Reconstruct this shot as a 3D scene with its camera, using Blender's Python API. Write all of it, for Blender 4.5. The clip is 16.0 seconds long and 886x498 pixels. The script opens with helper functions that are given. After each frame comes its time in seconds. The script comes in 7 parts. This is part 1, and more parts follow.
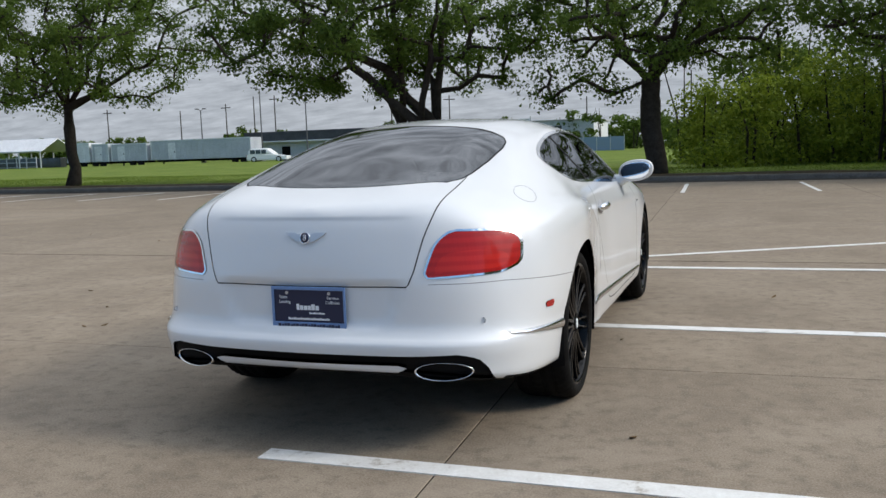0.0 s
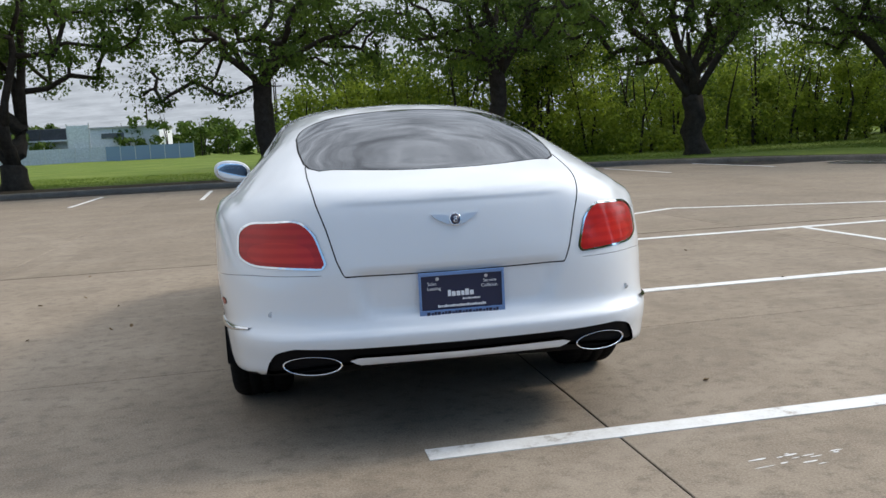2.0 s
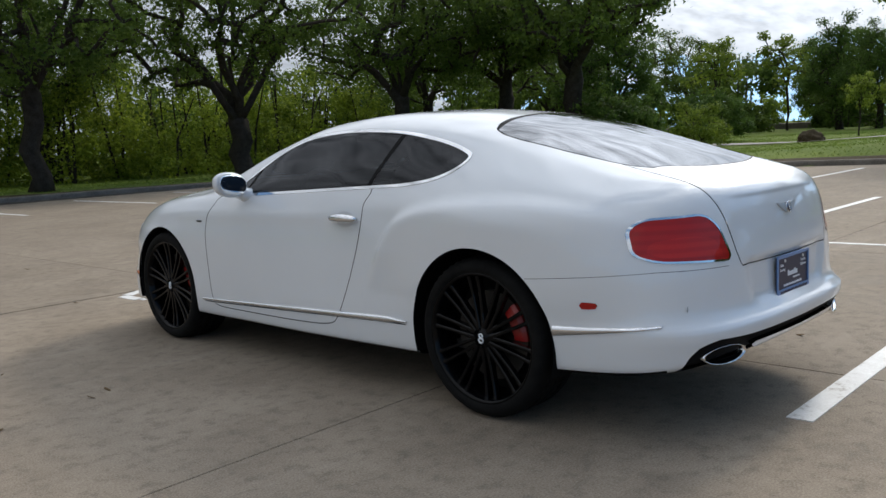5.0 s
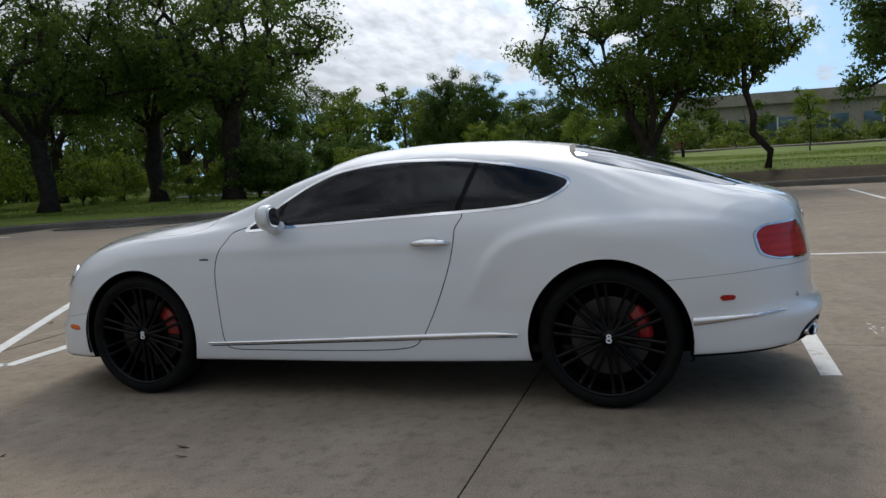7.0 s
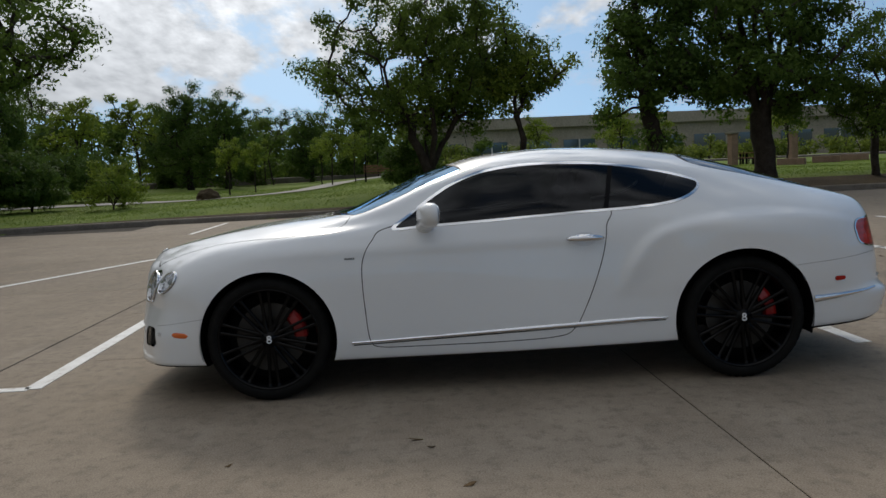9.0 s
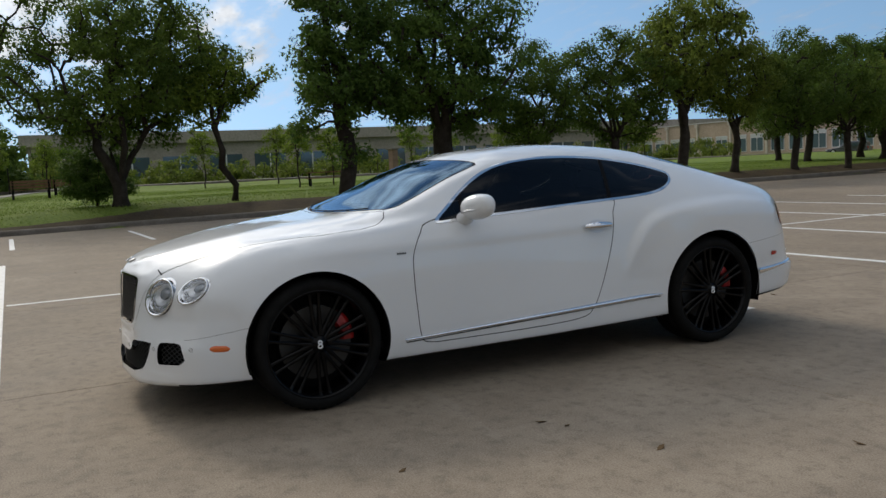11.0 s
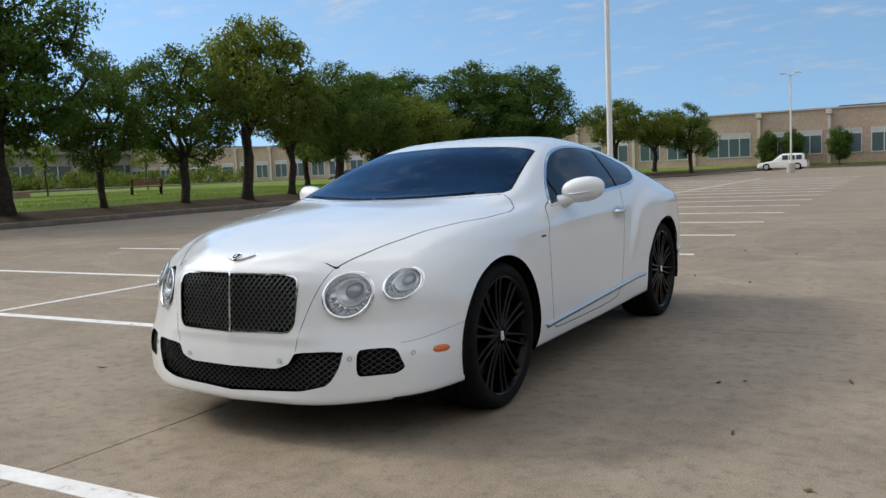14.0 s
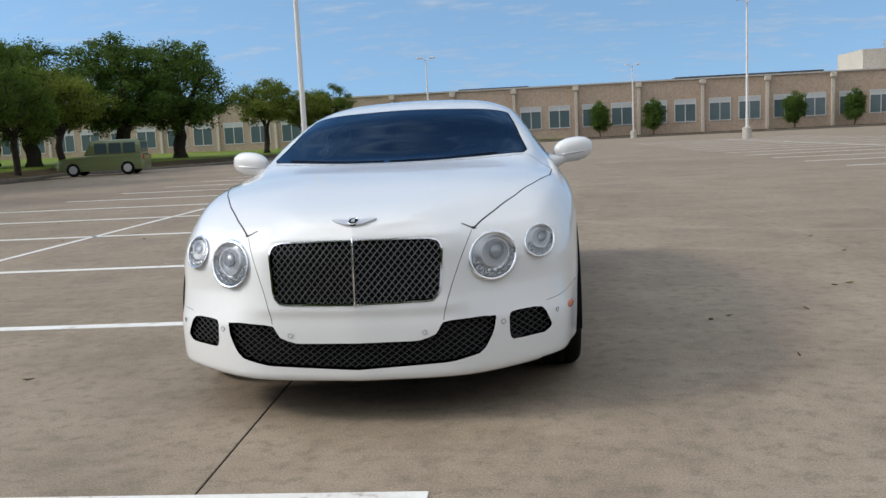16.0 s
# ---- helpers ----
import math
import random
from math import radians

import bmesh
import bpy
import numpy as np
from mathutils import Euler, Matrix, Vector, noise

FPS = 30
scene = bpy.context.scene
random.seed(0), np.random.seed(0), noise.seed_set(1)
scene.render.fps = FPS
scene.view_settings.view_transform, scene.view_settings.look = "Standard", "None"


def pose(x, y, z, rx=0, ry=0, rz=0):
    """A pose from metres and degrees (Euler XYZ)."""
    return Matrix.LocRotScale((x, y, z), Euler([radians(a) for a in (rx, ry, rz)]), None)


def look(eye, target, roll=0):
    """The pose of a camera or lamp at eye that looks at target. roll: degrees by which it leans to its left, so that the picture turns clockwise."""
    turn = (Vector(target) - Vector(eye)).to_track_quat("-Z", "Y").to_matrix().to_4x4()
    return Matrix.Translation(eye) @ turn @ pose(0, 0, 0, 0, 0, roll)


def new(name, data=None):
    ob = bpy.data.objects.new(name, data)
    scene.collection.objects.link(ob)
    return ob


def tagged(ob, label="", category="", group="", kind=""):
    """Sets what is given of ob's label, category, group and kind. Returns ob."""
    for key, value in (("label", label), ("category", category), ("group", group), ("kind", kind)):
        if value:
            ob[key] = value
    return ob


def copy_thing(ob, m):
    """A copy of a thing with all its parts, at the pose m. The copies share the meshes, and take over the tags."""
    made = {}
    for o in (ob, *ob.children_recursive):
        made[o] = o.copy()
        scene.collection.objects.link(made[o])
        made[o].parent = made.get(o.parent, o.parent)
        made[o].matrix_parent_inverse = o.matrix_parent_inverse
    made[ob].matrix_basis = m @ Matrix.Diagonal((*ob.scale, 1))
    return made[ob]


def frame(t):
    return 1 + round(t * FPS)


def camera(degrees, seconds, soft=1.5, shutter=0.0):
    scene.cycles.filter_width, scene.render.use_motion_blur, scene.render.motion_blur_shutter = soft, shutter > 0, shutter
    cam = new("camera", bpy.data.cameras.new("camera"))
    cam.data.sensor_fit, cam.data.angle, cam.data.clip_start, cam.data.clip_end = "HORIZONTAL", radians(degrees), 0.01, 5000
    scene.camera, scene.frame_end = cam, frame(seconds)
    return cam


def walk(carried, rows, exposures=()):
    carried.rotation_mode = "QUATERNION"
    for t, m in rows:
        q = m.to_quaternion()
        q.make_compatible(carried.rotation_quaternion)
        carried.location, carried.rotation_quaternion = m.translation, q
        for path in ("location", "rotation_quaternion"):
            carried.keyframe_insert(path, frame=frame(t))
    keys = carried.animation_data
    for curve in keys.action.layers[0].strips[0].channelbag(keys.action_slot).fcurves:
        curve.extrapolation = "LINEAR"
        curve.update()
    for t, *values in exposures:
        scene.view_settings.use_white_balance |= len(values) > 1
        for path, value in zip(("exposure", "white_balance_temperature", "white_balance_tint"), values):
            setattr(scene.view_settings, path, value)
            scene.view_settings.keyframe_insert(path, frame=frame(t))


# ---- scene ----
import collections

cam = camera(55.3, 16.0)
PATH = [
    (0, (1.67, -3.983, 1.208), (1.002, -2.112, 0.975), -1.9),
    (0.5, (1.108, -4.135, 1.206), (0.602, -2.214, 0.977), -3.1),
    (1, (0.525, -4.185, 1.199), (0.323, -2.21, 0.958), -2.7),
    (1.5, (-0.04, -4.219, 1.194), (0.03, -2.235, 0.944), -2.7),
    (2, (-0.6, -4.122, 1.178), (-0.255, -2.168, 0.92), -2.8),
    (2.5, (-1.158, -3.969, 1.177), (-0.673, -2.046, 0.92), -2.6),
    (3, (-1.716, -3.742, 1.173), (-0.996, -1.895, 0.913), -2.3),
    (3.2, (-1.934, -3.608, 1.176), (-1.113, -1.803, 0.913), -2.1),
    (5.3, (-3.857, -2.174, 1.252), (-2.325, -0.913, 1.003), -3.0),
    (5.5, (-4.029, -1.99, 1.262), (-2.418, -0.828, 1.024), -3.1),
    (6, (-4.42, -1.536, 1.27), (-2.673, -0.584, 1.062), -3.8),
    (6.5, (-4.759, -1.05, 1.261), (-2.932, -0.264, 1.057), -3.7),
    (7, (-5.066, -0.52, 1.276), (-3.174, 0.096, 1.072), -3.4),
    (7.5, (-5.351, 0.05, 1.284), (-3.41, 0.487, 1.081), -3.2),
    (8, (-5.54, 0.644, 1.294), (-3.575, 0.964, 1.096), -2.9),
    (8.5, (-5.651, 1.236, 1.289), (-3.666, 1.39, 1.094), -2.8),
    (9, (-5.697, 1.837, 1.293), (-3.707, 1.792, 1.102), -2.5),
    (9.5, (-5.691, 2.432, 1.294), (-3.715, 2.192, 1.104), -2.4),
    (10, (-5.588, 2.996, 1.279), (-3.655, 2.518, 1.084), -2.7),
    (10.2, (-5.53, 3.211, 1.298), (-3.621, 2.648, 1.1), -2.7),
    (12.3, (-4.286, 5.27, 1.185), (-2.77, 3.978, 1.011), -2.5),
    (12.5, (-4.12, 5.426, 1.202), (-2.657, 4.074, 1.027), -2.3),
    (13, (-3.681, 5.816, 1.194), (-2.323, 4.358, 1.025), -2.4),
    (13.5, (-3.212, 6.134, 1.17), (-2.032, 4.529, 0.996), -2.4),
    (14, (-2.735, 6.389, 1.162), (-1.724, 4.673, 0.981), -2.4),
    (14.5, (-2.221, 6.612, 1.158), (-1.384, 4.808, 0.952), -2.4),
    (15, (-1.692, 6.759, 1.158), (-1.103, 4.863, 0.92), -1.7),
    (15.5, (-1.177, 6.863, 1.159), (-0.81, 4.915, 0.897), -1.7),
    (16, (-0.687, 6.918, 1.143), (-0.488, 4.945, 0.879), -2.8),
]
walk(cam, [(t, look(eye, target, roll)) for t, eye, target, roll in PATH], exposures=[(0, -0.49, 6500, 10), (1.5, -0.36, 6500, 10), (3, -0.09, 6500, 10), (5.5, -0.72, 6500, 10), (7, -0.95, 6520, 10), (9, -1.25, 6720, 10), (10.2, -1.2, 6760, 10), (12.5, -0.48, 6740, 10), (16, -0.49, 6600, 10)])

# ---- light ----
SUN_WAY = Vector((-1.9, -0.28, -1.38)).normalized()
sun_data = bpy.data.lights.new("sun", "SUN")
sun_data.energy, sun_data.angle, sun_data.color = 2.7, radians(11.0), (1.0, 0.92, 0.80)
sun = new("sun", sun_data)
sun.matrix_world = look((0, 0, 30), Vector((0, 0, 30)) + SUN_WAY)


def build_world():
    world = bpy.data.worlds.new("sky")
    scene.world = world
    world.use_nodes = True
    n, l = world.node_tree.nodes, world.node_tree.links
    n.clear()
    out, bg = n.new("ShaderNodeOutputWorld"), n.new("ShaderNodeBackground")
    sky = n.new("ShaderNodeTexSky")
    sky.sky_type, sky.sun_disc = "NISHITA", False
    sky.sun_elevation = math.asin(-SUN_WAY.z)
    sky.sun_rotation = math.atan2(-SUN_WAY.x, -SUN_WAY.y)
    sky.air_density, sky.dust_density, sky.ozone_density = 1.0, 0.2, 1.8
    # the blue starts close above the horizon
    lift = n.new("ShaderNodeMapping")
    lift.inputs["Location"].default_value, lift.inputs["Scale"].default_value = (0, 0, 0.26), (1, 1, 0.85)
    # thin broken cloud: noise on a flat layer high above, denser towards the north-east
    co = n.new("ShaderNodeTexCoord")
    sep = n.new("ShaderNodeSeparateXYZ")
    l.new(co.outputs["Generated"], lift.inputs["Vector"])
    l.new(lift.outputs[0], sky.inputs["Vector"])
    l.new(co.outputs["Generated"], sep.inputs[0])

    def mth(op, a, b=None, clamp=False):
        m = n.new("ShaderNodeMath")
        m.operation, m.use_clamp = op, clamp
        for i, v in enumerate((a, b)):
            if v is None:
                continue
            if isinstance(v, (int, float)):
                m.inputs[i].default_value = v
            else:
                l.new(v, m.inputs[i])
        return m.outputs[0]

    height = mth("ADD", mth("MAXIMUM", sep.outputs[2], 0.0), 0.20)
    cx, cy = mth("DIVIDE", sep.outputs[0], height), mth("DIVIDE", sep.outputs[1], height)
    comb = n.new("ShaderNodeCombineXYZ")
    l.new(cx, comb.inputs[0])
    l.new(mth("MULTIPLY", cy, 1.8), comb.inputs[1])
    big, fine = n.new("ShaderNodeTexNoise"), n.new("ShaderNodeTexNoise")
    for tex, scale, detail in ((big, 0.75, 3.0), (fine, 2.9, 9.0)):
        tex.inputs["Scale"].default_value, tex.inputs["Detail"].default_value = scale, detail
        tex.inputs["Roughness"].default_value = 0.62
        l.new(comb.outputs[0], tex.inputs["Vector"])
    side = mth("ADD", mth("ADD", mth("MULTIPLY", mth("MAXIMUM", mth("MULTIPLY", sep.outputs[0], -1.0), 0.0), 0.24), mth("MULTIPLY", mth("MAXIMUM", sep.outputs[0], 0.0), 0.07)), mth("MULTIPLY", sep.outputs[1], mth("ADD", mth("MULTIPLY", mth("MAXIMUM", sep.outputs[1], 0.0), 0.30), 0.26)))
    amount = mth("ADD", mth("ADD", mth("MULTIPLY", big.outputs[0], 0.55), mth("MULTIPLY", fine.outputs[0], 0.55)), mth("ADD", side, mth("MULTIPLY", mth("MAXIMUM", sep.outputs[2], 0.0), 0.05)))
    # the deck thins out towards the horizon
    amount = mth("SUBTRACT", amount, mth("MULTIPLY", mth("MAXIMUM", mth("SUBTRACT", 1.0, mth("DIVIDE", mth("MAXIMUM", sep.outputs[2], 0.0), 0.15)), 0.0), 0.30))
    mask = n.new("ShaderNodeMapRange")
    mask.interpolation_type = "SMOOTHSTEP"
    mask.inputs["From Min"].default_value, mask.inputs["From Max"].default_value = 0.53, 0.66
    mask.inputs["To Max"].default_value = 0.92
    l.new(amount, mask.inputs["Value"])
    # cloud brightness rises towards the sun
    dot = n.new("ShaderNodeVectorMath")
    dot.operation = "DOT_PRODUCT"
    l.new(co.outputs["Generated"], dot.inputs[0])
    dot.inputs[1].default_value = tuple(-SUN_WAY)
    glow = mth("POWER", mth("MAXIMUM", dot.outputs["Value"], 0.0), 6.0)
    swing = mth("ADD", mth("MULTIPLY", mth("MAXIMUM", sep.outputs[2], 0.0), 14.0), 1.4)
    shade = mth("MAXIMUM", mth("ADD", mth("MULTIPLY", mth("SUBTRACT", fine.outputs[0], 0.5), swing), mth("ADD", mth("MULTIPLY", glow, 14.0), 4.9)), 0.5)
    # thin streaks, plainer the higher they stand
    thin = n.new("ShaderNodeTexNoise")
    thin.inputs["Scale"].default_value, thin.inputs["Detail"].default_value, thin.inputs["Roughness"].default_value = 6.5, 7.0, 0.6
    l.new(comb.outputs[0], thin.inputs["Vector"])
    swell = mth("ADD", mth("MULTIPLY", mth("MAXIMUM", sep.outputs[2], 0.0), 3.2), 0.9)
    shade = mth("MULTIPLY", shade, mth("MAXIMUM", mth("ADD", mth("MULTIPLY", mth("SUBTRACT", thin.outputs[0], 0.5), swell), 1.0), 0.25))
    # a cloud deck is brighter overhead than low down
    shade = mth("MULTIPLY", shade, mth("ADD", mth("MULTIPLY", mth("MAXIMUM", sep.outputs[2], 0.0), 1.15), 0.76))
    cloud = n.new("ShaderNodeVectorMath")
    cloud.operation = "SCALE"
    cloud.inputs[0].default_value = (0.955, 1.0, 1.065)
    l.new(shade, cloud.inputs["Scale"])
    # clear sky holds its brightness up to the zenith
    deep = n.new("ShaderNodeVectorMath")
    deep.operation = "MULTIPLY"
    l.new(sky.outputs[0], deep.inputs[0])
    deep.inputs[1].default_value = (0.90, 1.0, 0.965)
    high = n.new("ShaderNodeVectorMath")
    high.operation = "SCALE"
    l.new(deep.outputs[0], high.inputs[0])
    l.new(mth("ADD", mth("MULTIPLY", mth("MAXIMUM", sep.outputs[2], 0.0), 0.1), 1.70), high.inputs["Scale"])
    mix = n.new("ShaderNodeMix")
    mix.data_type = "RGBA"
    # faint wisps over the clear part
    wisp = mth("MINIMUM", mth("MAXIMUM", mth("MULTIPLY", mth("SUBTRACT", mth("ADD", mth("MULTIPLY", fine.outputs[0], 0.6), mth("MULTIPLY", thin.outputs[0], 0.4)), 0.50), 2.6), 0.0), 0.40)
    l.new(mth("MAXIMUM", mask.outputs[0], wisp), mix.inputs["Factor"])
    l.new(high.outputs[0], mix.inputs["A"])
    l.new(cloud.outputs[0], mix.inputs["B"])
    l.new(mix.outputs["Result"], bg.inputs["Color"])
    bg.inputs["Strength"].default_value = 0.165
    l.new(bg.outputs[0], out.inputs[0])


build_world()


# ---- materials ----
def principled(name, color, rough=0.5, metal=0.0, coat=0.0, spec=0.5):
    m = bpy.data.materials.new(name)
    m.use_nodes = True
    b = m.node_tree.nodes["Principled BSDF"]
    b.inputs["Base Color"].default_value = (*color, 1)
    b.inputs["Roughness"].default_value, b.inputs["Metallic"].default_value = rough, metal
    b.inputs["Coat Weight"].default_value, b.inputs["Coat Roughness"].default_value = coat, 0.03
    b.inputs["Specular IOR Level"].default_value = spec
    return m


class Nodes:
    """Short forms for building node trees."""

    def __init__(self, m):
        self.t, self.b = m.node_tree, m.node_tree.nodes["Principled BSDF"]

    def add(self, kind, **values):
        node = self.t.nodes.new(kind)
        for key, value in values.items():
            node.inputs[key.replace("_", " ")].default_value = value
        return node

    def link(self, a, b):
        self.t.links.new(a, b)

    def place(self, scale=(1, 1, 1), kind="Position"):
        if kind == "Position":
            src = self.add("ShaderNodeNewGeometry").outputs["Position"]
        else:
            src = self.add("ShaderNodeTexCoord").outputs[kind]
        if scale == (1, 1, 1):
            return src
        mp = self.add("ShaderNodeMapping", Scale=scale)
        self.link(src, mp.inputs["Vector"])
        return mp.outputs[0]

    def noise(self, vector, scale, detail=4.0, rough=0.55):
        t = self.add("ShaderNodeTexNoise", Scale=scale, Detail=detail, Roughness=rough)
        self.link(vector, t.inputs["Vector"])
        return t.outputs[0]

    def ramp(self, value, stops):
        r = self.add("ShaderNodeValToRGB")
        while len(r.color_ramp.elements) < len(stops):
            r.color_ramp.elements.new(0.5)
        for e, (at, c) in zip(r.color_ramp.elements, stops):
            e.position, e.color = at, (*c, 1)
        self.link(value, r.inputs[0])
        return r.outputs[0]

    def mix(self, factor, a, b, blend="MIX"):
        m = self.add("ShaderNodeMix")
        m.data_type, m.blend_type = "RGBA", blend
        for v, key in ((factor, "Factor"), (a, "A"), (b, "B")):
            if isinstance(v, (int, float)):
                m.inputs[key].default_value = v
            elif isinstance(v, tuple):
                m.inputs[key].default_value = (*v, 1)
            else:
                self.link(v, m.inputs[key])
        return m.outputs["Result"]

    def bump(self, height, strength=0.3, distance=0.01):
        b = self.add("ShaderNodeBump", Strength=strength, Distance=distance)
        self.link(height, b.inputs["Height"])
        self.link(b.outputs[0], self.b.inputs["Normal"])

    def color(self, value):
        self.link(value, self.b.inputs["Base Color"])

    def rough(self, value):
        self.link(value, self.b.inputs["Roughness"])


def varied(name, a, b, scale, rough=0.8, bump=0.2, fine=12.0, random_tint=0.0, distance=0.01):
    """Two colours mixed by a coarse and a fine noise, with a little relief."""
    m = principled(name, a, rough, spec=0.10)
    t = Nodes(m)
    p = t.place()
    coarse, small = t.noise(p, scale, 5.0), t.noise(p, scale * fine, 3.0)
    c = t.ramp(coarse, [(0.32, a), (0.68, b)])
    c = t.mix(0.35, c, t.ramp(small, [(0.3, tuple(v * 0.6 for v in a)), (0.7, tuple(min(1, v * 1.3) for v in b))]))
    if random_tint:
        info = t.add("ShaderNodeObjectInfo").outputs["Random"]
        c = t.mix(random_tint, c, t.ramp(info, [(0.0, (0.0, 0.0, 0.0)), (1.0, (1.0, 1.0, 1.0))]), "OVERLAY")
    t.color(c)
    t.bump(small, bump, distance)
    return m


def make_paint():
    m = principled("white_pearl_paint", (0.80, 0.81, 0.82), 0.32, 0.0, 1.0, 0.4)
    t = Nodes(m)
    p = t.place()
    flake = t.noise(p, 900.0, 1.0)
    dust = t.noise(p, 3.0, 6.0)
    t.color(t.mix(dust, (0.695, 0.715, 0.735), (0.745, 0.76, 0.77)))
    r = t.ramp(flake, [(0.3, (0.28, 0.28, 0.28)), (0.7, (0.40, 0.40, 0.40))])
    t.rough(r)
    return m


def make_concrete(name="lot_concrete"):
    m = principled(name, (0.24, 0.19, 0.14), 0.85, spec=0.12)
    t = Nodes(m)
    p = t.place()
    broad, mid, fine, grit = t.noise(p, 0.30, 5.0, 0.6), t.noise(p, 1.5, 8.0, 0.66), t.noise(p, 11.0, 6.0, 0.7), t.noise(p, 120.0, 2.0)
    c = t.ramp(broad, [(0.36, (0.190, 0.147, 0.102)), (0.50, (0.246, 0.196, 0.143)), (0.64, (0.295, 0.240, 0.180))])
    c = t.mix(0.55, c, t.ramp(mid, [(0.34, (0.135, 0.100, 0.067)), (0.50, (0.246, 0.196, 0.143)), (0.68, (0.345, 0.285, 0.215))]))
    c = t.mix(t.ramp(fine, [(0.34, (0.75, 0.75, 0.75)), (0.50, (0.0, 0.0, 0.0))]), c, (0.130, 0.103, 0.076))
    c = t.mix(t.ramp(fine, [(0.56, (0, 0, 0)), (0.72, (0.40, 0.40, 0.40))]), c, (0.37, 0.315, 0.25))
    c = t.mix(0.26, c, t.ramp(grit, [(0.3, (0.07, 0.057, 0.043)), (0.7, (0.46, 0.405, 0.335))]))
    # old drips and ground-in dirt
    drip = t.noise(p, 2.6, 2.0, 0.4)
    c = t.mix(t.ramp(drip, [(0.62, (0, 0, 0)), (0.76, (0.26, 0.26, 0.26))]), c, (0.105, 0.083, 0.062))
    # tyre scuffs and pale scrapes, long and faint
    streak = t.noise(t.place((0.35, 2.4, 1.0)), 1.3, 5.0, 0.7)
    c = t.mix(t.ramp(streak, [(0.58, (0, 0, 0)), (0.74, (0.30, 0.30, 0.30))]), c, (0.38, 0.33, 0.27))
    # faint arcs left by turning tyres
    for (ax, ay), radius in (((5.2, -6.4), 5.35), ((5.2, -6.4), 6.9), ((-5.5, -7.0), 5.2), ((-5.5, -7.0), 6.75), ((-9.5, 6.0), 6.2)):
        away = t.add("ShaderNodeVectorMath")
        away.operation = "DISTANCE"
        away.inputs[1].default_value = (ax, ay, 0)
        t.link(p, away.inputs[0])
        band = t.add("ShaderNodeMath")
        band.operation = "COMPARE"
        band.inputs[1].default_value, band.inputs[2].default_value = radius, 0.11
        t.link(away.outputs["Value"], band.inputs[0])
        worn = t.mix(1.0, t.ramp(band.outputs[0], [(0.0, (0, 0, 0)), (1.0, (0.30, 0.30, 0.30))]), t.ramp(streak, [(0.40, (0, 0, 0)), (0.60, (1, 1, 1))]), "MULTIPLY")
        c = t.mix(worn, c, (0.36, 0.30, 0.235))
    tint = t.add("ShaderNodeObjectInfo").outputs["Random"]
    c = t.mix(0.10, c, t.ramp(tint, [(0.0, (0.2, 0.2, 0.2)), (1.0, (0.8, 0.8, 0.8))]), "OVERLAY")
    t.color(c)
    t.rough(t.ramp(mid, [(0.3, (0.66,) * 3), (0.7, (0.90,) * 3)]))
    t.bump(t.mix(0.5, grit, fine), 0.5, 0.005)
    return m


def make_line_paint():
    m = principled("worn_white_line_paint", (0.7, 0.7, 0.68), 0.6, spec=0.4)
    t = Nodes(m)
    p = t.place()
    wear, grit = t.noise(p, 7.0, 8.0, 0.72), t.noise(p, 90.0, 2.0)
    c = t.ramp(wear, [(0.34, (0.36, 0.32, 0.27)), (0.42, (0.66, 0.65, 0.62)), (0.7, (0.80, 0.80, 0.78))])
    t.color(t.mix(0.12, c, t.ramp(grit, [(0.3, (0.3, 0.28, 0.25)), (0.7, (0.9, 0.9, 0.9))])))
    t.bump(grit, 0.2, 0.002)
    return m


def make_glass(name, tint, base_rough=0.0, ior=1.72, sheen=(0.92, 0.95, 1.0)):
    """Tinted car glass: what lies behind shows darker, the sky mirrors off the face."""
    m = bpy.data.materials.new(name)
    m.use_nodes = True
    nt = m.node_tree
    nt.nodes.clear()
    out, mix = nt.nodes.new("ShaderNodeOutputMaterial"), nt.nodes.new("ShaderNodeMixShader")
    clear, gloss, fres = nt.nodes.new("ShaderNodeBsdfTransparent"), nt.nodes.new("ShaderNodeBsdfGlossy"), nt.nodes.new("ShaderNodeFresnel")
    clear.inputs[0].default_value = (*tint, 1)
    gloss.inputs["Roughness"].default_value = base_rough
    gloss.inputs["Color"].default_value = (*sheen, 1)
    fres.inputs["IOR"].default_value = ior
    nt.links.new(fres.outputs[0], mix.inputs[0])
    nt.links.new(clear.outputs[0], mix.inputs[1])
    nt.links.new(gloss.outputs[0], mix.inputs[2])
    nt.links.new(mix.outputs[0], out.inputs[0])
    return m


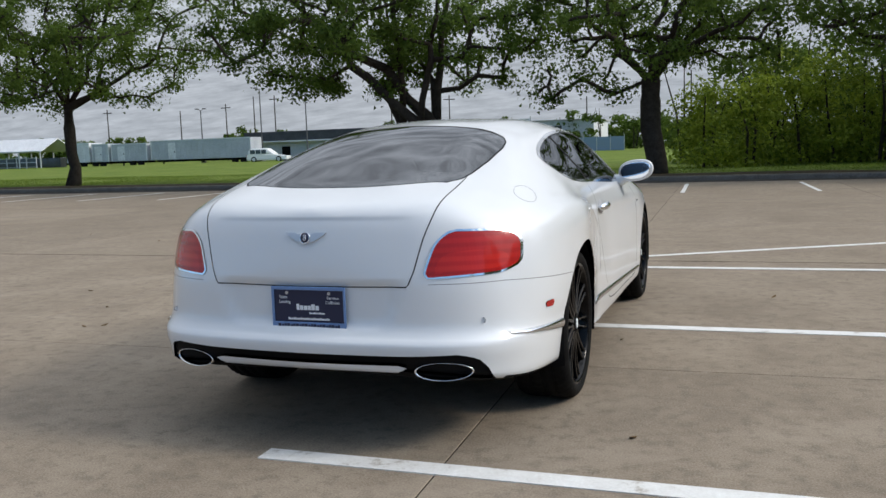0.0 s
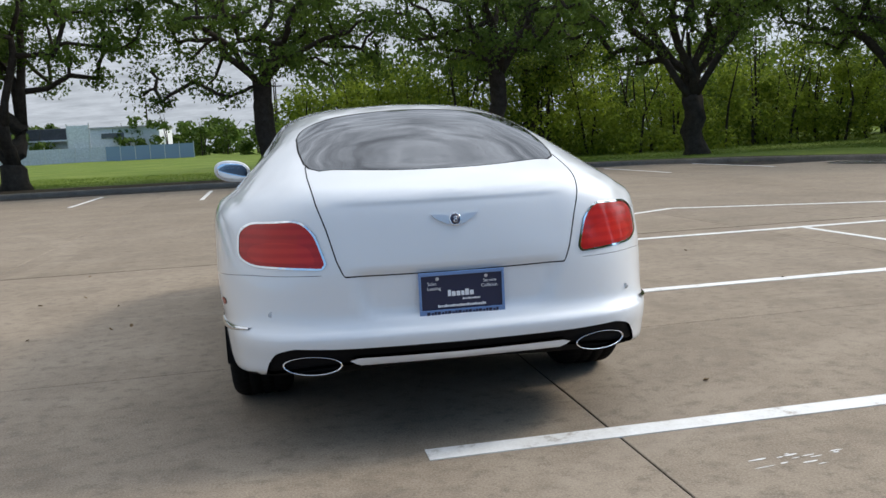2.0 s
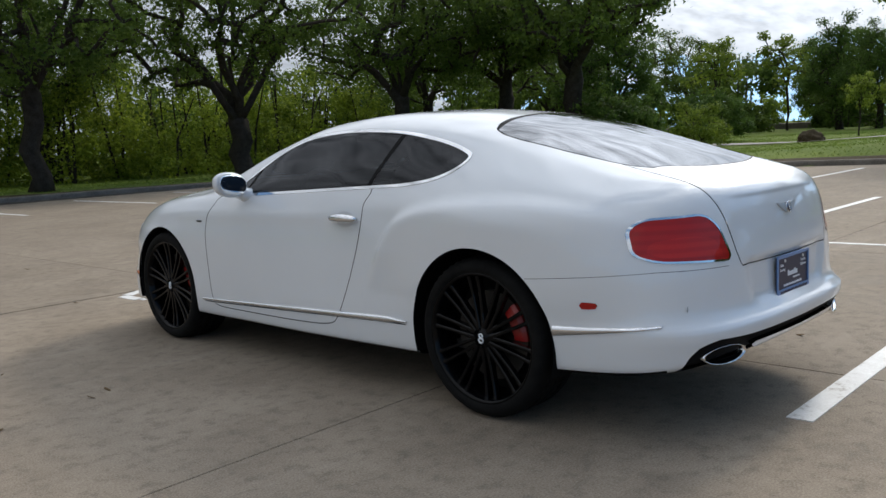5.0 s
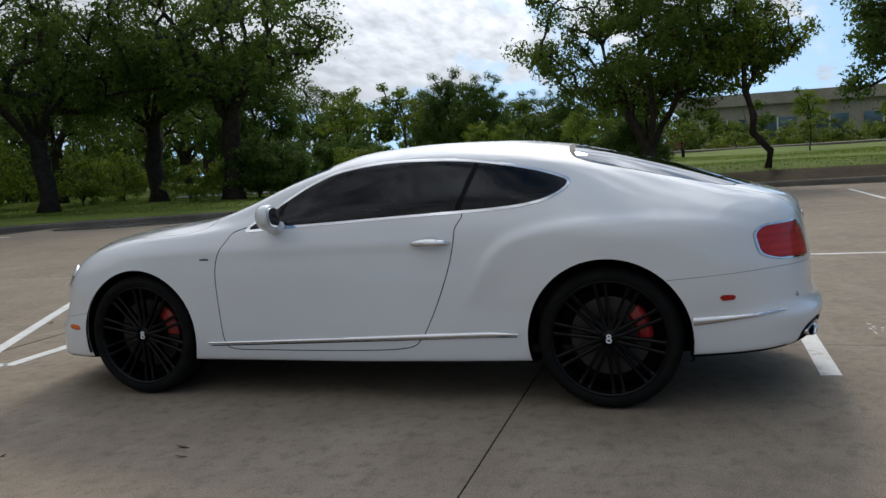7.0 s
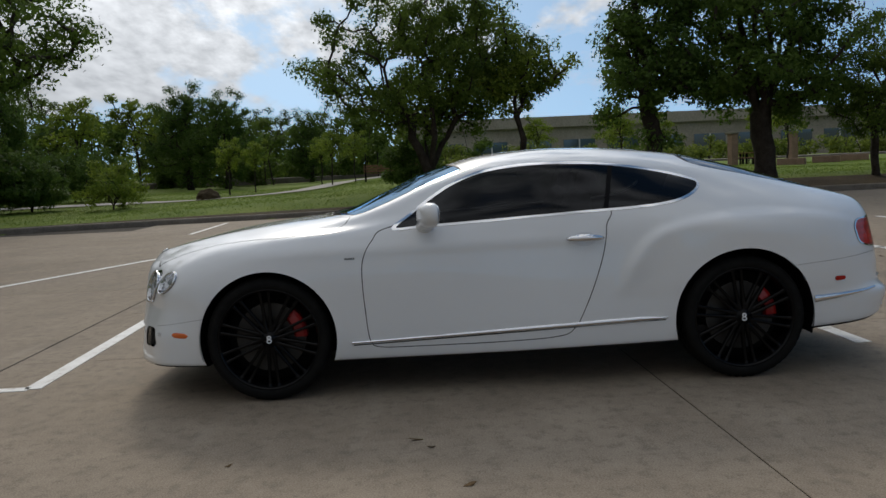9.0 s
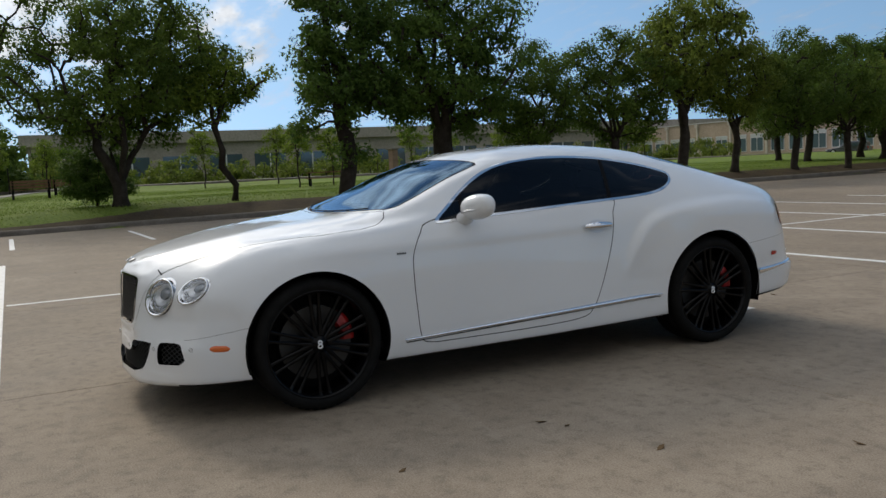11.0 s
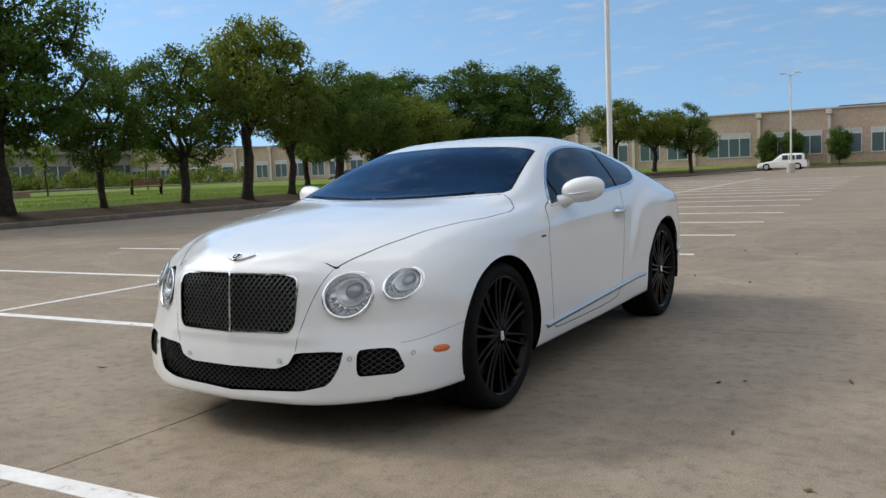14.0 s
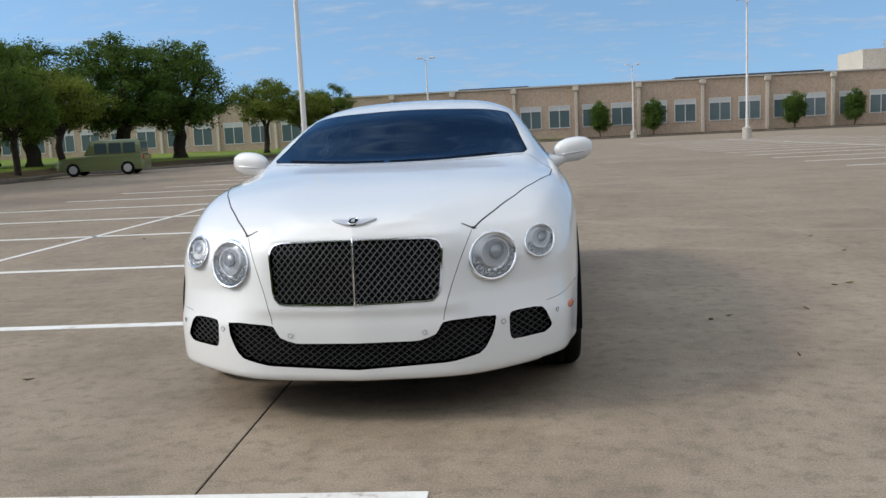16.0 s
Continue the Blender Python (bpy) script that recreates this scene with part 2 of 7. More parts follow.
def make_leaf(name, dark, light):
    m = principled(name, dark, 0.6, spec=0.14)
    t = Nodes(m)
    isl = t.add("ShaderNodeNewGeometry").outputs["Random Per Island"]
    p = t.place()
    c = t.ramp(isl, [(0.0, dark), (0.6, tuple((a + b) / 2 for a, b in zip(dark, light))), (1.0, light)])
    big = t.noise(p, 0.5, 3.0)
    c = t.mix(0.4, c, t.ramp(big, [(0.35, tuple(v * 0.7 for v in dark)), (0.65, light)]))
    info = t.add("ShaderNodeObjectInfo").outputs["Random"]
    c = t.mix(0.18, c, t.ramp(info, [(0.0, (0.30, 0.34, 0.30)), (1.0, (0.66, 0.62, 0.50))]), "OVERLAY")
    t.color(c)
    # light passes through the leaves
    tr = t.add("ShaderNodeBsdfTranslucent")
    t.link(c, tr.inputs["Color"])
    mixs = t.add("ShaderNodeMixShader")
    mixs.inputs[0].default_value = 0.50
    t.link(t.b.outputs[0], mixs.inputs[1])
    t.link(tr.outputs[0], mixs.inputs[2])
    out = next(x for x in t.t.nodes if x.type == "OUTPUT_MATERIAL")
    t.link(mixs.outputs[0], out.inputs[0])
    return m


def make_lens(name, pale, deep):
    """A ribbed lamp lens: fine upright flutes over broad soft bands."""
    m = principled(name, pale, 0.22, 0.0, 0.5, 0.2)
    t = Nodes(m)
    p = t.place()
    bands = t.add("ShaderNodeTexWave", Scale=9.0, Distortion=0.6, Detail=1.0)
    bands.bands_direction = "Z"
    flutes = t.add("ShaderNodeTexWave", Scale=70.0, Distortion=0.0)
    flutes.bands_direction = "X"
    for w in (bands, flutes):
        t.link(p, w.inputs["Vector"])
    c = t.ramp(bands.outputs["Fac"], [(0.15, deep), (0.75, pale)])
    t.color(t.mix(0.22, c, t.ramp(flutes.outputs["Fac"], [(0.2, deep), (0.8, pale)])))
    t.bump(flutes.outputs["Fac"], 0.25, 0.002)
    return m


PAINT = make_paint()
CONCRETE = make_concrete()
LINE = make_line_paint()
JOINT = varied("joint_filler", (0.035, 0.03, 0.026), (0.07, 0.06, 0.05), 6.0, 0.9)
KERB = varied("kerb_concrete", (0.12, 0.105, 0.085), (0.22, 0.195, 0.165), 2.0, 0.85, 0.3)
PALE_WALK = varied("pale_path_concrete", (0.30, 0.28, 0.24), (0.42, 0.40, 0.35), 2.0, 0.85, 0.3)
GRASS = varied("mown_grass", (0.078, 0.130, 0.017), (0.165, 0.210, 0.042), 0.35, 0.9, 0.6, 30.0, 0.0, 0.05)
BLADE = make_leaf("grass_blades", (0.095, 0.165, 0.022), (0.210, 0.275, 0.055))
BARK = varied("oak_bark", (0.022, 0.018, 0.014), (0.060, 0.050, 0.040), 5.0, 0.9, 0.8, 6.0, 0.0, 0.03)
LEAF = make_leaf("oak_leaves", (0.042, 0.080, 0.014), (0.145, 0.215, 0.037))
LEAF_PALE = make_leaf("spring_leaves", (0.075, 0.125, 0.014), (0.270, 0.345, 0.050))
LEAF_DARK = make_leaf("cedar_leaves", (0.042, 0.086, 0.017), (0.125, 0.200, 0.038))
# thicket leaves: pale end raised to stand in for backlight through them
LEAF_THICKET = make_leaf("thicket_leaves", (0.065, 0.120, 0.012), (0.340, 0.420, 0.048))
LEAF_RUST = make_leaf("rusty_oak_leaves", (0.060, 0.098, 0.015), (0.225, 0.275, 0.048))
GLASS = make_glass("tinted_side_glass", (0.085, 0.09, 0.095), 0.0, 1.37)
GLASS_FRONT = make_glass("windscreen_glass", (0.09, 0.11, 0.15), 0.0, 1.42, (0.50, 0.74, 1.0))
GLASS_REAR = make_glass("rear_screen_glass", (0.05, 0.055, 0.065), 0.0, 2.25)
LAMP_GLASS = make_glass("lamp_glass", (0.96, 0.97, 0.98), 0.0, 1.38)
RUBBER = varied("tyre_rubber", (0.0045, 0.0045, 0.0045), (0.011, 0.011, 0.0105), 20.0, 0.8, 0.2)
TRIM = principled("black_trim", (0.006, 0.006, 0.0065), 0.55, spec=0.06)
GAP = principled("panel_gap", (0.015, 0.015, 0.016), 0.8)
DARK = principled("shadowed_liner", (0.008, 0.008, 0.008), 0.9, spec=0.05)
RIM = principled("gloss_black_alloy", (0.0025, 0.0025, 0.003), 0.15, 0.0, 0.0, 0.16)
CHROME = principled("polished_chrome", (0.80, 0.81, 0.83), 0.08, 1.0)
SATIN = principled("brushed_metal", (0.62, 0.63, 0.65), 0.38, 0.7)
DISC = principled("brake_disc_steel", (0.06, 0.058, 0.055), 0.45, 0.9)
CALIPER = principled("red_caliper_paint", (0.30, 0.008, 0.007), 0.4, 0.0, 0.2)
PROJECTOR = principled("projector_lens", (0.42, 0.44, 0.47), 0.06, 0.3, 1.0)
RING = principled("lamp_ring", (0.92, 0.93, 0.95), 0.16, 0.35, 0.5)
BOWL = principled("lamp_reflector", (0.90, 0.91, 0.93), 0.16, 0.85)
LED_CUP = principled("led_cup", (0.62, 0.63, 0.65), 0.10, 0.9)
LEATHER = varied("dark_leather", (0.018, 0.017, 0.017), (0.035, 0.033, 0.032), 8.0, 0.6, 0.2)
LENS_RED = make_lens("red_lamp_lens", (0.45, 0.012, 0.008), (0.34, 0.008, 0.006))
LENS_RED_DEEP = make_lens("deep_red_lamp_lens", (0.53, 0.018, 0.010), (0.42, 0.010, 0.007))
AMBER = principled("amber_lens", (0.65, 0.13, 0.02), 0.15, 0.0, 0.6)
PLATE_BLUE = principled("plate_navy", (0.012, 0.018, 0.055), 0.35)
PLATE_FRAME = principled("plate_frame_blue", (0.16, 0.27, 0.50), 0.3)
WHITE_INK = principled("white_ink", (0.82, 0.83, 0.85), 0.5)
POLE = principled("pale_grey_pole_paint", (0.66, 0.67, 0.68), 0.45)
POLE_DARK = principled("dark_bronze_pole_paint", (0.06, 0.06, 0.062), 0.5)
DIRT = varied("dark_soil", (0.034, 0.025, 0.016), (0.080, 0.060, 0.034), 0.9, 0.95, 0.6, 20.0, 0.0, 0.04)
WATER = principled("puddle_water", (0.06, 0.055, 0.05), 0.03, 0.0, 0.0, 0.6)
ripples = Nodes(WATER)
ripples.bump(ripples.noise(ripples.place(), 5.0, 2.0), 1.0, 0.12)
DEAD_LEAF = varied("dead_leaf", (0.09, 0.055, 0.028), (0.17, 0.11, 0.055), 30.0, 0.8)


# ---- mesh helpers ----
def link_mesh(name, verts, faces, material, parent=None, label="", smooth=False, mats=None, index=None):
    me = bpy.data.meshes.new(name)
    me.from_pydata([tuple(v) for v in verts], [], [tuple(f) for f in faces])
    for m in mats or [material]:
        me.materials.append(m)
    if index is not None:
        me.polygons.foreach_set("material_index", index)
    if smooth:
        me.polygons.foreach_set("use_smooth", [True] * len(me.polygons))
    me.update()
    ob = new(name, me)
    if parent:
        ob.parent = parent
    if label:
        tagged(ob, label)
    return ob


def part(name, bm, material, parent=None, label="", smooth=False):
    me = bpy.data.meshes.new(name)
    bm.to_mesh(me)
    bm.free()
    me.materials.append(material)
    if smooth:
        me.polygons.foreach_set("use_smooth", [True] * len(me.polygons))
    ob = new(name, me)
    if parent:
        ob.parent = parent
    if label:
        tagged(ob, label)
    return ob


def thing(name, label, category, at=(0, 0, 0), rz=0.0, group=""):
    ob = new(name)
    ob.matrix_world = pose(*at, 0, 0, rz)
    return tagged(ob, label, category, group)


def box(bm, lo, hi, bevel=0.0, segments=2):
    """A bevelled box between two corners, added to bm."""
    made = bmesh.ops.create_cube(bm, size=1.0)["verts"]
    size, mid = [h - a for a, h in zip(lo, hi)], [(h + a) / 2 for a, h in zip(lo, hi)]
    bmesh.ops.transform(bm, matrix=Matrix.Translation(mid) @ Matrix.Diagonal((*size, 1)), verts=made)
    if bevel:
        edges = {e for v in made for e in v.link_edges}
        bmesh.ops.bevel(bm, geom=list(edges), offset=bevel, segments=segments, affect="EDGES", profile=0.6)
    return bm


def boxed(lo, hi, bevel=0.0, segments=2):
    return box(bmesh.new(), lo, hi, bevel, segments)


def lathe(profile, steps=48, axis="X", center=(0, 0, 0)):
    """A turned body from (radius, along) pairs round the given axis."""
    bm = bmesh.new()
    rings = []
    for r, a in profile:
        ring = []
        for i in range(steps):
            c, s = math.cos(2 * math.pi * i / steps), math.sin(2 * math.pi * i / steps)
            v = {"X": (a, r * c, r * s), "Y": (r * c, a, r * s), "Z": (r * c, r * s, a)}[axis]
            ring.append(bm.verts.new([p + q for p, q in zip(v, center)]))
        rings.append(ring)
    for a, b in zip(rings, rings[1:]):
        for i in range(steps):
            j = (i + 1) % steps
            bm.faces.new((a[i], a[j], b[j], b[i]))
    bmesh.ops.recalc_face_normals(bm, faces=bm.faces)
    return bm


def tube(bm, pts, radius, sides=8, closed=False, radii=None):
    """A round bar along a line of points."""
    pts = [Vector(p) for p in pts]
    rings, n = [], len(pts)
    for i, p in enumerate(pts):
        a, b = pts[(i - 1) % n if closed else max(i - 1, 0)], pts[(i + 1) % n if closed else min(i + 1, n - 1)]
        d = (b - a).normalized()
        u = d.cross(Vector((0.13, 0.31, 0.94))).normalized()
        w = d.cross(u)
        r = radii[i] if radii else radius
        rings.append([bm.verts.new(p + r * (math.cos(2 * math.pi * k / sides) * u + math.sin(2 * math.pi * k / sides) * w)) for k in range(sides)])
    for i in range(n if closed else n - 1):
        a, b = rings[i], rings[(i + 1) % n]
        for k in range(sides):
            bm.faces.new((a[k], a[(k + 1) % sides], b[(k + 1) % sides], b[k]))
    if not closed:
        bm.faces.new(rings[0][::-1])
        bm.faces.new(rings[-1])
    return bm


def curve_through(keys, count, closed=False):
    """Points along a smooth line through the keys (any dimension)."""
    k = np.array(keys, float)
    n = len(k)
    out = []
    spans = n if closed else n - 1
    for s in np.linspace(0, spans, count, endpoint=not closed):
        i = min(int(s), spans - 1)
        f = s - i
        p = [k[j % n] if closed else k[min(max(j, 0), n - 1)] for j in (i - 1, i, i + 1, i + 2)]
        out.append(0.5 * (2 * p[1] + (p[2] - p[0]) * f + (2 * p[0] - 5 * p[1] + 4 * p[2] - p[3]) * f**2 + (3 * p[1] - p[0] - 3 * p[2] + p[3]) * f**3))
    return np.array(out)


def soft_poly(keys, radius=0.04, steps=6):
    """A closed outline of straight sides with rounded corners."""
    k = [np.array(p, float) for p in keys]
    out = []
    for i, p in enumerate(k):
        a, b = k[i - 1] - p, k[(i + 1) % len(k)] - p
        la, lb = np.linalg.norm(a), np.linalg.norm(b)
        r = min(radius, la * 0.45, lb * 0.45)
        s, e = p + a / la * r, p + b / lb * r
        out += [(1 - f) ** 2 * s + 2 * f * (1 - f) * p + f * f * e for f in np.linspace(0, 1, steps)]
    return np.array(out)


def signed(points, poly):
    """Signed distance of 2D points to a closed outline: below zero inside."""
    best, inside = np.full(len(points), 1e9), np.zeros(len(points), bool)
    x, y = points[:, 0], points[:, 1]
    for a, b in zip(poly, np.roll(poly, -1, 0)):
        d = b - a
        f = np.clip(((points - a) @ d) / max(d @ d, 1e-12), 0, 1)
        best = np.minimum(best, np.hypot(x - a[0] - f * d[0], y - a[1] - f * d[1]))
        cross = (a[1] > y) != (b[1] > y)
        with np.errstate(divide="ignore", invalid="ignore"):
            at = a[0] + (y - a[1]) / (b[1] - a[1]) * d[0] if abs(d[1]) > 1e-12 else np.full(len(x), -1e9)
        inside ^= cross & (x < at)
    return np.where(inside, -best, best)


# ---- the car's skin ----
# The half skin is a sheet stretched over eleven lines that run from the tail's middle to the nose's middle.
STATION = (-0.55, -0.25, 0.0, 0.3, 0.65, 1.0, 1.4, 1.75, 2.1, 2.4, 2.75, 3.05, 3.27)


def rail(tail, xs, zs, nose):
    return list(tail) + [(x, y, z) for x, y, z in zip(xs, STATION, zs)] + list(nose)


RAILS = [
    rail([(0, -0.935, 0.985), (0, -0.89, 1.005), (0, -0.80, 1.035), (0, -0.69, 1.068)], [0] * 13,
         (1.115, 1.215, 1.288, 1.348, 1.385, 1.395, 1.372, 1.292, 1.145, 1.025, 0.985, 0.945, 0.902),
         [(0, 3.42, 0.868), (0, 3.52, 0.838), (0, 3.575, 0.812), (0, 3.60, 0.79)]),
    rail([(0, -0.955, 0.96), (0.18, -0.90, 1.0), (0.28, -0.81, 1.03), (0.32, -0.69, 1.063)],
         (0.33, 0.33, 0.34, 0.35, 0.36, 0.37, 0.38, 0.40, 0.42, 0.40, 0.36, 0.33, 0.30),
         (1.105, 1.198, 1.266, 1.324, 1.362, 1.377, 1.354, 1.262, 1.118, 1.02, 0.981, 0.942, 0.898),
         [(0.28, 3.41, 0.865), (0.22, 3.51, 0.836), (0.15, 3.567, 0.808), (0, 3.605, 0.775)]),
    rail([(0, -0.968, 0.93), (0.33, -0.92, 0.975), (0.50, -0.83, 1.01), (0.555, -0.69, 1.04)],
         (0.575, 0.585, 0.583, 0.587, 0.595, 0.607, 0.625, 0.67, 0.73, 0.70, 0.635, 0.58, 0.52),
         (1.07, 1.142, 1.200, 1.250, 1.290, 1.308, 1.290, 1.205, 1.07, 0.995, 0.957, 0.918, 0.868),
         [(0.44, 3.40, 0.83), (0.36, 3.50, 0.80), (0.26, 3.56, 0.785), (0, 3.61, 0.76)]),
    rail([(0, -0.975, 0.90), (0.36, -0.94, 0.94), (0.60, -0.85, 0.965), (0.68, -0.70, 0.985)],
         (0.725, 0.745, 0.735, 0.705, 0.715, 0.725, 0.735, 0.77, 0.80, 0.775, 0.73, 0.69, 0.64),
         (1.01, 1.06, 1.105, 1.155, 1.17, 1.17, 1.15, 1.09, 1.01, 0.965, 0.942, 0.898, 0.828),
         [(0.58, 3.38, 0.785), (0.47, 3.48, 0.758), (0.33, 3.56, 0.75), (0, 3.615, 0.735)]),
    rail([(0, -0.982, 0.86), (0.37, -0.958, 0.88), (0.64, -0.87, 0.90), (0.76, -0.715, 0.915)],
         (0.83, 0.865, 0.868, 0.84, 0.83, 0.84, 0.85, 0.86, 0.87, 0.865, 0.84, 0.80, 0.75),
         (0.94, 0.965, 0.985, 1.01, 1.02, 1.01, 0.99, 0.975, 0.955, 0.94, 0.912, 0.862, 0.785),
         [(0.68, 3.365, 0.735), (0.54, 3.475, 0.71), (0.345, 3.575, 0.70), (0, 3.62, 0.69)]),
    rail([(0, -0.99, 0.80), (0.37, -0.97, 0.81), (0.65, -0.89, 0.81), (0.798, -0.73, 0.82)],
         (0.885, 0.935, 0.95, 0.912, 0.88, 0.88, 0.89, 0.905, 0.92, 0.93, 0.925, 0.888, 0.83),
         (0.835, 0.86, 0.872, 0.89, 0.90, 0.89, 0.875, 0.865, 0.855, 0.842, 0.812, 0.758, 0.69),
         [(0.76, 3.36, 0.665), (0.585, 3.48, 0.645), (0.35, 3.585, 0.63), (0, 3.625, 0.62)]),
    rail([(0, -0.998, 0.66), (0.38, -0.985, 0.66), (0.66, -0.92, 0.66), (0.82, -0.755, 0.66)],
         (0.91, 0.95, 0.962, 0.942, 0.905, 0.902, 0.912, 0.925, 0.94, 0.95, 0.955, 0.925, 0.868),
         (0.65, 0.66, 0.66, 0.66, 0.66, 0.66, 0.66, 0.65, 0.65, 0.64, 0.62, 0.58, 0.55),
         [(0.81, 3.38, 0.545), (0.61, 3.51, 0.535), (0.355, 3.597, 0.53), (0, 3.63, 0.53)]),
    rail([(0, -1.004, 0.515), (0.38, -0.99, 0.515), (0.665, -0.932, 0.51), (0.828, -0.772, 0.505)],
         (0.905, 0.945, 0.96, 0.942, 0.914, 0.914, 0.921, 0.929, 0.94, 0.95, 0.956, 0.929, 0.878),
         (0.50, 0.50, 0.50, 0.495, 0.485, 0.48, 0.475, 0.47, 0.47, 0.47, 0.465, 0.455, 0.45),
         [(0.83, 3.392, 0.445), (0.628, 3.537, 0.445), (0.358, 3.617, 0.445), (0, 3.645, 0.445)]),
    rail([(0, -1.042, 0.468), (0.38, -1.028, 0.468), (0.67, -0.968, 0.465), (0.832, -0.80, 0.46)],
         (0.905, 0.94, 0.955, 0.94, 0.918, 0.92, 0.925, 0.93, 0.94, 0.95, 0.955, 0.93, 0.882),
         (0.46, 0.44, 0.43, 0.42, 0.40, 0.39, 0.385, 0.38, 0.385, 0.39, 0.39, 0.39, 0.385),
         [(0.845, 3.40, 0.385), (0.64, 3.555, 0.385), (0.36, 3.63, 0.385), (0, 3.655, 0.385)]),
    rail([(0, -1.02, 0.355), (0.38, -1.005, 0.35), (0.67, -0.945, 0.32), (0.815, -0.785, 0.285)],
         (0.88, 0.905, 0.91, 0.91, 0.90, 0.90, 0.90, 0.90, 0.905, 0.91, 0.915, 0.90, 0.865),
         (0.265, 0.25, 0.235, 0.225, 0.215, 0.21, 0.205, 0.205, 0.205, 0.205, 0.205, 0.205, 0.20),
         [(0.83, 3.41, 0.20), (0.63, 3.565, 0.185), (0.355, 3.64, 0.175), (0, 3.665, 0.172)]),
    rail([(0, -0.93, 0.32), (0.2, -0.92, 0.31), (0.4, -0.84, 0.28), (0.5, -0.70, 0.25)], [0.55] * 12 + [0.52],
         [0.235] + [0.2] * 12, [(0.5, 3.3, 0.185), (0.35, 3.42, 0.175), (0.2, 3.48, 0.165), (0, 3.52, 0.165)]),
    rail([(0, -0.84, 0.30), (0, -0.78, 0.29), (0, -0.7, 0.27), (0, -0.6, 0.25)], [0] * 13,
         [0.235] + [0.2] * 12, [(0, 3.3, 0.185), (0, 3.36, 0.175), (0, 3.42, 0.165), (0, 3.46, 0.165)]),
]


def monotone(t, v, s):
    """Smooth interpolation of the columns of v, given at t, with no overshoot."""
    h = np.diff(t)[:, None]
    d = np.diff(v, axis=0) / h
    m = np.zeros_like(v)
    m[0], m[-1] = d[0], d[-1]
    w1, w2 = 2 * h[1:] + h[:-1], h[1:] + 2 * h[:-1]
    ok = d[:-1] * d[1:] > 0
    with np.errstate(divide="ignore", invalid="ignore"):
        m[1:-1] = np.where(ok, (w1 + w2) / (w1 / d[:-1] + w2 / d[1:]), 0)
    i = np.clip(np.searchsorted(t, s, "right") - 1, 0, len(t) - 2)
    f = ((s - t[i]) / (t[i + 1] - t[i]))[:, None]
    hh = (t[i + 1] - t[i])[:, None]
    return (1 + 2 * f) * (1 - f) ** 2 * v[i] + f * (1 - f) ** 2 * hh * m[i] + f * f * (3 - 2 * f) * v[i + 1] + f * f * (f - 1) * hh * m[i + 1]


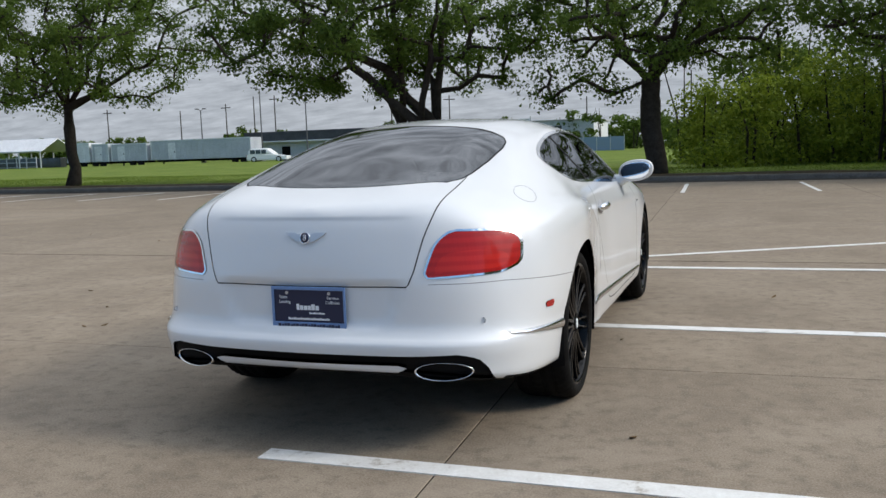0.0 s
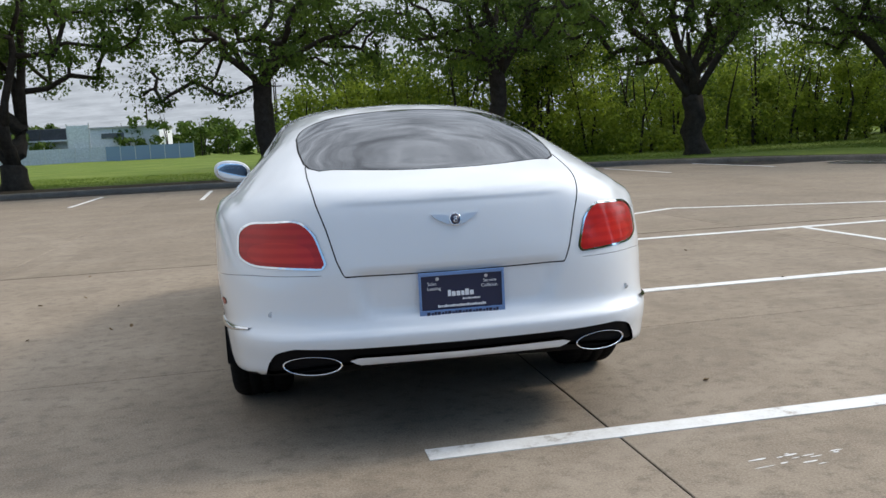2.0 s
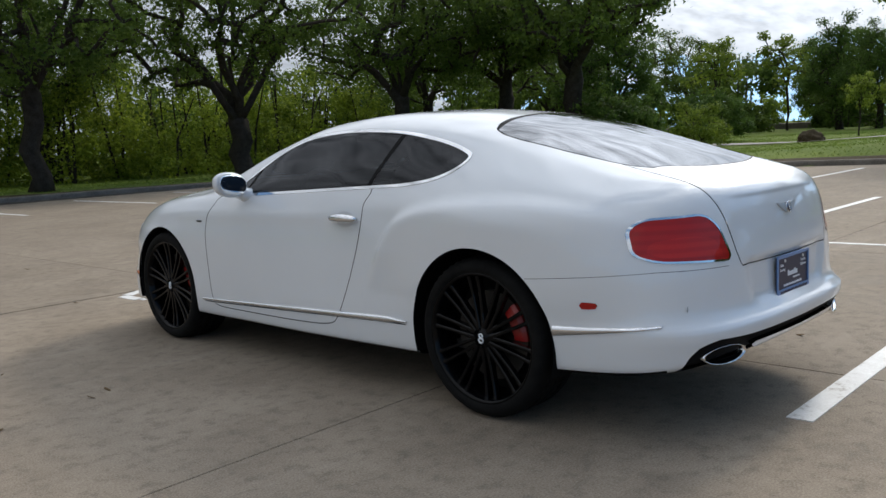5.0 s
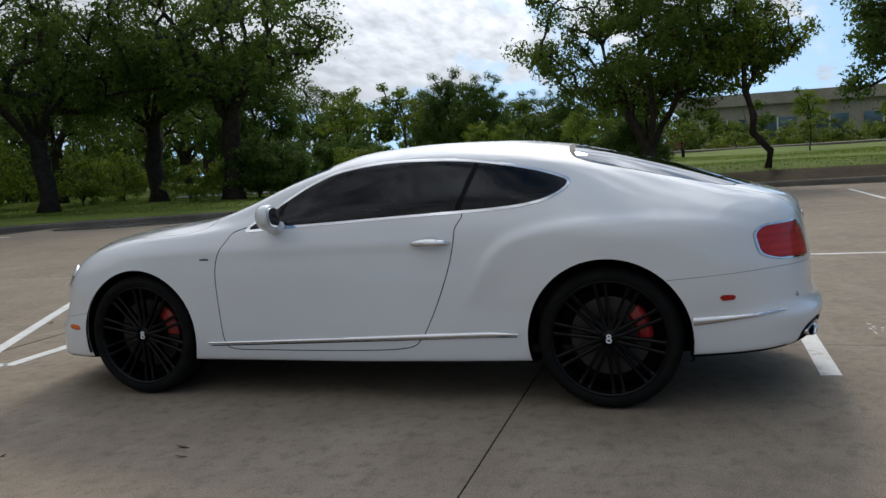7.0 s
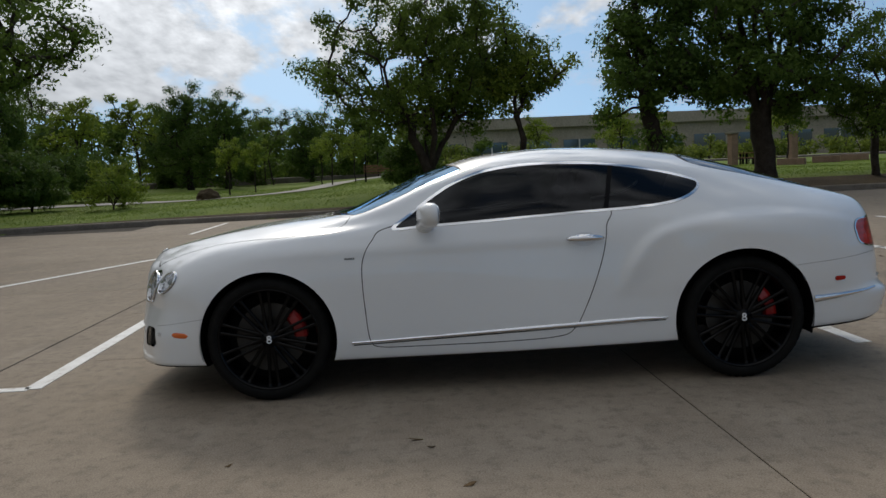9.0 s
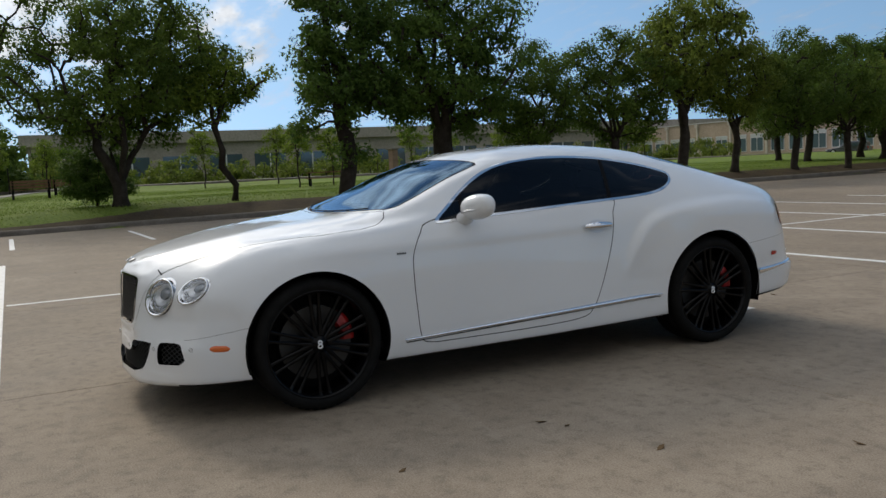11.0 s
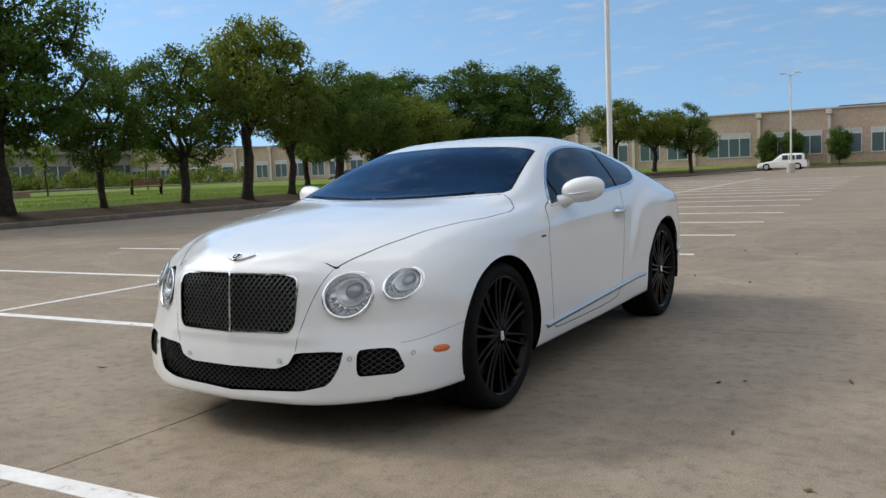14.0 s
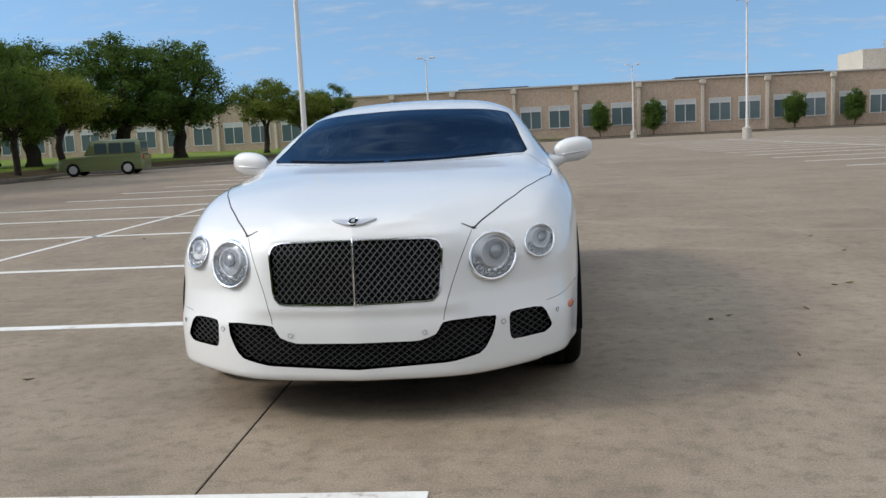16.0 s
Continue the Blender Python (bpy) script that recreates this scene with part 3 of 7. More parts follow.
def skin_grid(rows=236, cols=96, passes=3):
    net = np.array(RAILS).transpose(1, 0, 2)  # station, line, xyz
    ts = np.r_[0, np.cumsum(np.linalg.norm(np.diff(net, axis=0), axis=2).mean(1))]
    tl = np.r_[0, np.cumsum(np.linalg.norm(np.diff(net[5:-5], axis=1), axis=2).mean(0))]
    s = np.linspace(0, ts[-1], rows)
    dense = monotone(ts, net.reshape(len(ts), -1), s).reshape(rows, len(RAILS), 3)
    # the underside needs few columns
    u = np.r_[np.linspace(0, tl[9], cols - 6, endpoint=False), np.linspace(tl[9], tl[-1], 6)]
    dense = monotone(tl, dense.transpose(1, 0, 2).reshape(len(tl), -1), u).reshape(cols, rows, 3).transpose(1, 0, 2)
    for _ in range(passes):
        for axis in (0, 1):
            d = np.moveaxis(dense, axis, 0)
            d[1:-1] = 0.25 * d[:-2] + 0.5 * d[1:-1] + 0.25 * d[2:]
        dense[0, :, 0] = dense[-1, :, 0] = 0
        dense[:, 0, 0] = dense[:, -1, 0] = 0
    # the middle of the tail is even across the centre line
    many = 34
    w = np.clip(1 - np.arange(many) / (many - 1), 0, 1)[:, None, None]
    for _ in range(70):
        d = dense[:many + 1]
        before = np.concatenate([d[1:2] * np.array([-1, 1, 1]), d[:many - 1]])
        d[:many] += w * 0.5 * (0.5 * before + 0.5 * d[1:many + 1] - d[:many])
        dense[0, :, 0] = 0
    # and the roof, bonnet and lid run evenly across it
    for _ in range(50):
        d = dense[:, :13]
        w = np.clip(1 - np.arange(12) / 11, 0, 1)[None, :, None]
        before = np.concatenate([d[:, 1:2] * np.array([-1, 1, 1]), d[:, :11]], 1)
        d[:, :12] += w * 0.5 * (0.5 * before + 0.5 * d[:, 1:13] - d[:, :12])
        dense[:, 0, 0] = 0
    # the two poles of the sheet: even out the pinch by a smooth local surface
    for i in (0, -1):
        pole, way = dense[i, 0].copy(), (1 if i == 0 else -1)
        nrm = np.cross(dense[way * 8, 0] - pole, dense[i, 8] - pole)
        near = dense.reshape(-1, 3)
        off = near - pole
        tan = off[np.argmin(np.abs(np.linalg.norm(off, axis=1) - 0.10) + 9 * (near[:, 0] > 0.004))]
        tan = tan / np.linalg.norm(tan)
        up = np.array([0, -tan[2], tan[1]])
        h, v, u = off @ up, off @ tan, off[:, 0]
        r = np.sqrt(u**2 + v**2 + h**2)
        ring = (r > 0.035) & (r < 0.13)
        terms = lambda k: np.stack([np.ones(k.sum()), v[k], u[k]**2, v[k]**2, v[k]**3, v[k] * u[k]**2], 1)
        fit = np.linalg.lstsq(terms(ring), h[ring], rcond=None)[0]
        core = r < 0.075
        f = np.clip((0.075 - r[core]) / 0.035, 0, 1)
        near[core] += ((terms(core) @ fit - h[core]) * f * f * (3 - 2 * f))[:, None] * up
    # the haunch: a soft crest that rises from the door and runs back over the rear wheel
    crest = curve_through([(0.74, 0.55), (0.66, 0.72), (0.58, 0.83), (0.47, 0.90), (0.30, 0.945), (0.05, 0.972), (-0.25, 0.975), (-0.55, 0.94), (-0.75, 0.89)], 60)
    zone = np.vstack([crest, [(-0.9, 0.80), (-0.9, 0.45), (0.74, 0.45)]])
    flat = dense.reshape(-1, 3)
    d = -signed(flat[:, 1:3], zone)
    inner = np.clip((d + 0.015) / 0.055, 0, 1)
    lift = 0.028 * inner**2 * (3 - 2 * inner) * np.exp(-np.clip(d - 0.04, 0, None) / 0.13)
    fade = np.clip((flat[:, 2] - 0.50) / 0.2, 0, 1) * np.clip((flat[:, 1] + 0.78) / 0.3, 0, 1) * (flat[:, 0] > 0.5)
    flat[:, 0] += lift * fade
    # a faint waist line from the front wing back along the door
    w = flat[:, 2] - (0.845 + 0.02 * np.clip((2.4 - flat[:, 1]) / 1.5, 0, 1))
    line = np.exp(-(w / 0.035) ** 2) * np.clip((3.1 - flat[:, 1]) / 0.3, 0, 1) * np.clip((flat[:, 1] - 0.75) / 0.4, 0, 1) * (flat[:, 0] > 0.6)
    flat[:, 0] += 0.006 * line
    # tail: the lid's face sits back under its lip; the bumper steps out below a crease
    x, y, z = flat.T
    ease = lambda v: np.clip(v, 0, 1) ** 2 * (3 - 2 * np.clip(v, 0, 1))
    rear = ease((-0.62 - y) / 0.12)
    flat[:, 1] += 0.006 * rear * ease((0.958 - z) / 0.020) * ease((z - 0.69) / 0.22) * ease((0.47 - x) / 0.09)
    well = signed(np.abs(flat[:, [0, 2]]), soft_poly([(-0.5, 0.505), (0.345, 0.505), (0.395, 0.60), (0.425, 0.74), (-0.5, 0.74)], 0.05))
    flat[:, 1] += 0.017 * rear * ease(-well / 0.035) * ease((0.70 - z) / 0.02)
    flat[:, 1] -= 0.013 * rear * ease((0.482 - z) / 0.018) * ease((z - 0.36) / 0.07)
    # nose: the grille stands forward, the corners of the bumper sweep back
    x, y, z = flat.T
    flat[:, 1] += 0.012 * ease((y - 3.3) / 0.15) * ease((0.47 - x) / 0.10) * ease((z - 0.43) / 0.05) * ease((0.80 - z) / 0.05)
    flat[:, 1] -= 0.040 * ease((y - 3.08) / 0.16) * ease((x - 0.42) / 0.30) * ease((0.66 - z) / 0.14)
    return flat.reshape(dense.shape)


class Skin:
    """A half skin that is cut along outlines and sorted into panels; normals come from the uncut sheet."""

    def __init__(self, grid):
        self.bm = bm = bmesh.new()
        r, c, _ = grid.shape
        d1, d2 = grid[1:, 1:] - grid[:-1, :-1], grid[:-1, 1:] - grid[1:, :-1]
        fn = np.cross(d1, d2)
        nrm = np.zeros_like(grid)
        for i in (0, 1):
            for j in (0, 1):
                nrm[i:r - 1 + i, j:c - 1 + j] += fn
        nrm *= np.sign(np.median((nrm * (grid - np.array([0, 1.3, 0.55]))).sum(2)))
        for edge in (nrm[0], nrm[-1], nrm[:, 0], nrm[:, -1]):
            edge[:, 0] = 0
        nrm /= np.linalg.norm(nrm, axis=2, keepdims=True) + 1e-12
        self.nrm = nrm
        self.nl = bm.verts.layers.float_vector.new("n")
        self.reg = bm.faces.layers.int.new("panel")
        vs = [[bm.verts.new(grid[i, j]) for j in range(c)] for i in range(r)]
        for i in range(r):
            for j in range(c):
                vs[i][j][self.nl] = nrm[i, j]
        for i in range(r - 1):
            for j in range(c - 1):
                bm.faces.new((vs[i][j], vs[i + 1][j], vs[i + 1][j + 1], vs[i][j + 1]))
        self.names = ["body"]

    def id(self, name):
        if name not in self.names:
            self.names.append(name)
        return self.names.index(name)

    def cut(self, field, where):
        """Splits edges and faces along field = 0 among the vertices that where() accepts."""
        bm, nl = self.bm, self.nl
        bm.verts.ensure_lookup_table()
        bm.verts.index_update()
        co = np.array([v.co for v in bm.verts])
        ok, val = where(co), field(co)
        val = np.where(np.abs(val) < 2e-5, 2e-5, val)
        zero = set()
        for e in list(bm.edges):
            a, b = e.verts
            fa, fb = val[a.index], val[b.index]
            if fa * fb < 0 and ok[a.index] and ok[b.index]:
                f = float(fa / (fa - fb))
                na = (1 - f) * Vector(a[nl]) + f * Vector(b[nl])
                _, v = bmesh.utils.edge_split(e, a, f)
                v[nl] = na.normalized()
                zero.add(v)
        for f in list({f for v in zero for f in v.link_faces}):
            z = [v for v in f.verts if v in zero]
            if len(z) == 2:
                try:
                    bmesh.utils.face_split(f, z[0], z[1])
                except ValueError:
                    pass

    def mark(self, field, where, name, of=("body",)):
        """Gives the faces inside the field that now belong to one of the panels to another panel."""
        allowed, to = {self.id(n) for n in of}, self.id(name)
        faces = [f for f in self.bm.faces if f[self.reg] in allowed]
        co = np.array([f.calc_center_median() for f in faces])
        hit = where(co) & (field(co) < 0)
        for f, h in zip(faces, hit):
            if h:
                f[self.reg] = to

    def panel(self, field, where, name, of=("body",), gap=0.0, edge="panel_gap", rim=0.0, rim_name=""):
        """Cuts out a panel, with a dark gap of that half width round it, or a rim inside it."""
        if gap:
            self.cut(lambda c: field(c) - gap, where)
            self.cut(lambda c: field(c) + gap, where)
            self.mark(lambda c: field(c) - gap, where, edge, of)
            self.mark(lambda c: field(c) + gap, where, name, (edge,))
        else:
            self.cut(field, where)
            self.mark(field, where, name, of)
        if rim:
            self.cut(lambda c: field(c) + rim, where)
            self.mark(lambda c: -(field(c) + rim), where, rim_name, (name,))

    def seam(self, field, where, half=0.002):
        """A thin dark joint along field = 0."""
        self.cut(lambda c: field(c) - half, where)
        self.cut(lambda c: field(c) + half, where)
        self.mark(lambda c: np.abs(field(c)) - half, where, "panel_gap")

    def mark_down(self, name, of):
        """Gives the faces that look at the ground to another panel."""
        allowed, to = {self.id(n) for n in of}, self.id(name)
        for f in self.bm.faces:
            if f[self.reg] in allowed and sum(v[self.nl][2] for v in f.verts) / len(f.verts) < -0.75:
                f[self.reg] = to

    def drop(self, name):
        to = self.id(name)
        bmesh.ops.delete(self.bm, geom=[f for f in self.bm.faces if f[self.reg] == to], context="FACES")

    def split(self, name, material, parent, sides="LR", label="", push=0.0, out_name="", only=None):
        """Links one panel as a mesh: both halves in one ('LR') or one side alone ('L' at negative x, 'R')."""
        to = self.id(name)
        faces = [f for f in self.bm.faces if f[self.reg] == to and (only is None or only(f.calc_center_median()))]
        verts, ids, nrm = [], {}, []
        polys = []
        for f in faces:
            poly = []
            for v in f.verts:
                if v not in ids:
                    ids[v] = len(verts)
                    n = Vector(v[self.nl])
                    verts.append(v.co + n * push)
                    nrm.append(n)
                poly.append(ids[v])
            polys.append(poly)
        V, N, P = [], [], []
        flip = Vector((-1, 1, 1))
        if "R" in sides:
            V += verts
            N += nrm
            P += [p[::-1] for p in polys] if SKIN_FLIP else polys
        if "L" in sides:
            base = len(V)
            V += [v * flip for v in verts]
            N += [n * flip for n in nrm]
            P += [[base + i for i in (p if SKIN_FLIP else p[::-1])] for p in polys]
        me = bpy.data.meshes.new(name)
        me.from_pydata([tuple(v) for v in V], [], P)
        me.materials.append(material)
        me.polygons.foreach_set("use_smooth", [True] * len(me.polygons))
        me.update()
        me.normals_split_custom_set_from_vertices([tuple(n) for n in N])
        ob = new(out_name or name, me)
        ob.parent = parent
        if label:
            tagged(ob, label)
        return ob


SKIN_FLIP = True


def side(poly):
    return lambda c: signed(c[:, 1:3], poly)


def front(poly):
    return lambda c: signed(c[:, [0, 2]], poly)


def above(poly):
    return lambda c: signed(c[:, :2], poly)


def flank(c):
    return c[:, 0] > 0.45


AXLES = (0.0, 2.746)
HUB_Z, TYRE_R = 0.358, 0.358


def build_car():
    car = thing("grand_tourer_coupe", "white pearl two-door grand tourer coupe with black wheels, parked", "car", (0.008, 0, 0))
    sk = Skin(skin_grid())
    # wheel openings
    for y, r in ((0.0, 0.405), (2.746, 0.392)):
        def arch(c, y=y, r=r):
            return np.hypot(c[:, 1] - y, c[:, 2] - HUB_Z) - r
        def near(c, y=y):
            return (c[:, 0] > 0.56) & (np.abs(c[:, 1] - y) < 0.6)
        sk.cut(arch, near)
        sk.mark(arch, near, "arch_hole")
    sk.drop("arch_hole")
    # side windows: chrome surround, glass, pillar strip
    dlo = curve_through([(2.02, 0.952), (1.90, 1.048), (1.78, 1.132), (1.64, 1.21), (1.48, 1.265), (1.25, 1.295), (0.98, 1.298), (0.70, 1.277), (0.43, 1.230), (0.25, 1.180),
                         (0.188, 1.145), (0.23, 1.088), (0.35, 1.040), (0.55, 1.014), (0.9, 0.998), (1.4, 0.975), (1.8, 0.958)], 110, True)
    hi = lambda c: flank(c) & (c[:, 2] > 0.9)
    sk.panel(side(dlo), hi, "side_glass", rim=0.014, rim_name="window_trim")
    def pillar(c):
        return np.abs(c[:, 1] - 0.735 - 0.30 * (1.15 - c[:, 2])) - 0.015
    sk.panel(pillar, hi, "pillar", of=("side_glass",))
    def vent(c):
        return np.abs((c[:, 1] - 1.83) + 0.28 * (c[:, 2] - 1.0)) - 0.010
    sk.panel(vent, lambda c: hi(c) & (c[:, 1] > 1.6), "pillar", of=("side_glass",))
    # windscreen and rear screen
    top = lambda c: c[:, 2] > 0.93
    ws = np.array([(-0.2, 1.655), *[(x, 1.655 - 0.07 * (x / 0.58) ** 2) for x in np.linspace(0, 0.575, 8)], (0.606, 1.60), (0.635, 1.75), (0.68, 2.0), (0.715, 2.18), (0.69, 2.25),
                   *[(x, 2.44 - 0.19 * (x / 0.68) ** 2) for x in np.linspace(0.66, 0, 9)], (-0.2, 2.44)])
    sk.panel(above(ws), top, "windscreen", rim=0.012, rim_name="screen_trim")
    rs = np.array([(-0.2, 0.27), *[(x, 0.27 - 0.05 * (x / 0.5) ** 2) for x in np.linspace(0, 0.46, 8)], (0.52, 0.195), (0.552, 0.12), (0.568, 0.0), (0.566, -0.25), (0.55, -0.45), (0.528, -0.55),
                   (0.485, -0.615), *[(x, -0.715 + 0.095 * (x / 0.45) ** 2.4) for x in np.linspace(0.44, 0, 9)], (-0.2, -0.715)])
    sk.panel(above(rs), top, "rear_screen", rim=0.008, rim_name="screen_trim")
    # a black band where the roof ends
    def roof_end(c):
        return 0.238 - 0.05 * (c[:, 0] / 0.5) ** 2 - c[:, 1]
    sk.panel(roof_end, lambda c: top(c) & (c[:, 1] < 0.5) & (c[:, 0] < 0.58), "screen_trim", of=("rear_screen",))
    # door
    door = curve_through([(0.80, 1.03), (0.782, 0.92), (0.80, 0.79), (0.842, 0.65), (0.91, 0.48), (0.985, 0.345), (1.08, 0.298), (1.4, 0.283), (1.9, 0.283), (2.11, 0.29),
                          (2.165, 0.33), (2.185, 0.5), (2.195, 0.68), (2.185, 0.80), (2.13, 0.90), (2.03, 0.968), (1.5, 1.05)], 120, True)
    sk.panel(side(door), lambda c: flank(c) & (c[:, 2] < 1.06), "door", gap=0.0027)
    # bonnet: from the screen to the nose
    bonnet = np.array([(-0.2, 2.40), (0, 2.47), (0.40, 2.42), (0.60, 2.33), (0.70, 2.26), (0.76, 2.285), (0.81, 2.35), (0.836, 2.45), (0.818, 2.69), (0.737, 2.95), (0.65, 3.165), (0.562, 3.335), (0.478, 3.47),
                       (0.44, 3.475), (0.25, 3.49), (0, 3.50), (-0.2, 3.50)])
    sk.panel(above(bonnet), lambda c: c[:, 2] > 0.70, "bonnet", gap=0.0027)
    sk.mark(lambda c: np.maximum(c[:, 0] - 0.435, 3.3 - c[:, 1]), lambda c: c[:, 2] > 0.70, "bonnet", ("panel_gap",))
    # boot lid over the edge of the tail
    back = lambda c: (c[:, 1] < -0.45)
    def lid(c):
        down = signed(c[:, [0, 2]], np.array([(-0.3, 0.672), (0.432, 0.680), (0.457, 0.74), (0.488, 0.86), (0.518, 0.95), (0.54, 1.05), (0.545, 1.25), (-0.3, 1.25)]))
        return np.maximum(down, c[:, 1] + 0.50)
    sk.panel(lid, back, "boot_lid", gap=0.0027)
    # rear lamps
    lamp = soft_poly([(0.485, 0.708), (0.775, 0.722), (0.832, 0.752), (0.825, 0.855), (0.775, 0.890), (0.585, 0.900), (0.53, 0.850)], 0.042)
    tail = lambda c: (c[:, 1] < -0.55) & (c[:, 0] > 0.3)
    sk.panel(front(lamp), tail, "rear_lamp", rim=0.008, rim_name="lamp_bezel")
    inner = soft_poly([(0.53, 0.735), (0.76, 0.742), (0.795, 0.765), (0.78, 0.80), (0.68, 0.82), (0.56, 0.805)], 0.04)
    sk.panel(front(inner), tail, "rear_lamp_lower", of=("rear_lamp",))
    # rear bumper seam, and its black valance
    def bump_line(c):
        return c[:, 2] - (0.690 - 0.075 * np.clip(c[:, 1] + 0.80, 0, 1.0))
    sk.seam(bump_line, lambda c: (c[:, 1] < -0.28) & (c[:, 0] > 0.50), 0.0010)
    valance = np.array([(-0.3, 0.415), (0.45, 0.418), (0.64, 0.424), (0.705, 0.405), (0.735, 0.36), (0.75, 0.31), (0.752, 0.1), (-0.3, 0.1)])
    sk.panel(front(valance), lambda c: c[:, 1] < -0.5, "valance")
    blade = soft_poly([(-0.9, 0.340), (0.40, 0.350), (0.435, 0.372), (0.40, 0.380), (-0.9, 0.370)], 0.008)
    sk.panel(front(blade), lambda c: c[:, 1] < -0.85, "valance_blade", of=("valance",))
    # nose: grille, intakes, lamps
    nose = lambda c: c[:, 1] > 3.2
    grille = soft_poly([(-0.9, 0.478), (0.32, 0.492), (0.345, 0.53), (0.358, 0.70), (0.345, 0.735), (0.30, 0.748), (-0.9, 0.768)], 0.035)
    sk.panel(front(grille), nose, "grille", of=("body", "bonnet", "panel_gap"), rim=0.007, rim_name="grille_surround")
    chin = soft_poly([(-0.9, 0.333), (0.255, 0.338), (0.325, 0.362), (0.345, 0.412), (0.50, 0.420), (0.562, 0.416), (0.548, 0.35), (0.505, 0.275), (0.38, 0.246), (0, 0.228), (-0.9, 0.228)], 0.022)
    sk.panel(front(chin), nose, "intake")
    wing = soft_poly([(0.612, 0.424), (0.735, 0.428), (0.758, 0.417), (0.790, 0.340), (0.765, 0.318), (0.612, 0.308)], 0.022)
    sk.panel(front(wing), nose, "side_intake")
    def ring(x, z, r):
        return lambda c: np.hypot(c[:, 0] - x, c[:, 2] - z) - r
    sk.panel(ring(0.555, 0.652, 0.098), nose, "lamp_main", of=("body", "bonnet", "panel_gap"), rim=0.010, rim_name="headlamp_bezel")
    sk.panel(ring(0.748, 0.692, 0.066), nose, "lamp_small", of=("body", "bonnet", "panel_gap"), rim=0.008, rim_name="headlamp_bezel")
    # nose-piece seam
    def nose_seam(c):
        x = 0.352 + 0.123 * np.clip((c[:, 2] - 0.42) / 0.35, 0, 1.2) ** 1.25
        return c[:, 0] - x
    sk.seam(nose_seam, lambda c: (c[:, 1] > 3.3) & (c[:, 2] > 0.41) & (c[:, 2] < 0.762), 0.0015)
    def front_seam(c):
        return c[:, 2] - (0.455 + 0.16 * (3.35 - c[:, 1]))
    sk.seam(front_seam, lambda c: (c[:, 1] > 3.06) & (c[:, 1] < 3.42) & (c[:, 0] > 0.76), 0.0008)

    # trim on the flanks
    low = lambda c: flank(c) & (c[:, 2] < 0.75)
    red = soft_poly([(-0.525, 0.545), (-0.598, 0.547), (-0.602, 0.572), (-0.53, 0.574)], 0.012)
    sk.panel(side(red), low, "side_marker_red")
    # underside
    sk.mark_down("underbody", ("body", "valance", "panel_gap"))

    sk.split("body", PAINT, car)
    sk.split("bonnet", PAINT, car)
    sk.split("boot_lid", PAINT, car)
    for s in "LR":
        door_ob = sk.split("door", PAINT, car, s)
        sk.split("side_glass", GLASS, car, s, out_name="side_window", label="dark tinted side window")
        sk.split("window_trim", CHROME, car, s, push=0.002, label="chrome window surround")
        sk.split("pillar", TRIM, car, s, push=0.0015, out_name="window_pillar", only=lambda c: c.y < 1.3)
        sk.split("pillar", TRIM, car, s, push=0.0015, out_name="quarter_light_bar", only=lambda c: c.y > 1.3)
        lamp_ob = sk.split("rear_lamp", LENS_RED, car, s, push=0.002, label="red rear lamp")
        sk.split("rear_lamp_lower", LENS_RED_DEEP, lamp_ob, s, push=0.002, out_name="lower_lens")
        sk.split("lamp_bezel", CHROME, lamp_ob, s, push=0.004, out_name="bezel", label="chrome bezel")
        sk.split("side_marker_red", LENS_RED, car, s, push=0.004, out_name="side_marker", label="red side marker lamp")
        sk.split("side_intake", DARK, car, s, push=-0.05, out_name="side_intake")
        sk.split("headlamp_bezel", CHROME, car, s, push=0.001, out_name="headlamp_seat", label="chrome seat round the headlamps")
        sk.split("lamp_main", BOWL, car, s, push=-0.032, out_name="headlamp_bowl")
        sk.split("lamp_small", BOWL, car, s, push=-0.026, out_name="headlamp_bowl")
    sk.split("windscreen", GLASS_FRONT, car, label="tinted windscreen mirroring the sky")
    sk.split("rear_screen", GLASS_REAR, car, label="dark rear window mirroring clouds")
    sk.split("screen_trim", TRIM, car, out_name="windscreen_seal", only=lambda c: c.y > 1.0)
    sk.split("screen_trim", TRIM, car, out_name="rear_screen_seal", only=lambda c: c.y < 1.0)
    tagged(sk.split("panel_gap", GAP, car, push=-0.003), kind="stuff")
    sk.split("underbody", DARK, car)
    sk.split("valance", TRIM, car, push=-0.012, label="black lower valance")
    sk.split("valance_blade", PAINT, car, push=0.006)
    sk.split("grille_surround", CHROME, car, push=0.004, label="chrome grille surround")
    sk.split("grille", DARK, car, push=-0.03, out_name="grille_backing")
    sk.split("intake", DARK, car, push=-0.05, out_name="intake_backing")
    # dark lining behind the outer panels of the cabin
    inside = lambda c: 0.0 < c.y < 2.3 and c.z > 0.3 and not (c.y < 0.45 and c.z < 0.8)
    for s in "LR":
        sk.split("body", LEATHER, car, s, push=-0.022, out_name="cabin_lining", only=inside)
        sk.split("door", LEATHER, car, s, push=-0.022, out_name="door_lining", only=inside)
    return car, sk


# a sounding of the closed skin, for parts that sit on it
def make_sounding():
    from mathutils.bvhtree import BVHTree
    g = skin_grid()
    r, c, _ = g.shape
    verts = [tuple(p) for p in g.reshape(-1, 3)]
    faces = [(i * c + j, (i + 1) * c + j, (i + 1) * c + j + 1, i * c + j + 1) for i in range(r - 1) for j in range(c - 1)]
    return BVHTree.FromPolygons(verts, faces)


SOUND = make_sounding()


def on_nose(x, z):
    return SOUND.ray_cast(Vector((abs(x), 6, z)), Vector((0, -1, 0)))[0].y


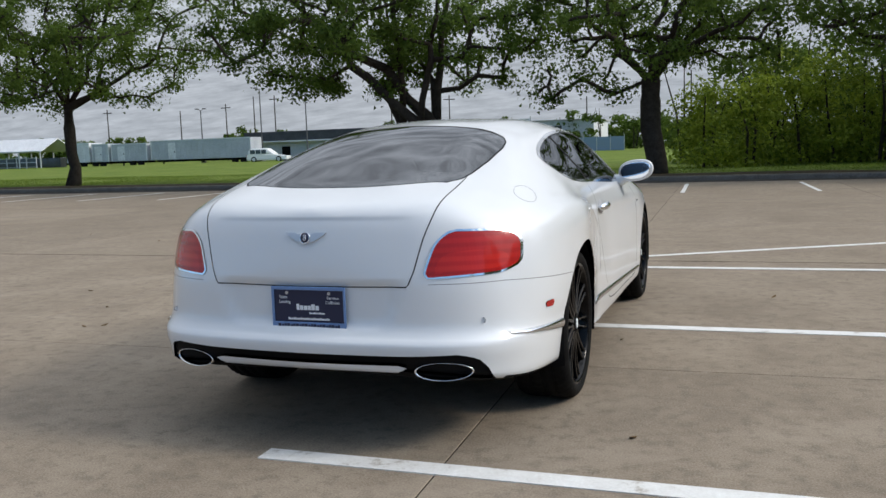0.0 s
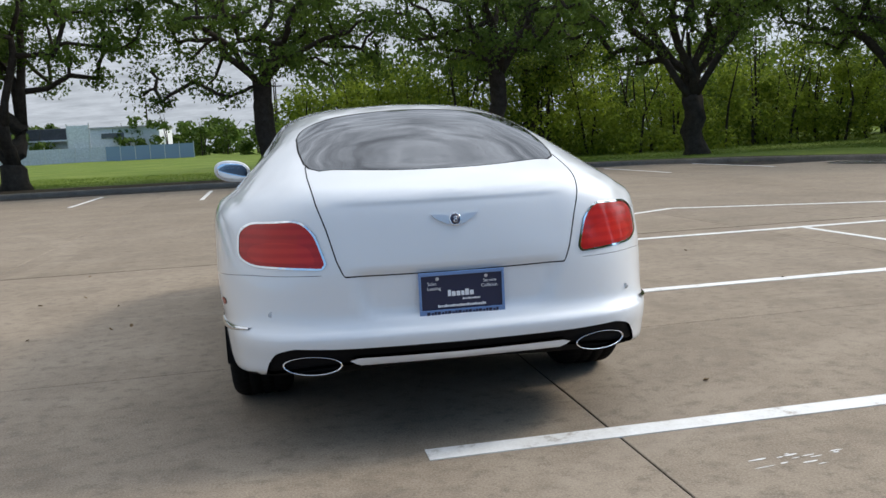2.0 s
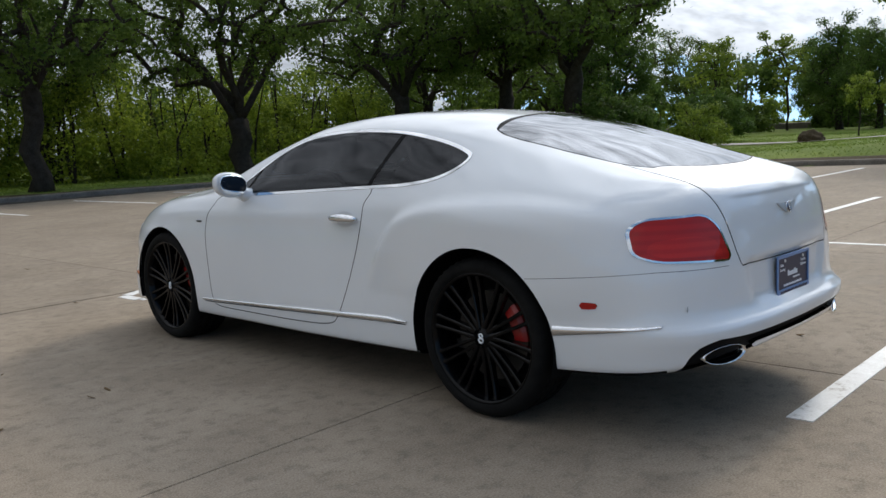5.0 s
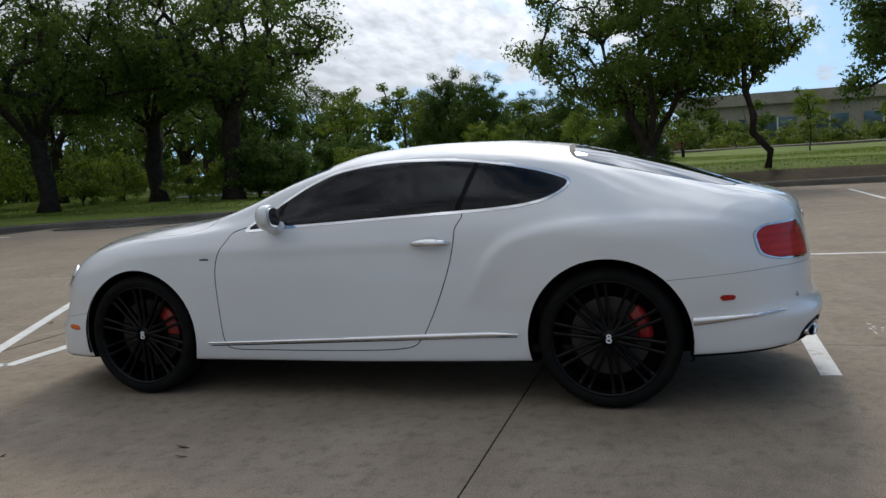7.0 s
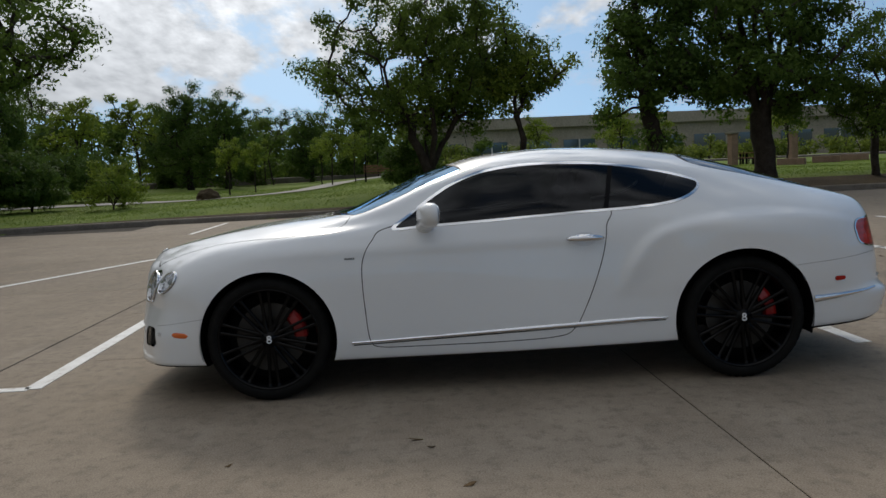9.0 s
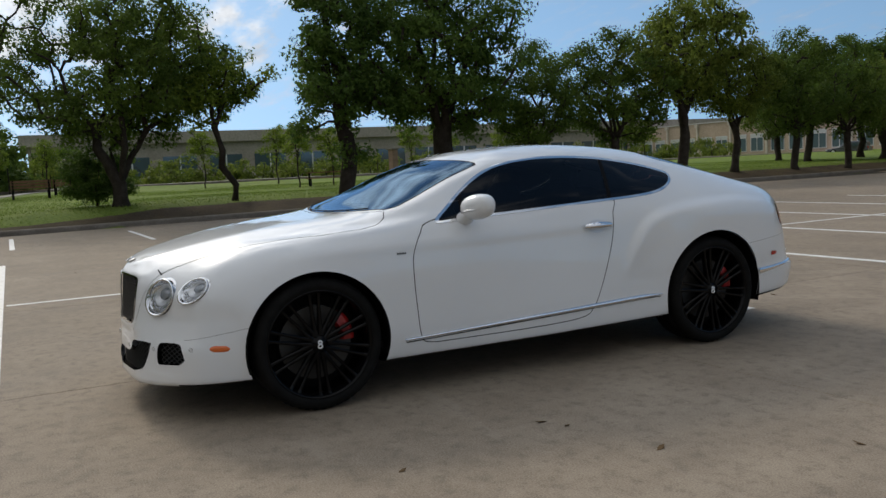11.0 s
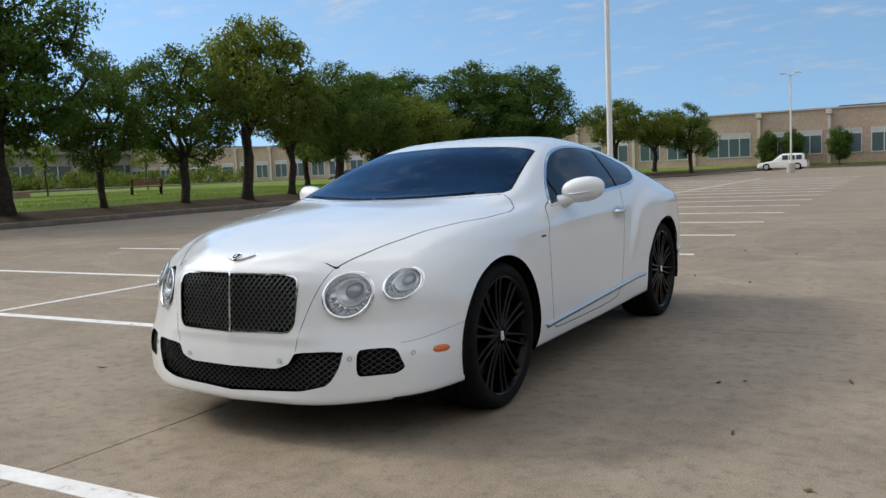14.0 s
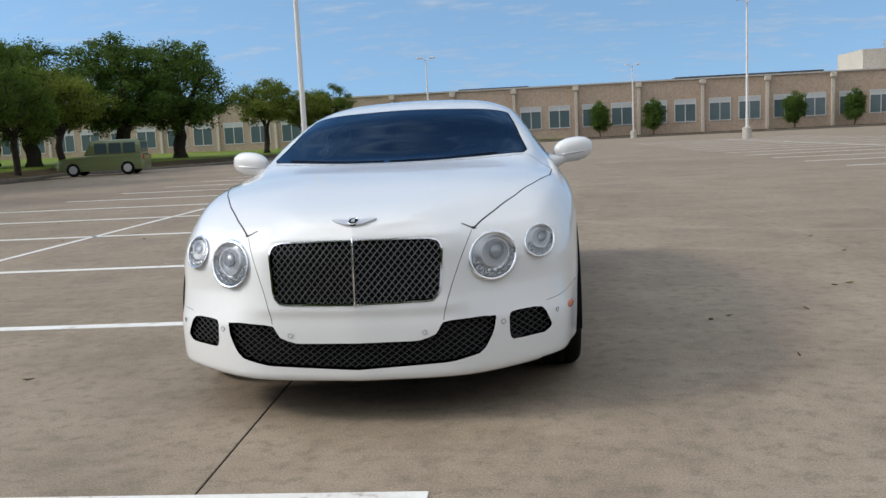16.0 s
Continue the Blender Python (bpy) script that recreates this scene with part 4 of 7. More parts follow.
def on_tail(x, z):
    return SOUND.ray_cast(Vector((abs(x), -4, z)), Vector((0, 1, 0)))[0].y


def on_side(y, z):
    return SOUND.ray_cast(Vector((3, y, z)), Vector((-1, 0, 0)))[0].x


def on_top(x, y):
    return SOUND.ray_cast(Vector((abs(x), y, 3)), Vector((0, 0, -1)))[0].z


def sheared(cx, cz, sgn, pts, ring=None):
    """Maps (u, v, depth) of a round lamp onto the slanting nose at (cx, cz); sgn: the car's side."""
    y0 = on_nose(cx, cz)
    gx, gz = (on_nose(cx + 0.04, cz) - on_nose(cx - 0.04, cz)) / 0.08, (on_nose(cx, cz + 0.03) - on_nose(cx, cz - 0.03)) / 0.06
    return [((cx + u) * sgn, y0 + u * gx + v * gz + d, cz + v) for u, v, d in pts]


def disc_stack(profile, steps=40):
    """Points and faces of a turned shape given by (radius, depth); a last radius of 0 closes it."""
    pts, faces = [], []
    for r, d in profile:
        for i in range(steps):
            a = 2 * math.pi * i / steps
            pts.append((r * math.cos(a), r * math.sin(a), d))
    for k in range(len(profile) - 1):
        for i in range(steps):
            j = (i + 1) % steps
            faces.append((k * steps + i, k * steps + j, (k + 1) * steps + j, (k + 1) * steps + i))
    return pts, faces


def build_headlamp(cx, cz, r, sgn, name):
    def add(pname, profile, mat, parent, smooth=True, steps=40, at=(0, 0)):
        pts, faces = disc_stack(profile, steps)
        pts = [(u + at[0], v + at[1], d) for u, v, d in pts]
        v = sheared(cx, cz, sgn, pts)
        return link_mesh(pname, v, faces if sgn < 0 else [f[::-1] for f in faces], mat, parent, smooth=smooth)
    lamp = add(name, [(r * 1.0, 0.001), (r * 1.04, 0.004), (r * 1.02, 0.009), (r * 0.93, 0.007), (r * 0.90, -0.012)], CHROME, car)
    tagged(lamp, "round clear headlamp with a chrome bezel")
    add("bowl", [(r * 0.91, -0.008), (r * 0.80, -0.022), (r * 0.62, -0.026), (0.0005, -0.026)], BOWL, lamp)
    add("ring", [(r * 0.62, -0.028), (r * 0.62, -0.010), (r * 0.55, -0.008), (r * 0.53, -0.020), (0.0005, -0.022)], RING, lamp, at=(0.06 * r, 0.10 * r))
    add("projector", [(r * 0.33, -0.022), (r * 0.32, -0.010), (r * 0.26, -0.004), (r * 0.12, 0.0), (0.0005, 0.001)], PROJECTOR, lamp, at=(0.14 * r, 0.18 * r))
    for k in range(9):
        a = math.pi * (1.10 + 0.95 * k / 8)
        p = (0.765 * r * math.cos(a) + 0.01 * r, 0.765 * r * math.sin(a) + 0.03 * r)
        add("led", [(r * 0.13, -0.026), (r * 0.125, -0.012), (r * 0.09, -0.009), (r * 0.06, -0.015), (0.0005, -0.017)], LED_CUP, lamp, steps=12, at=p)
    add("cover", [(r * 0.92, 0.005), (r * 0.6, 0.011), (r * 0.3, 0.014), (0.0005, 0.015)], LAMP_GLASS, lamp)


def lattice(poly, pitch, radius, inset, name, mat, sides=(1,), slope=1.0):
    """A woven diamond mesh over the part of the nose inside an outline given in (x, z)."""
    bm = bmesh.new()
    lo, hi = poly.min(0), poly.max(0)
    lo = np.array([max(lo[0], 0.0) if len(sides) == 1 else lo[0], lo[1]])
    span = (hi[0] - lo[0]) + (hi[1] - lo[1]) * slope
    for way in (1, -1):
        for k in range(-int(span / pitch) - 2, int(span / pitch) + 3):
            pts = []
            for f in np.linspace(0, 1, 40):
                z = lo[1] + f * (hi[1] - lo[1])
                x = (lo[0] + hi[0]) / 2 + k * pitch + way * (z - (lo[1] + hi[1]) / 2) * slope
                pts.append((x, z))
            p = np.array(pts)
            q = p.copy()
            q[:, 0] = np.abs(q[:, 0])
            ok = signed(q, poly) < -0.002
            run = []
            for (x, z), good in zip(p, list(ok)):
                if good:
                    run.append((x, on_nose(x, z) - inset + 0.0012 * way, z))
                if (not good or z == p[-1][1]) and len(run) > 1:
                    tube(bm, run, radius, 4)
                    run = []
                elif not good:
                    run = []
    ob = part(name, bm, mat, car)
    return tagged(ob, kind="stuff")


def ellipsoid(center, size, steps=24, rings=14, power=1.0):
    """A rounded blob; power under 1 squares it off."""
    bm = bmesh.new()
    bmesh.ops.create_uvsphere(bm, u_segments=steps, v_segments=rings, radius=1.0)
    for v in bm.verts:
        v.co = Vector([math.copysign(abs(c) ** power, c) * s + o for c, s, o in zip(v.co, size, center)])
    return bm


def build_spoke():
    """One slim spoke, pointing up, face towards +x."""
    bm = bmesh.new()
    rows = []
    for r, w, x0, x1 in ((0.045, 0.012, -0.055, -0.012), (0.11, 0.0085, -0.05, -0.016), (0.195, 0.0078, -0.045, -0.016), (0.258, 0.009, -0.04, -0.010), (0.287, 0.013, -0.035, -0.003)):
        rows.append([bm.verts.new(p) for p in ((x0, -w, r), (x0, w, r), (x1 - 0.004, w, r), (x1, w * 0.45, r), (x1, -w * 0.45, r), (x1 - 0.004, -w, r))])
    for a, b in zip(rows, rows[1:]):
        for i in range(6):
            bm.faces.new((a[i], a[(i + 1) % 6], b[(i + 1) % 6], b[i]))
    bm.faces.new(rows[0][::-1])
    bm.faces.new(rows[-1])
    bmesh.ops.recalc_face_normals(bm, faces=bm.faces)
    return bm


def mesh_of(name, bm, mat, smooth=True):
    me = bpy.data.meshes.new(name)
    bm.to_mesh(me)
    bm.free()
    me.materials.append(mat)
    if smooth:
        me.polygons.foreach_set("use_smooth", [True] * len(me.polygons))
    return me


def wheel_meshes():
    R = TYRE_R
    tyre = lathe([(0.284, -0.006), (0.294, 0.006), (0.308, 0.013), (0.326, 0.012), (0.340, 0.003), (R - 0.006, -0.012), (R - 0.001, -0.026), (R, -0.045), (R, -0.058), (R - 0.007, -0.060), (R - 0.007, -0.068),
                  (R, -0.070), (R + 0.0005, -0.110), (R - 0.007, -0.112), (R - 0.007, -0.122), (R, -0.124), (R + 0.0005, -0.165), (R - 0.007, -0.167), (R - 0.007, -0.176), (R, -0.178), (R - 0.001, -0.215),
                  (R - 0.006, -0.235), (0.340, -0.252), (0.31, -0.262), (0.284, -0.25)], 144)
    for v in tyre.verts:
        rad = math.hypot(v.co.y, v.co.z)
        if rad > R - 0.0065 and (v.co.x > -0.059 or v.co.x < -0.177 or -0.111 > v.co.x > -0.166):
            k = int(round((math.atan2(v.co.z, v.co.y) % (2 * math.pi)) / (2 * math.pi) * 144 + (v.co.x * 60)))
            if k % 3 == 0:
                f = (rad - 0.006) / rad
                v.co.y, v.co.z = v.co.y * f, v.co.z * f
    rim = lathe([(0.287, -0.012), (0.294, -0.002), (0.292, 0.005), (0.285, 0.005), (0.277, -0.006), (0.270, -0.03), (0.262, -0.06), (0.256, -0.20), (0.284, -0.25)], 72)
    hub = lathe([(0.0005, -0.008), (0.022, -0.008), (0.026, -0.010), (0.030, -0.016), (0.045, -0.018), (0.058, -0.026), (0.062, -0.05), (0.05, -0.09)], 36)
    disc = lathe([(0.05, -0.095), (0.09, -0.095), (0.09, -0.088), (0.200, -0.088), (0.200, -0.118), (0.05, -0.118)], 60)
    back = lathe([(0.0005, -0.16), (0.262, -0.155)], 40)
    bolt = lathe([(0.0005, -0.012), (0.006, -0.013), (0.008, -0.018), (0.008, -0.03)], 10)
    cal = bmesh.new()
    rows = []
    for a in np.linspace(-0.42, 0.42, 9):
        c, s = math.cos(a), math.sin(a)
        bulge = 0.010 * math.cos(a * 3.0) + 0.004
        rows.append([cal.verts.new((x, -r * c, r * s)) for x, r in ((-0.128, 0.135), (-0.128, 0.212), (-0.072 + bulge * 0.4, 0.212), (-0.066 + bulge, 0.195), (-0.066 + bulge, 0.150), (-0.074, 0.135))])
    for a, b in zip(rows, rows[1:]):
        for i in range(6):
            cal.faces.new((a[i], a[(i + 1) % 6], b[(i + 1) % 6], b[i]))
    cal.faces.new(rows[0][::-1])
    cal.faces.new(rows[-1])
    bmesh.ops.recalc_face_normals(cal, faces=cal.faces)
    cap = bmesh.new()
    # the cap's emblem as a plain pale shape: two stacked rings
    for z, r in ((0.0105, 0.0095), (-0.0105, 0.0118)):
        ring_pts = [(-0.0065, r * math.cos(t), z + 0.85 * r * math.sin(t)) for t in np.linspace(0, 2 * math.pi, 16, endpoint=False)]
        tube(cap, ring_pts, 0.0042, 6, True)
    return {"tyre": (mesh_of("tyre", tyre, RUBBER), 1), "rim": (mesh_of("rim", rim, RIM), 1), "hub": (mesh_of("hub", hub, RIM), 1), "brake_disc": (mesh_of("brake_disc", disc, DISC, False), 1),
            "back_plate": (mesh_of("back_plate", back, DARK), 1), "caliper": (mesh_of("caliper", cal, CALIPER, False), 1), "emblem": (mesh_of("emblem", cap, WHITE_INK), 1),
            "spoke": (mesh_of("spoke", build_spoke(), RIM, False), 20), "bolt": (mesh_of("bolt", bolt, RIM, False), 5)}


def build_wheel(meshes, x, y, turn):
    w = new("wheel", meshes["tyre"][0])
    w.name, w.parent = "wheel", car
    left = x < 0
    w.matrix_local = pose(x, y, HUB_Z, 0, 0, 180 if left else 0)
    tagged(w, "black low-profile tyre on a gloss black multi-spoke alloy")
    for name in ("rim", "hub", "brake_disc", "back_plate", "emblem", "caliper"):
        ob = new(name, meshes[name][0])
        ob.parent = w
        if name == "caliper":
            ob.matrix_local = pose(0, 0, 0, (180 + 24) if left else -24, 0, 0)
            tagged(ob, "red brake caliper")
    for k in range(10):
        for off, tilt in ((-0.0105, 4.2), (0.0105, -4.2)):
            ob = new("spoke", meshes["spoke"][0])
            ob.parent = w
            ob.matrix_local = pose(0, 0, 0, turn + 36 * k, 0, 0) @ pose(0, off, 0.0, -tilt * 0.75 * -1 * (1), 0, 0)
    for k in range(5):
        ob = new("bolt", meshes["bolt"][0])
        ob.parent = w
        a = radians(turn + 18 + 72 * k)
        ob.location = (0, -0.042 * math.sin(a), 0.042 * math.cos(a))
    return w


INTAKE_BAR = principled("black_mesh", (0.032, 0.032, 0.033), 0.35, 0.4)
MESH_BAR = principled("dark_chrome_mesh", (0.17, 0.17, 0.175), 0.28, 0.9)

car, skin = build_car()
WHEELS = wheel_meshes()
for axle, turn in zip(AXLES, (8, 3)):
    for x in (-0.918, 0.918):
        build_wheel(WHEELS, x, axle, turn)


def build_car_details():
    # wheel wells
    for y, r in ((0.0, 0.42), (2.746, 0.408)):
        for s in (-1, 1):
            bm = bmesh.new()
            rings = []
            for x, rr in ((0.93, r - 0.016), (0.86, r), (0.50, r), (0.50, 0.02)):
                rings.append([bm.verts.new((s * x, y + rr * math.cos(a), HUB_Z + rr * math.sin(a))) for a in np.linspace(-0.28, math.pi + 0.28, 30)])
            for a, b in zip(rings, rings[1:]):
                for i in range(29):
                    bm.faces.new((a[i], a[i + 1], b[i + 1], b[i]))
            part("wheel_liner", bm, DARK, car)
    # headlamps
    for s in (-1, 1):
        build_headlamp(0.555, 0.652, 0.094, s, "headlamp")
        build_headlamp(0.748, 0.692, 0.063, s, "small_headlamp")
    # woven grilles
    g = soft_poly([(-0.9, 0.482), (0.318, 0.496), (0.341, 0.53), (0.352, 0.70), (0.34, 0.73), (0.30, 0.744), (-0.9, 0.764)], 0.035)
    lattice(g, 0.0275, 0.0024, 0.010, "grille_mesh", MESH_BAR, (1, -1), 0.85)
    c = soft_poly([(-0.9, 0.333), (0.255, 0.338), (0.325, 0.362), (0.345, 0.412), (0.50, 0.420), (0.562, 0.416), (0.548, 0.35), (0.505, 0.275), (0.38, 0.246), (0, 0.228), (-0.9, 0.228)], 0.022)
    lattice(c, 0.034, 0.0020, 0.026, "intake_mesh", INTAKE_BAR, (1, -1), 1.35)
    wng = soft_poly([(0.612, 0.424), (0.735, 0.428), (0.758, 0.417), (0.790, 0.340), (0.765, 0.318), (0.612, 0.308)], 0.022)
    for s in (-1, 1):
        ob = lattice(wng, 0.034, 0.0020, 0.022, "side_intake_mesh", INTAKE_BAR, (1,), 1.35)
        if s < 0:
            for v in ob.data.vertices:
                v.co.x *= -1
            ob.data.flip_normals()
    # grille's centre bar
    bm = bmesh.new()
    tube(bm, [(0, on_nose(0, z) + 0.002, z) for z in np.linspace(0.486, 0.762, 12)], 0.0045, 8)
    part("centre_bar", bm, CHROME, car, smooth=True)
    # winged badges, as plain shapes
    for where, z0, tilt in (("nose", 0.812, 62), ("tail", 0.873, -12)):
        y0 = on_tail(0.0, z0) - 0.004 if where == "tail" else 3.572
        b = new("badge")
        b.parent = car
        b.matrix_local = pose(0, y0, z0 + (0.004 if where == "nose" else 0), -tilt if where == "nose" else tilt, 0, 180 if where == "nose" else 0)
        for s in (-1, 1):
            outline = [(0.012, 0.012), (0.05, 0.021), (0.092, 0.022), (0.080, 0.010), (0.060, -0.002), (0.035, -0.016), (0.012, -0.020)]
            v = [(s * x, -0.004, z) for x, z in outline] + [(s * x, 0.004, z) for x, z in outline]
            n = len(outline)
            f = [tuple(range(n)), tuple(range(2 * n - 1, n - 1, -1))] + [(i, (i + 1) % n, n + (i + 1) % n, n + i) for i in range(n)]
            wing = link_mesh("wing", v, f, SATIN, b)
            bmw = bmesh.new()
            bmw.from_mesh(wing.data)
            bmesh.ops.recalc_face_normals(bmw, faces=bmw.faces)
            bmw.to_mesh(wing.data)
            bmw.free()
        part("roundel", lathe([(0.0005, -0.010), (0.019, -0.009), (0.0195, 0.004)], 28, "Y"), PLATE_BLUE if where == "tail" else TRIM, b, smooth=True)
        rim_bm = bmesh.new()
        tube(rim_bm, [(0.0205 * math.cos(a), -0.007, 0.0220 * math.sin(a)) for a in np.linspace(0, 6.2832, 28, endpoint=False)], 0.0025, 6, True)
        for zz, rr in ((0.0058, 0.0055), (-0.006, 0.0065)):
            tube(rim_bm, [(rr * math.cos(a), -0.0105, zz + 0.8 * rr * math.sin(a)) for a in np.linspace(0, 6.2832, 14, endpoint=False)], 0.0018, 5, True)
        part("roundel_ring", rim_bm, CHROME, b, smooth=True)
    # rear plate: navy with a pale blue frame
    py = on_tail(0.15, 0.60) - 0.012
    plate = part("number_plate", boxed((-0.150, py - 0.004, 0.515), (0.170, py + 0.004, 0.672), 0.003), PLATE_BLUE, car, "navy dealer plate in a pale blue frame")
    for lo, hi in (((-0.157, 0.508), (0.177, 0.532)), ((-0.157, 0.664), (0.177, 0.678)), ((-0.157, 0.532), (-0.147, 0.664)), ((0.167, 0.532), (0.177, 0.664))):
        part("frame", boxed((lo[0], py - 0.010, lo[1]), (hi[0], py - 0.003, hi[1]), 0.002), PLATE_FRAME, plate)

    def words(text, x, z, size, mat=WHITE_INK):
        cu = bpy.data.curves.new("lettering", "FONT")
        cu.body, cu.size, cu.extrude, cu.align_x = text, size, 0.0006, "CENTER"
        cu.materials.append(mat)
        ob = new("lettering", cu)
        ob.parent = plate
        ob.matrix_local = pose(x, py - 0.0052, z, 90, 0, 0)
    words("Sales", -0.105, 0.628, 0.018)
    words("Leasing", -0.098, 0.609, 0.018)
    words("Service", 0.120, 0.628, 0.018)
    words("Collision", 0.118, 0.609, 0.018)
    bars = [(-0.045, 0.058, 0.582, 0.606, WHITE_INK), (0.012, 0.080, 0.566, 0.574, WHITE_INK), (-0.085, 0.105, 0.541, 0.551, WHITE_INK)]
    for x0, x1, z0, z1, mat in bars:
        k = 0
        x = x0
        while x < x1 - 0.002:
            wd = (z1 - z0) * (0.62 if k % 3 else 0.5)
            part("lettering", boxed((x, py - 0.0060, z0), (min(x + wd, x1), py - 0.0042, z1 - (0.25 * (z1 - z0) if k % 4 else 0))), mat, plate)
            x += wd * 1.25
            k += 1
    x = -0.130
    k = 0
    while x < 0.150:
        wd = 0.009 if k % 3 else 0.013
        part("lettering", boxed((x, py - 0.0112, 0.513), (x + wd, py - 0.0095, 0.526 - (0.003 if k % 3 == 1 else 0))), PLATE_BLUE, plate)
        x += wd * 1.3
        k += 1
    for x in (-0.085, 0.105):
        part("screw", lathe([(0.0005, py - 0.012), (0.006, py - 0.012), (0.007, py - 0.009)], 12, "Y", (x, 0, 0.652)), SATIN, plate)
    # exhaust tips
    for s in (-1, 1):
        bm = lathe([(0.96, 0.05), (0.98, -0.02), (1.0, -0.038), (1.0, -0.045), (0.955, -0.046), (0.93, -0.036), (0.91, 0.0)], 40, "Y")
        for v in bm.verts:
            ex = v.co.x * 0.112 + s * 0.572
            v.co = Vector((ex, v.co.y + on_tail(min(abs(ex), 0.70), 0.40) + 0.060, v.co.z * 0.036 + 0.352))
        tip = part("exhaust_tip", bm, CHROME, car, "oval chrome exhaust tip", True)
        bm = lathe([(0.94, -0.030), (0.90, 0.02), (0.0005, 0.04)], 40, "Y")
        for v in bm.verts:
            ex = v.co.x * 0.112 + s * 0.572
            v.co = Vector((ex, v.co.y + on_tail(min(abs(ex), 0.70), 0.40) + 0.060, v.co.z * 0.036 + 0.352))
        part("pipe", bm, DARK, tip)
    # parking sensors
    def sensor(x, y, z, way):
        bm = lathe([(0.0005, 0.0), (0.0085, 0.0), (0.009, -0.003)], 16, "Y")
        bmesh.ops.transform(bm, matrix=Matrix.Translation((x, y, z)) @ Matrix.Rotation(way, 4, "Z"), verts=bm.verts)
        ob = part("parking_sensor", bm, PAINT, car)
        bm = bmesh.new()
        tube(bm, [(0.0096 * math.cos(a), 0, 0.0096 * math.sin(a)) for a in np.linspace(0, 6.2832, 18, endpoint=False)], 0.0008, 4, True)
        bmesh.ops.transform(bm, matrix=Matrix.Translation((x, y, z)) @ Matrix.Rotation(way, 4, "Z"), verts=bm.verts)
        part("ring", bm, GAP, ob)
    for s in (-1, 1):
        sensor(s * 0.715, on_tail(0.715, 0.545) - 0.004, 0.545, math.pi - s * 0.55)
        sensor(s * 0.275, on_nose(0.275, 0.372) + 0.003, 0.372, -s * 0.1)
        sensor(s * 0.812, on_nose(0.812, 0.400) + 0.004, 0.400, -s * 1.05)
        sensor(s * 0.588, on_nose(0.588, 0.388) + 0.004, 0.388, -s * 0.5)
    # bright strips, half round, along the sill and round the bumper's corner
    def strip(name, line, bulge, s, label, mat=CHROME):
        bm = bmesh.new()
        rows = []
        for y, z, hh in line:
            row = []
            for a in np.linspace(-math.pi / 2, math.pi / 2, 9):
                zz = z + hh * math.sin(a)
                row.append(bm.verts.new((s * (on_side(y, zz) - 0.001 + bulge * math.cos(a)), y, zz)))
            rows.append(row)
        for a, b in zip(rows, rows[1:]):
            for i in range(8):
                bm.faces.new((a[i], a[i + 1], b[i + 1], b[i]) if s < 0 else (b[i], b[i + 1], a[i + 1], a[i]))
        part(name, bm, mat, car, label, True)
    for s in (-1, 1):
        f = np.linspace(0, 1, 40)
        strip("sill_strip", [(2.27 - 1.82 * t, 0.322 + 0.060 * t**1.15, 0.004 + 0.0125 * min(1, 0.35 + 0.8 * t, 14 * (1 - t))) for t in f], 0.013, s, "chrome sill strip")
        # thin dark line below the chrome, put in as the strip's shadow
        strip("sill_strip_shadow", [(2.26 - 1.80 * t, 0.307 + 0.060 * t**1.15, 0.0030) for t in f], 0.004, s, "", GAP)
        strip("side_marker", [(3.213 + 0.100 * t, 0.394 + 0.007 * t, 0.0005 + 0.0160 * (1 - abs(2 * t - 1) ** 5)) for t in f], 0.005, s, "amber side marker lamp", AMBER)
        strip("rear_strip", [(-0.405 - 0.42 * t, 0.446 + 0.040 * t**1.1, 0.0225 - 0.017 * t) for t in f], 0.013, s, "chrome bumper strip")
    # flank badge as small bars, and door handles
    for s in (-1, 1):
        for k in range(6):
            y = 2.235 + 0.0095 * k
            x = on_side(y, 0.803)
            part("lettering", boxed((min(s * x, s * (x + 0.003)), y, 0.798), (max(s * x, s * (x + 0.003)), y + 0.0065, 0.808)), DISC, car)
        pts = []
        for f in np.linspace(0, 1, 15):
            y = 0.805 + 0.215 * f
            pts.append((s * (on_side(y, 0.853) + 0.010 + 0.022 * math.sin(math.pi * f) ** 0.6), y, 0.855 + 0.005 * math.sin(math.pi * f)))
        bm = bmesh.new()
        tube(bm, pts, 0, 10, radii=[0.007 + 0.0165 * math.sin(math.pi * f) ** 0.5 for f in np.linspace(0, 1, 15)])
        part("door_handle", bm, CHROME, car, "chrome door handle", True)
        cup = bmesh.new()
        ring = [(s * (on_side(0.915 + 0.072 * math.cos(a), 0.851 + 0.041 * math.sin(a)) + 0.0015), 0.915 + 0.072 * math.cos(a), 0.851 + 0.041 * math.sin(a)) for a in np.linspace(0, 6.2832, 26, endpoint=False)]
        cup.faces.new([cup.verts.new(p) for p in ring])
        part("handle_recess", cup, SATIN, car)
        part("key_lock", lathe([(0.0005, -0.004), (0.005, -0.004), (0.0055, 0.004)], 14, "X", (s * (on_side(0.845, 0.857) + 0.040), 0.845, 0.860)), TRIM, car)
    # fuel flap outline on the right haunch
    bm = bmesh.new()
    loop = []
    for a in np.linspace(0, 6.2832, 40, endpoint=False):
        x, y = 0.775 + 0.045 * math.cos(a), -0.42 + 0.085 * math.sin(a)
        loop.append((x, y, on_top(x, y) + 0.0003))
    tube(bm, loop, 0.0006, 5, True)
    part("fuel_flap_seam", bm, GAP, car)
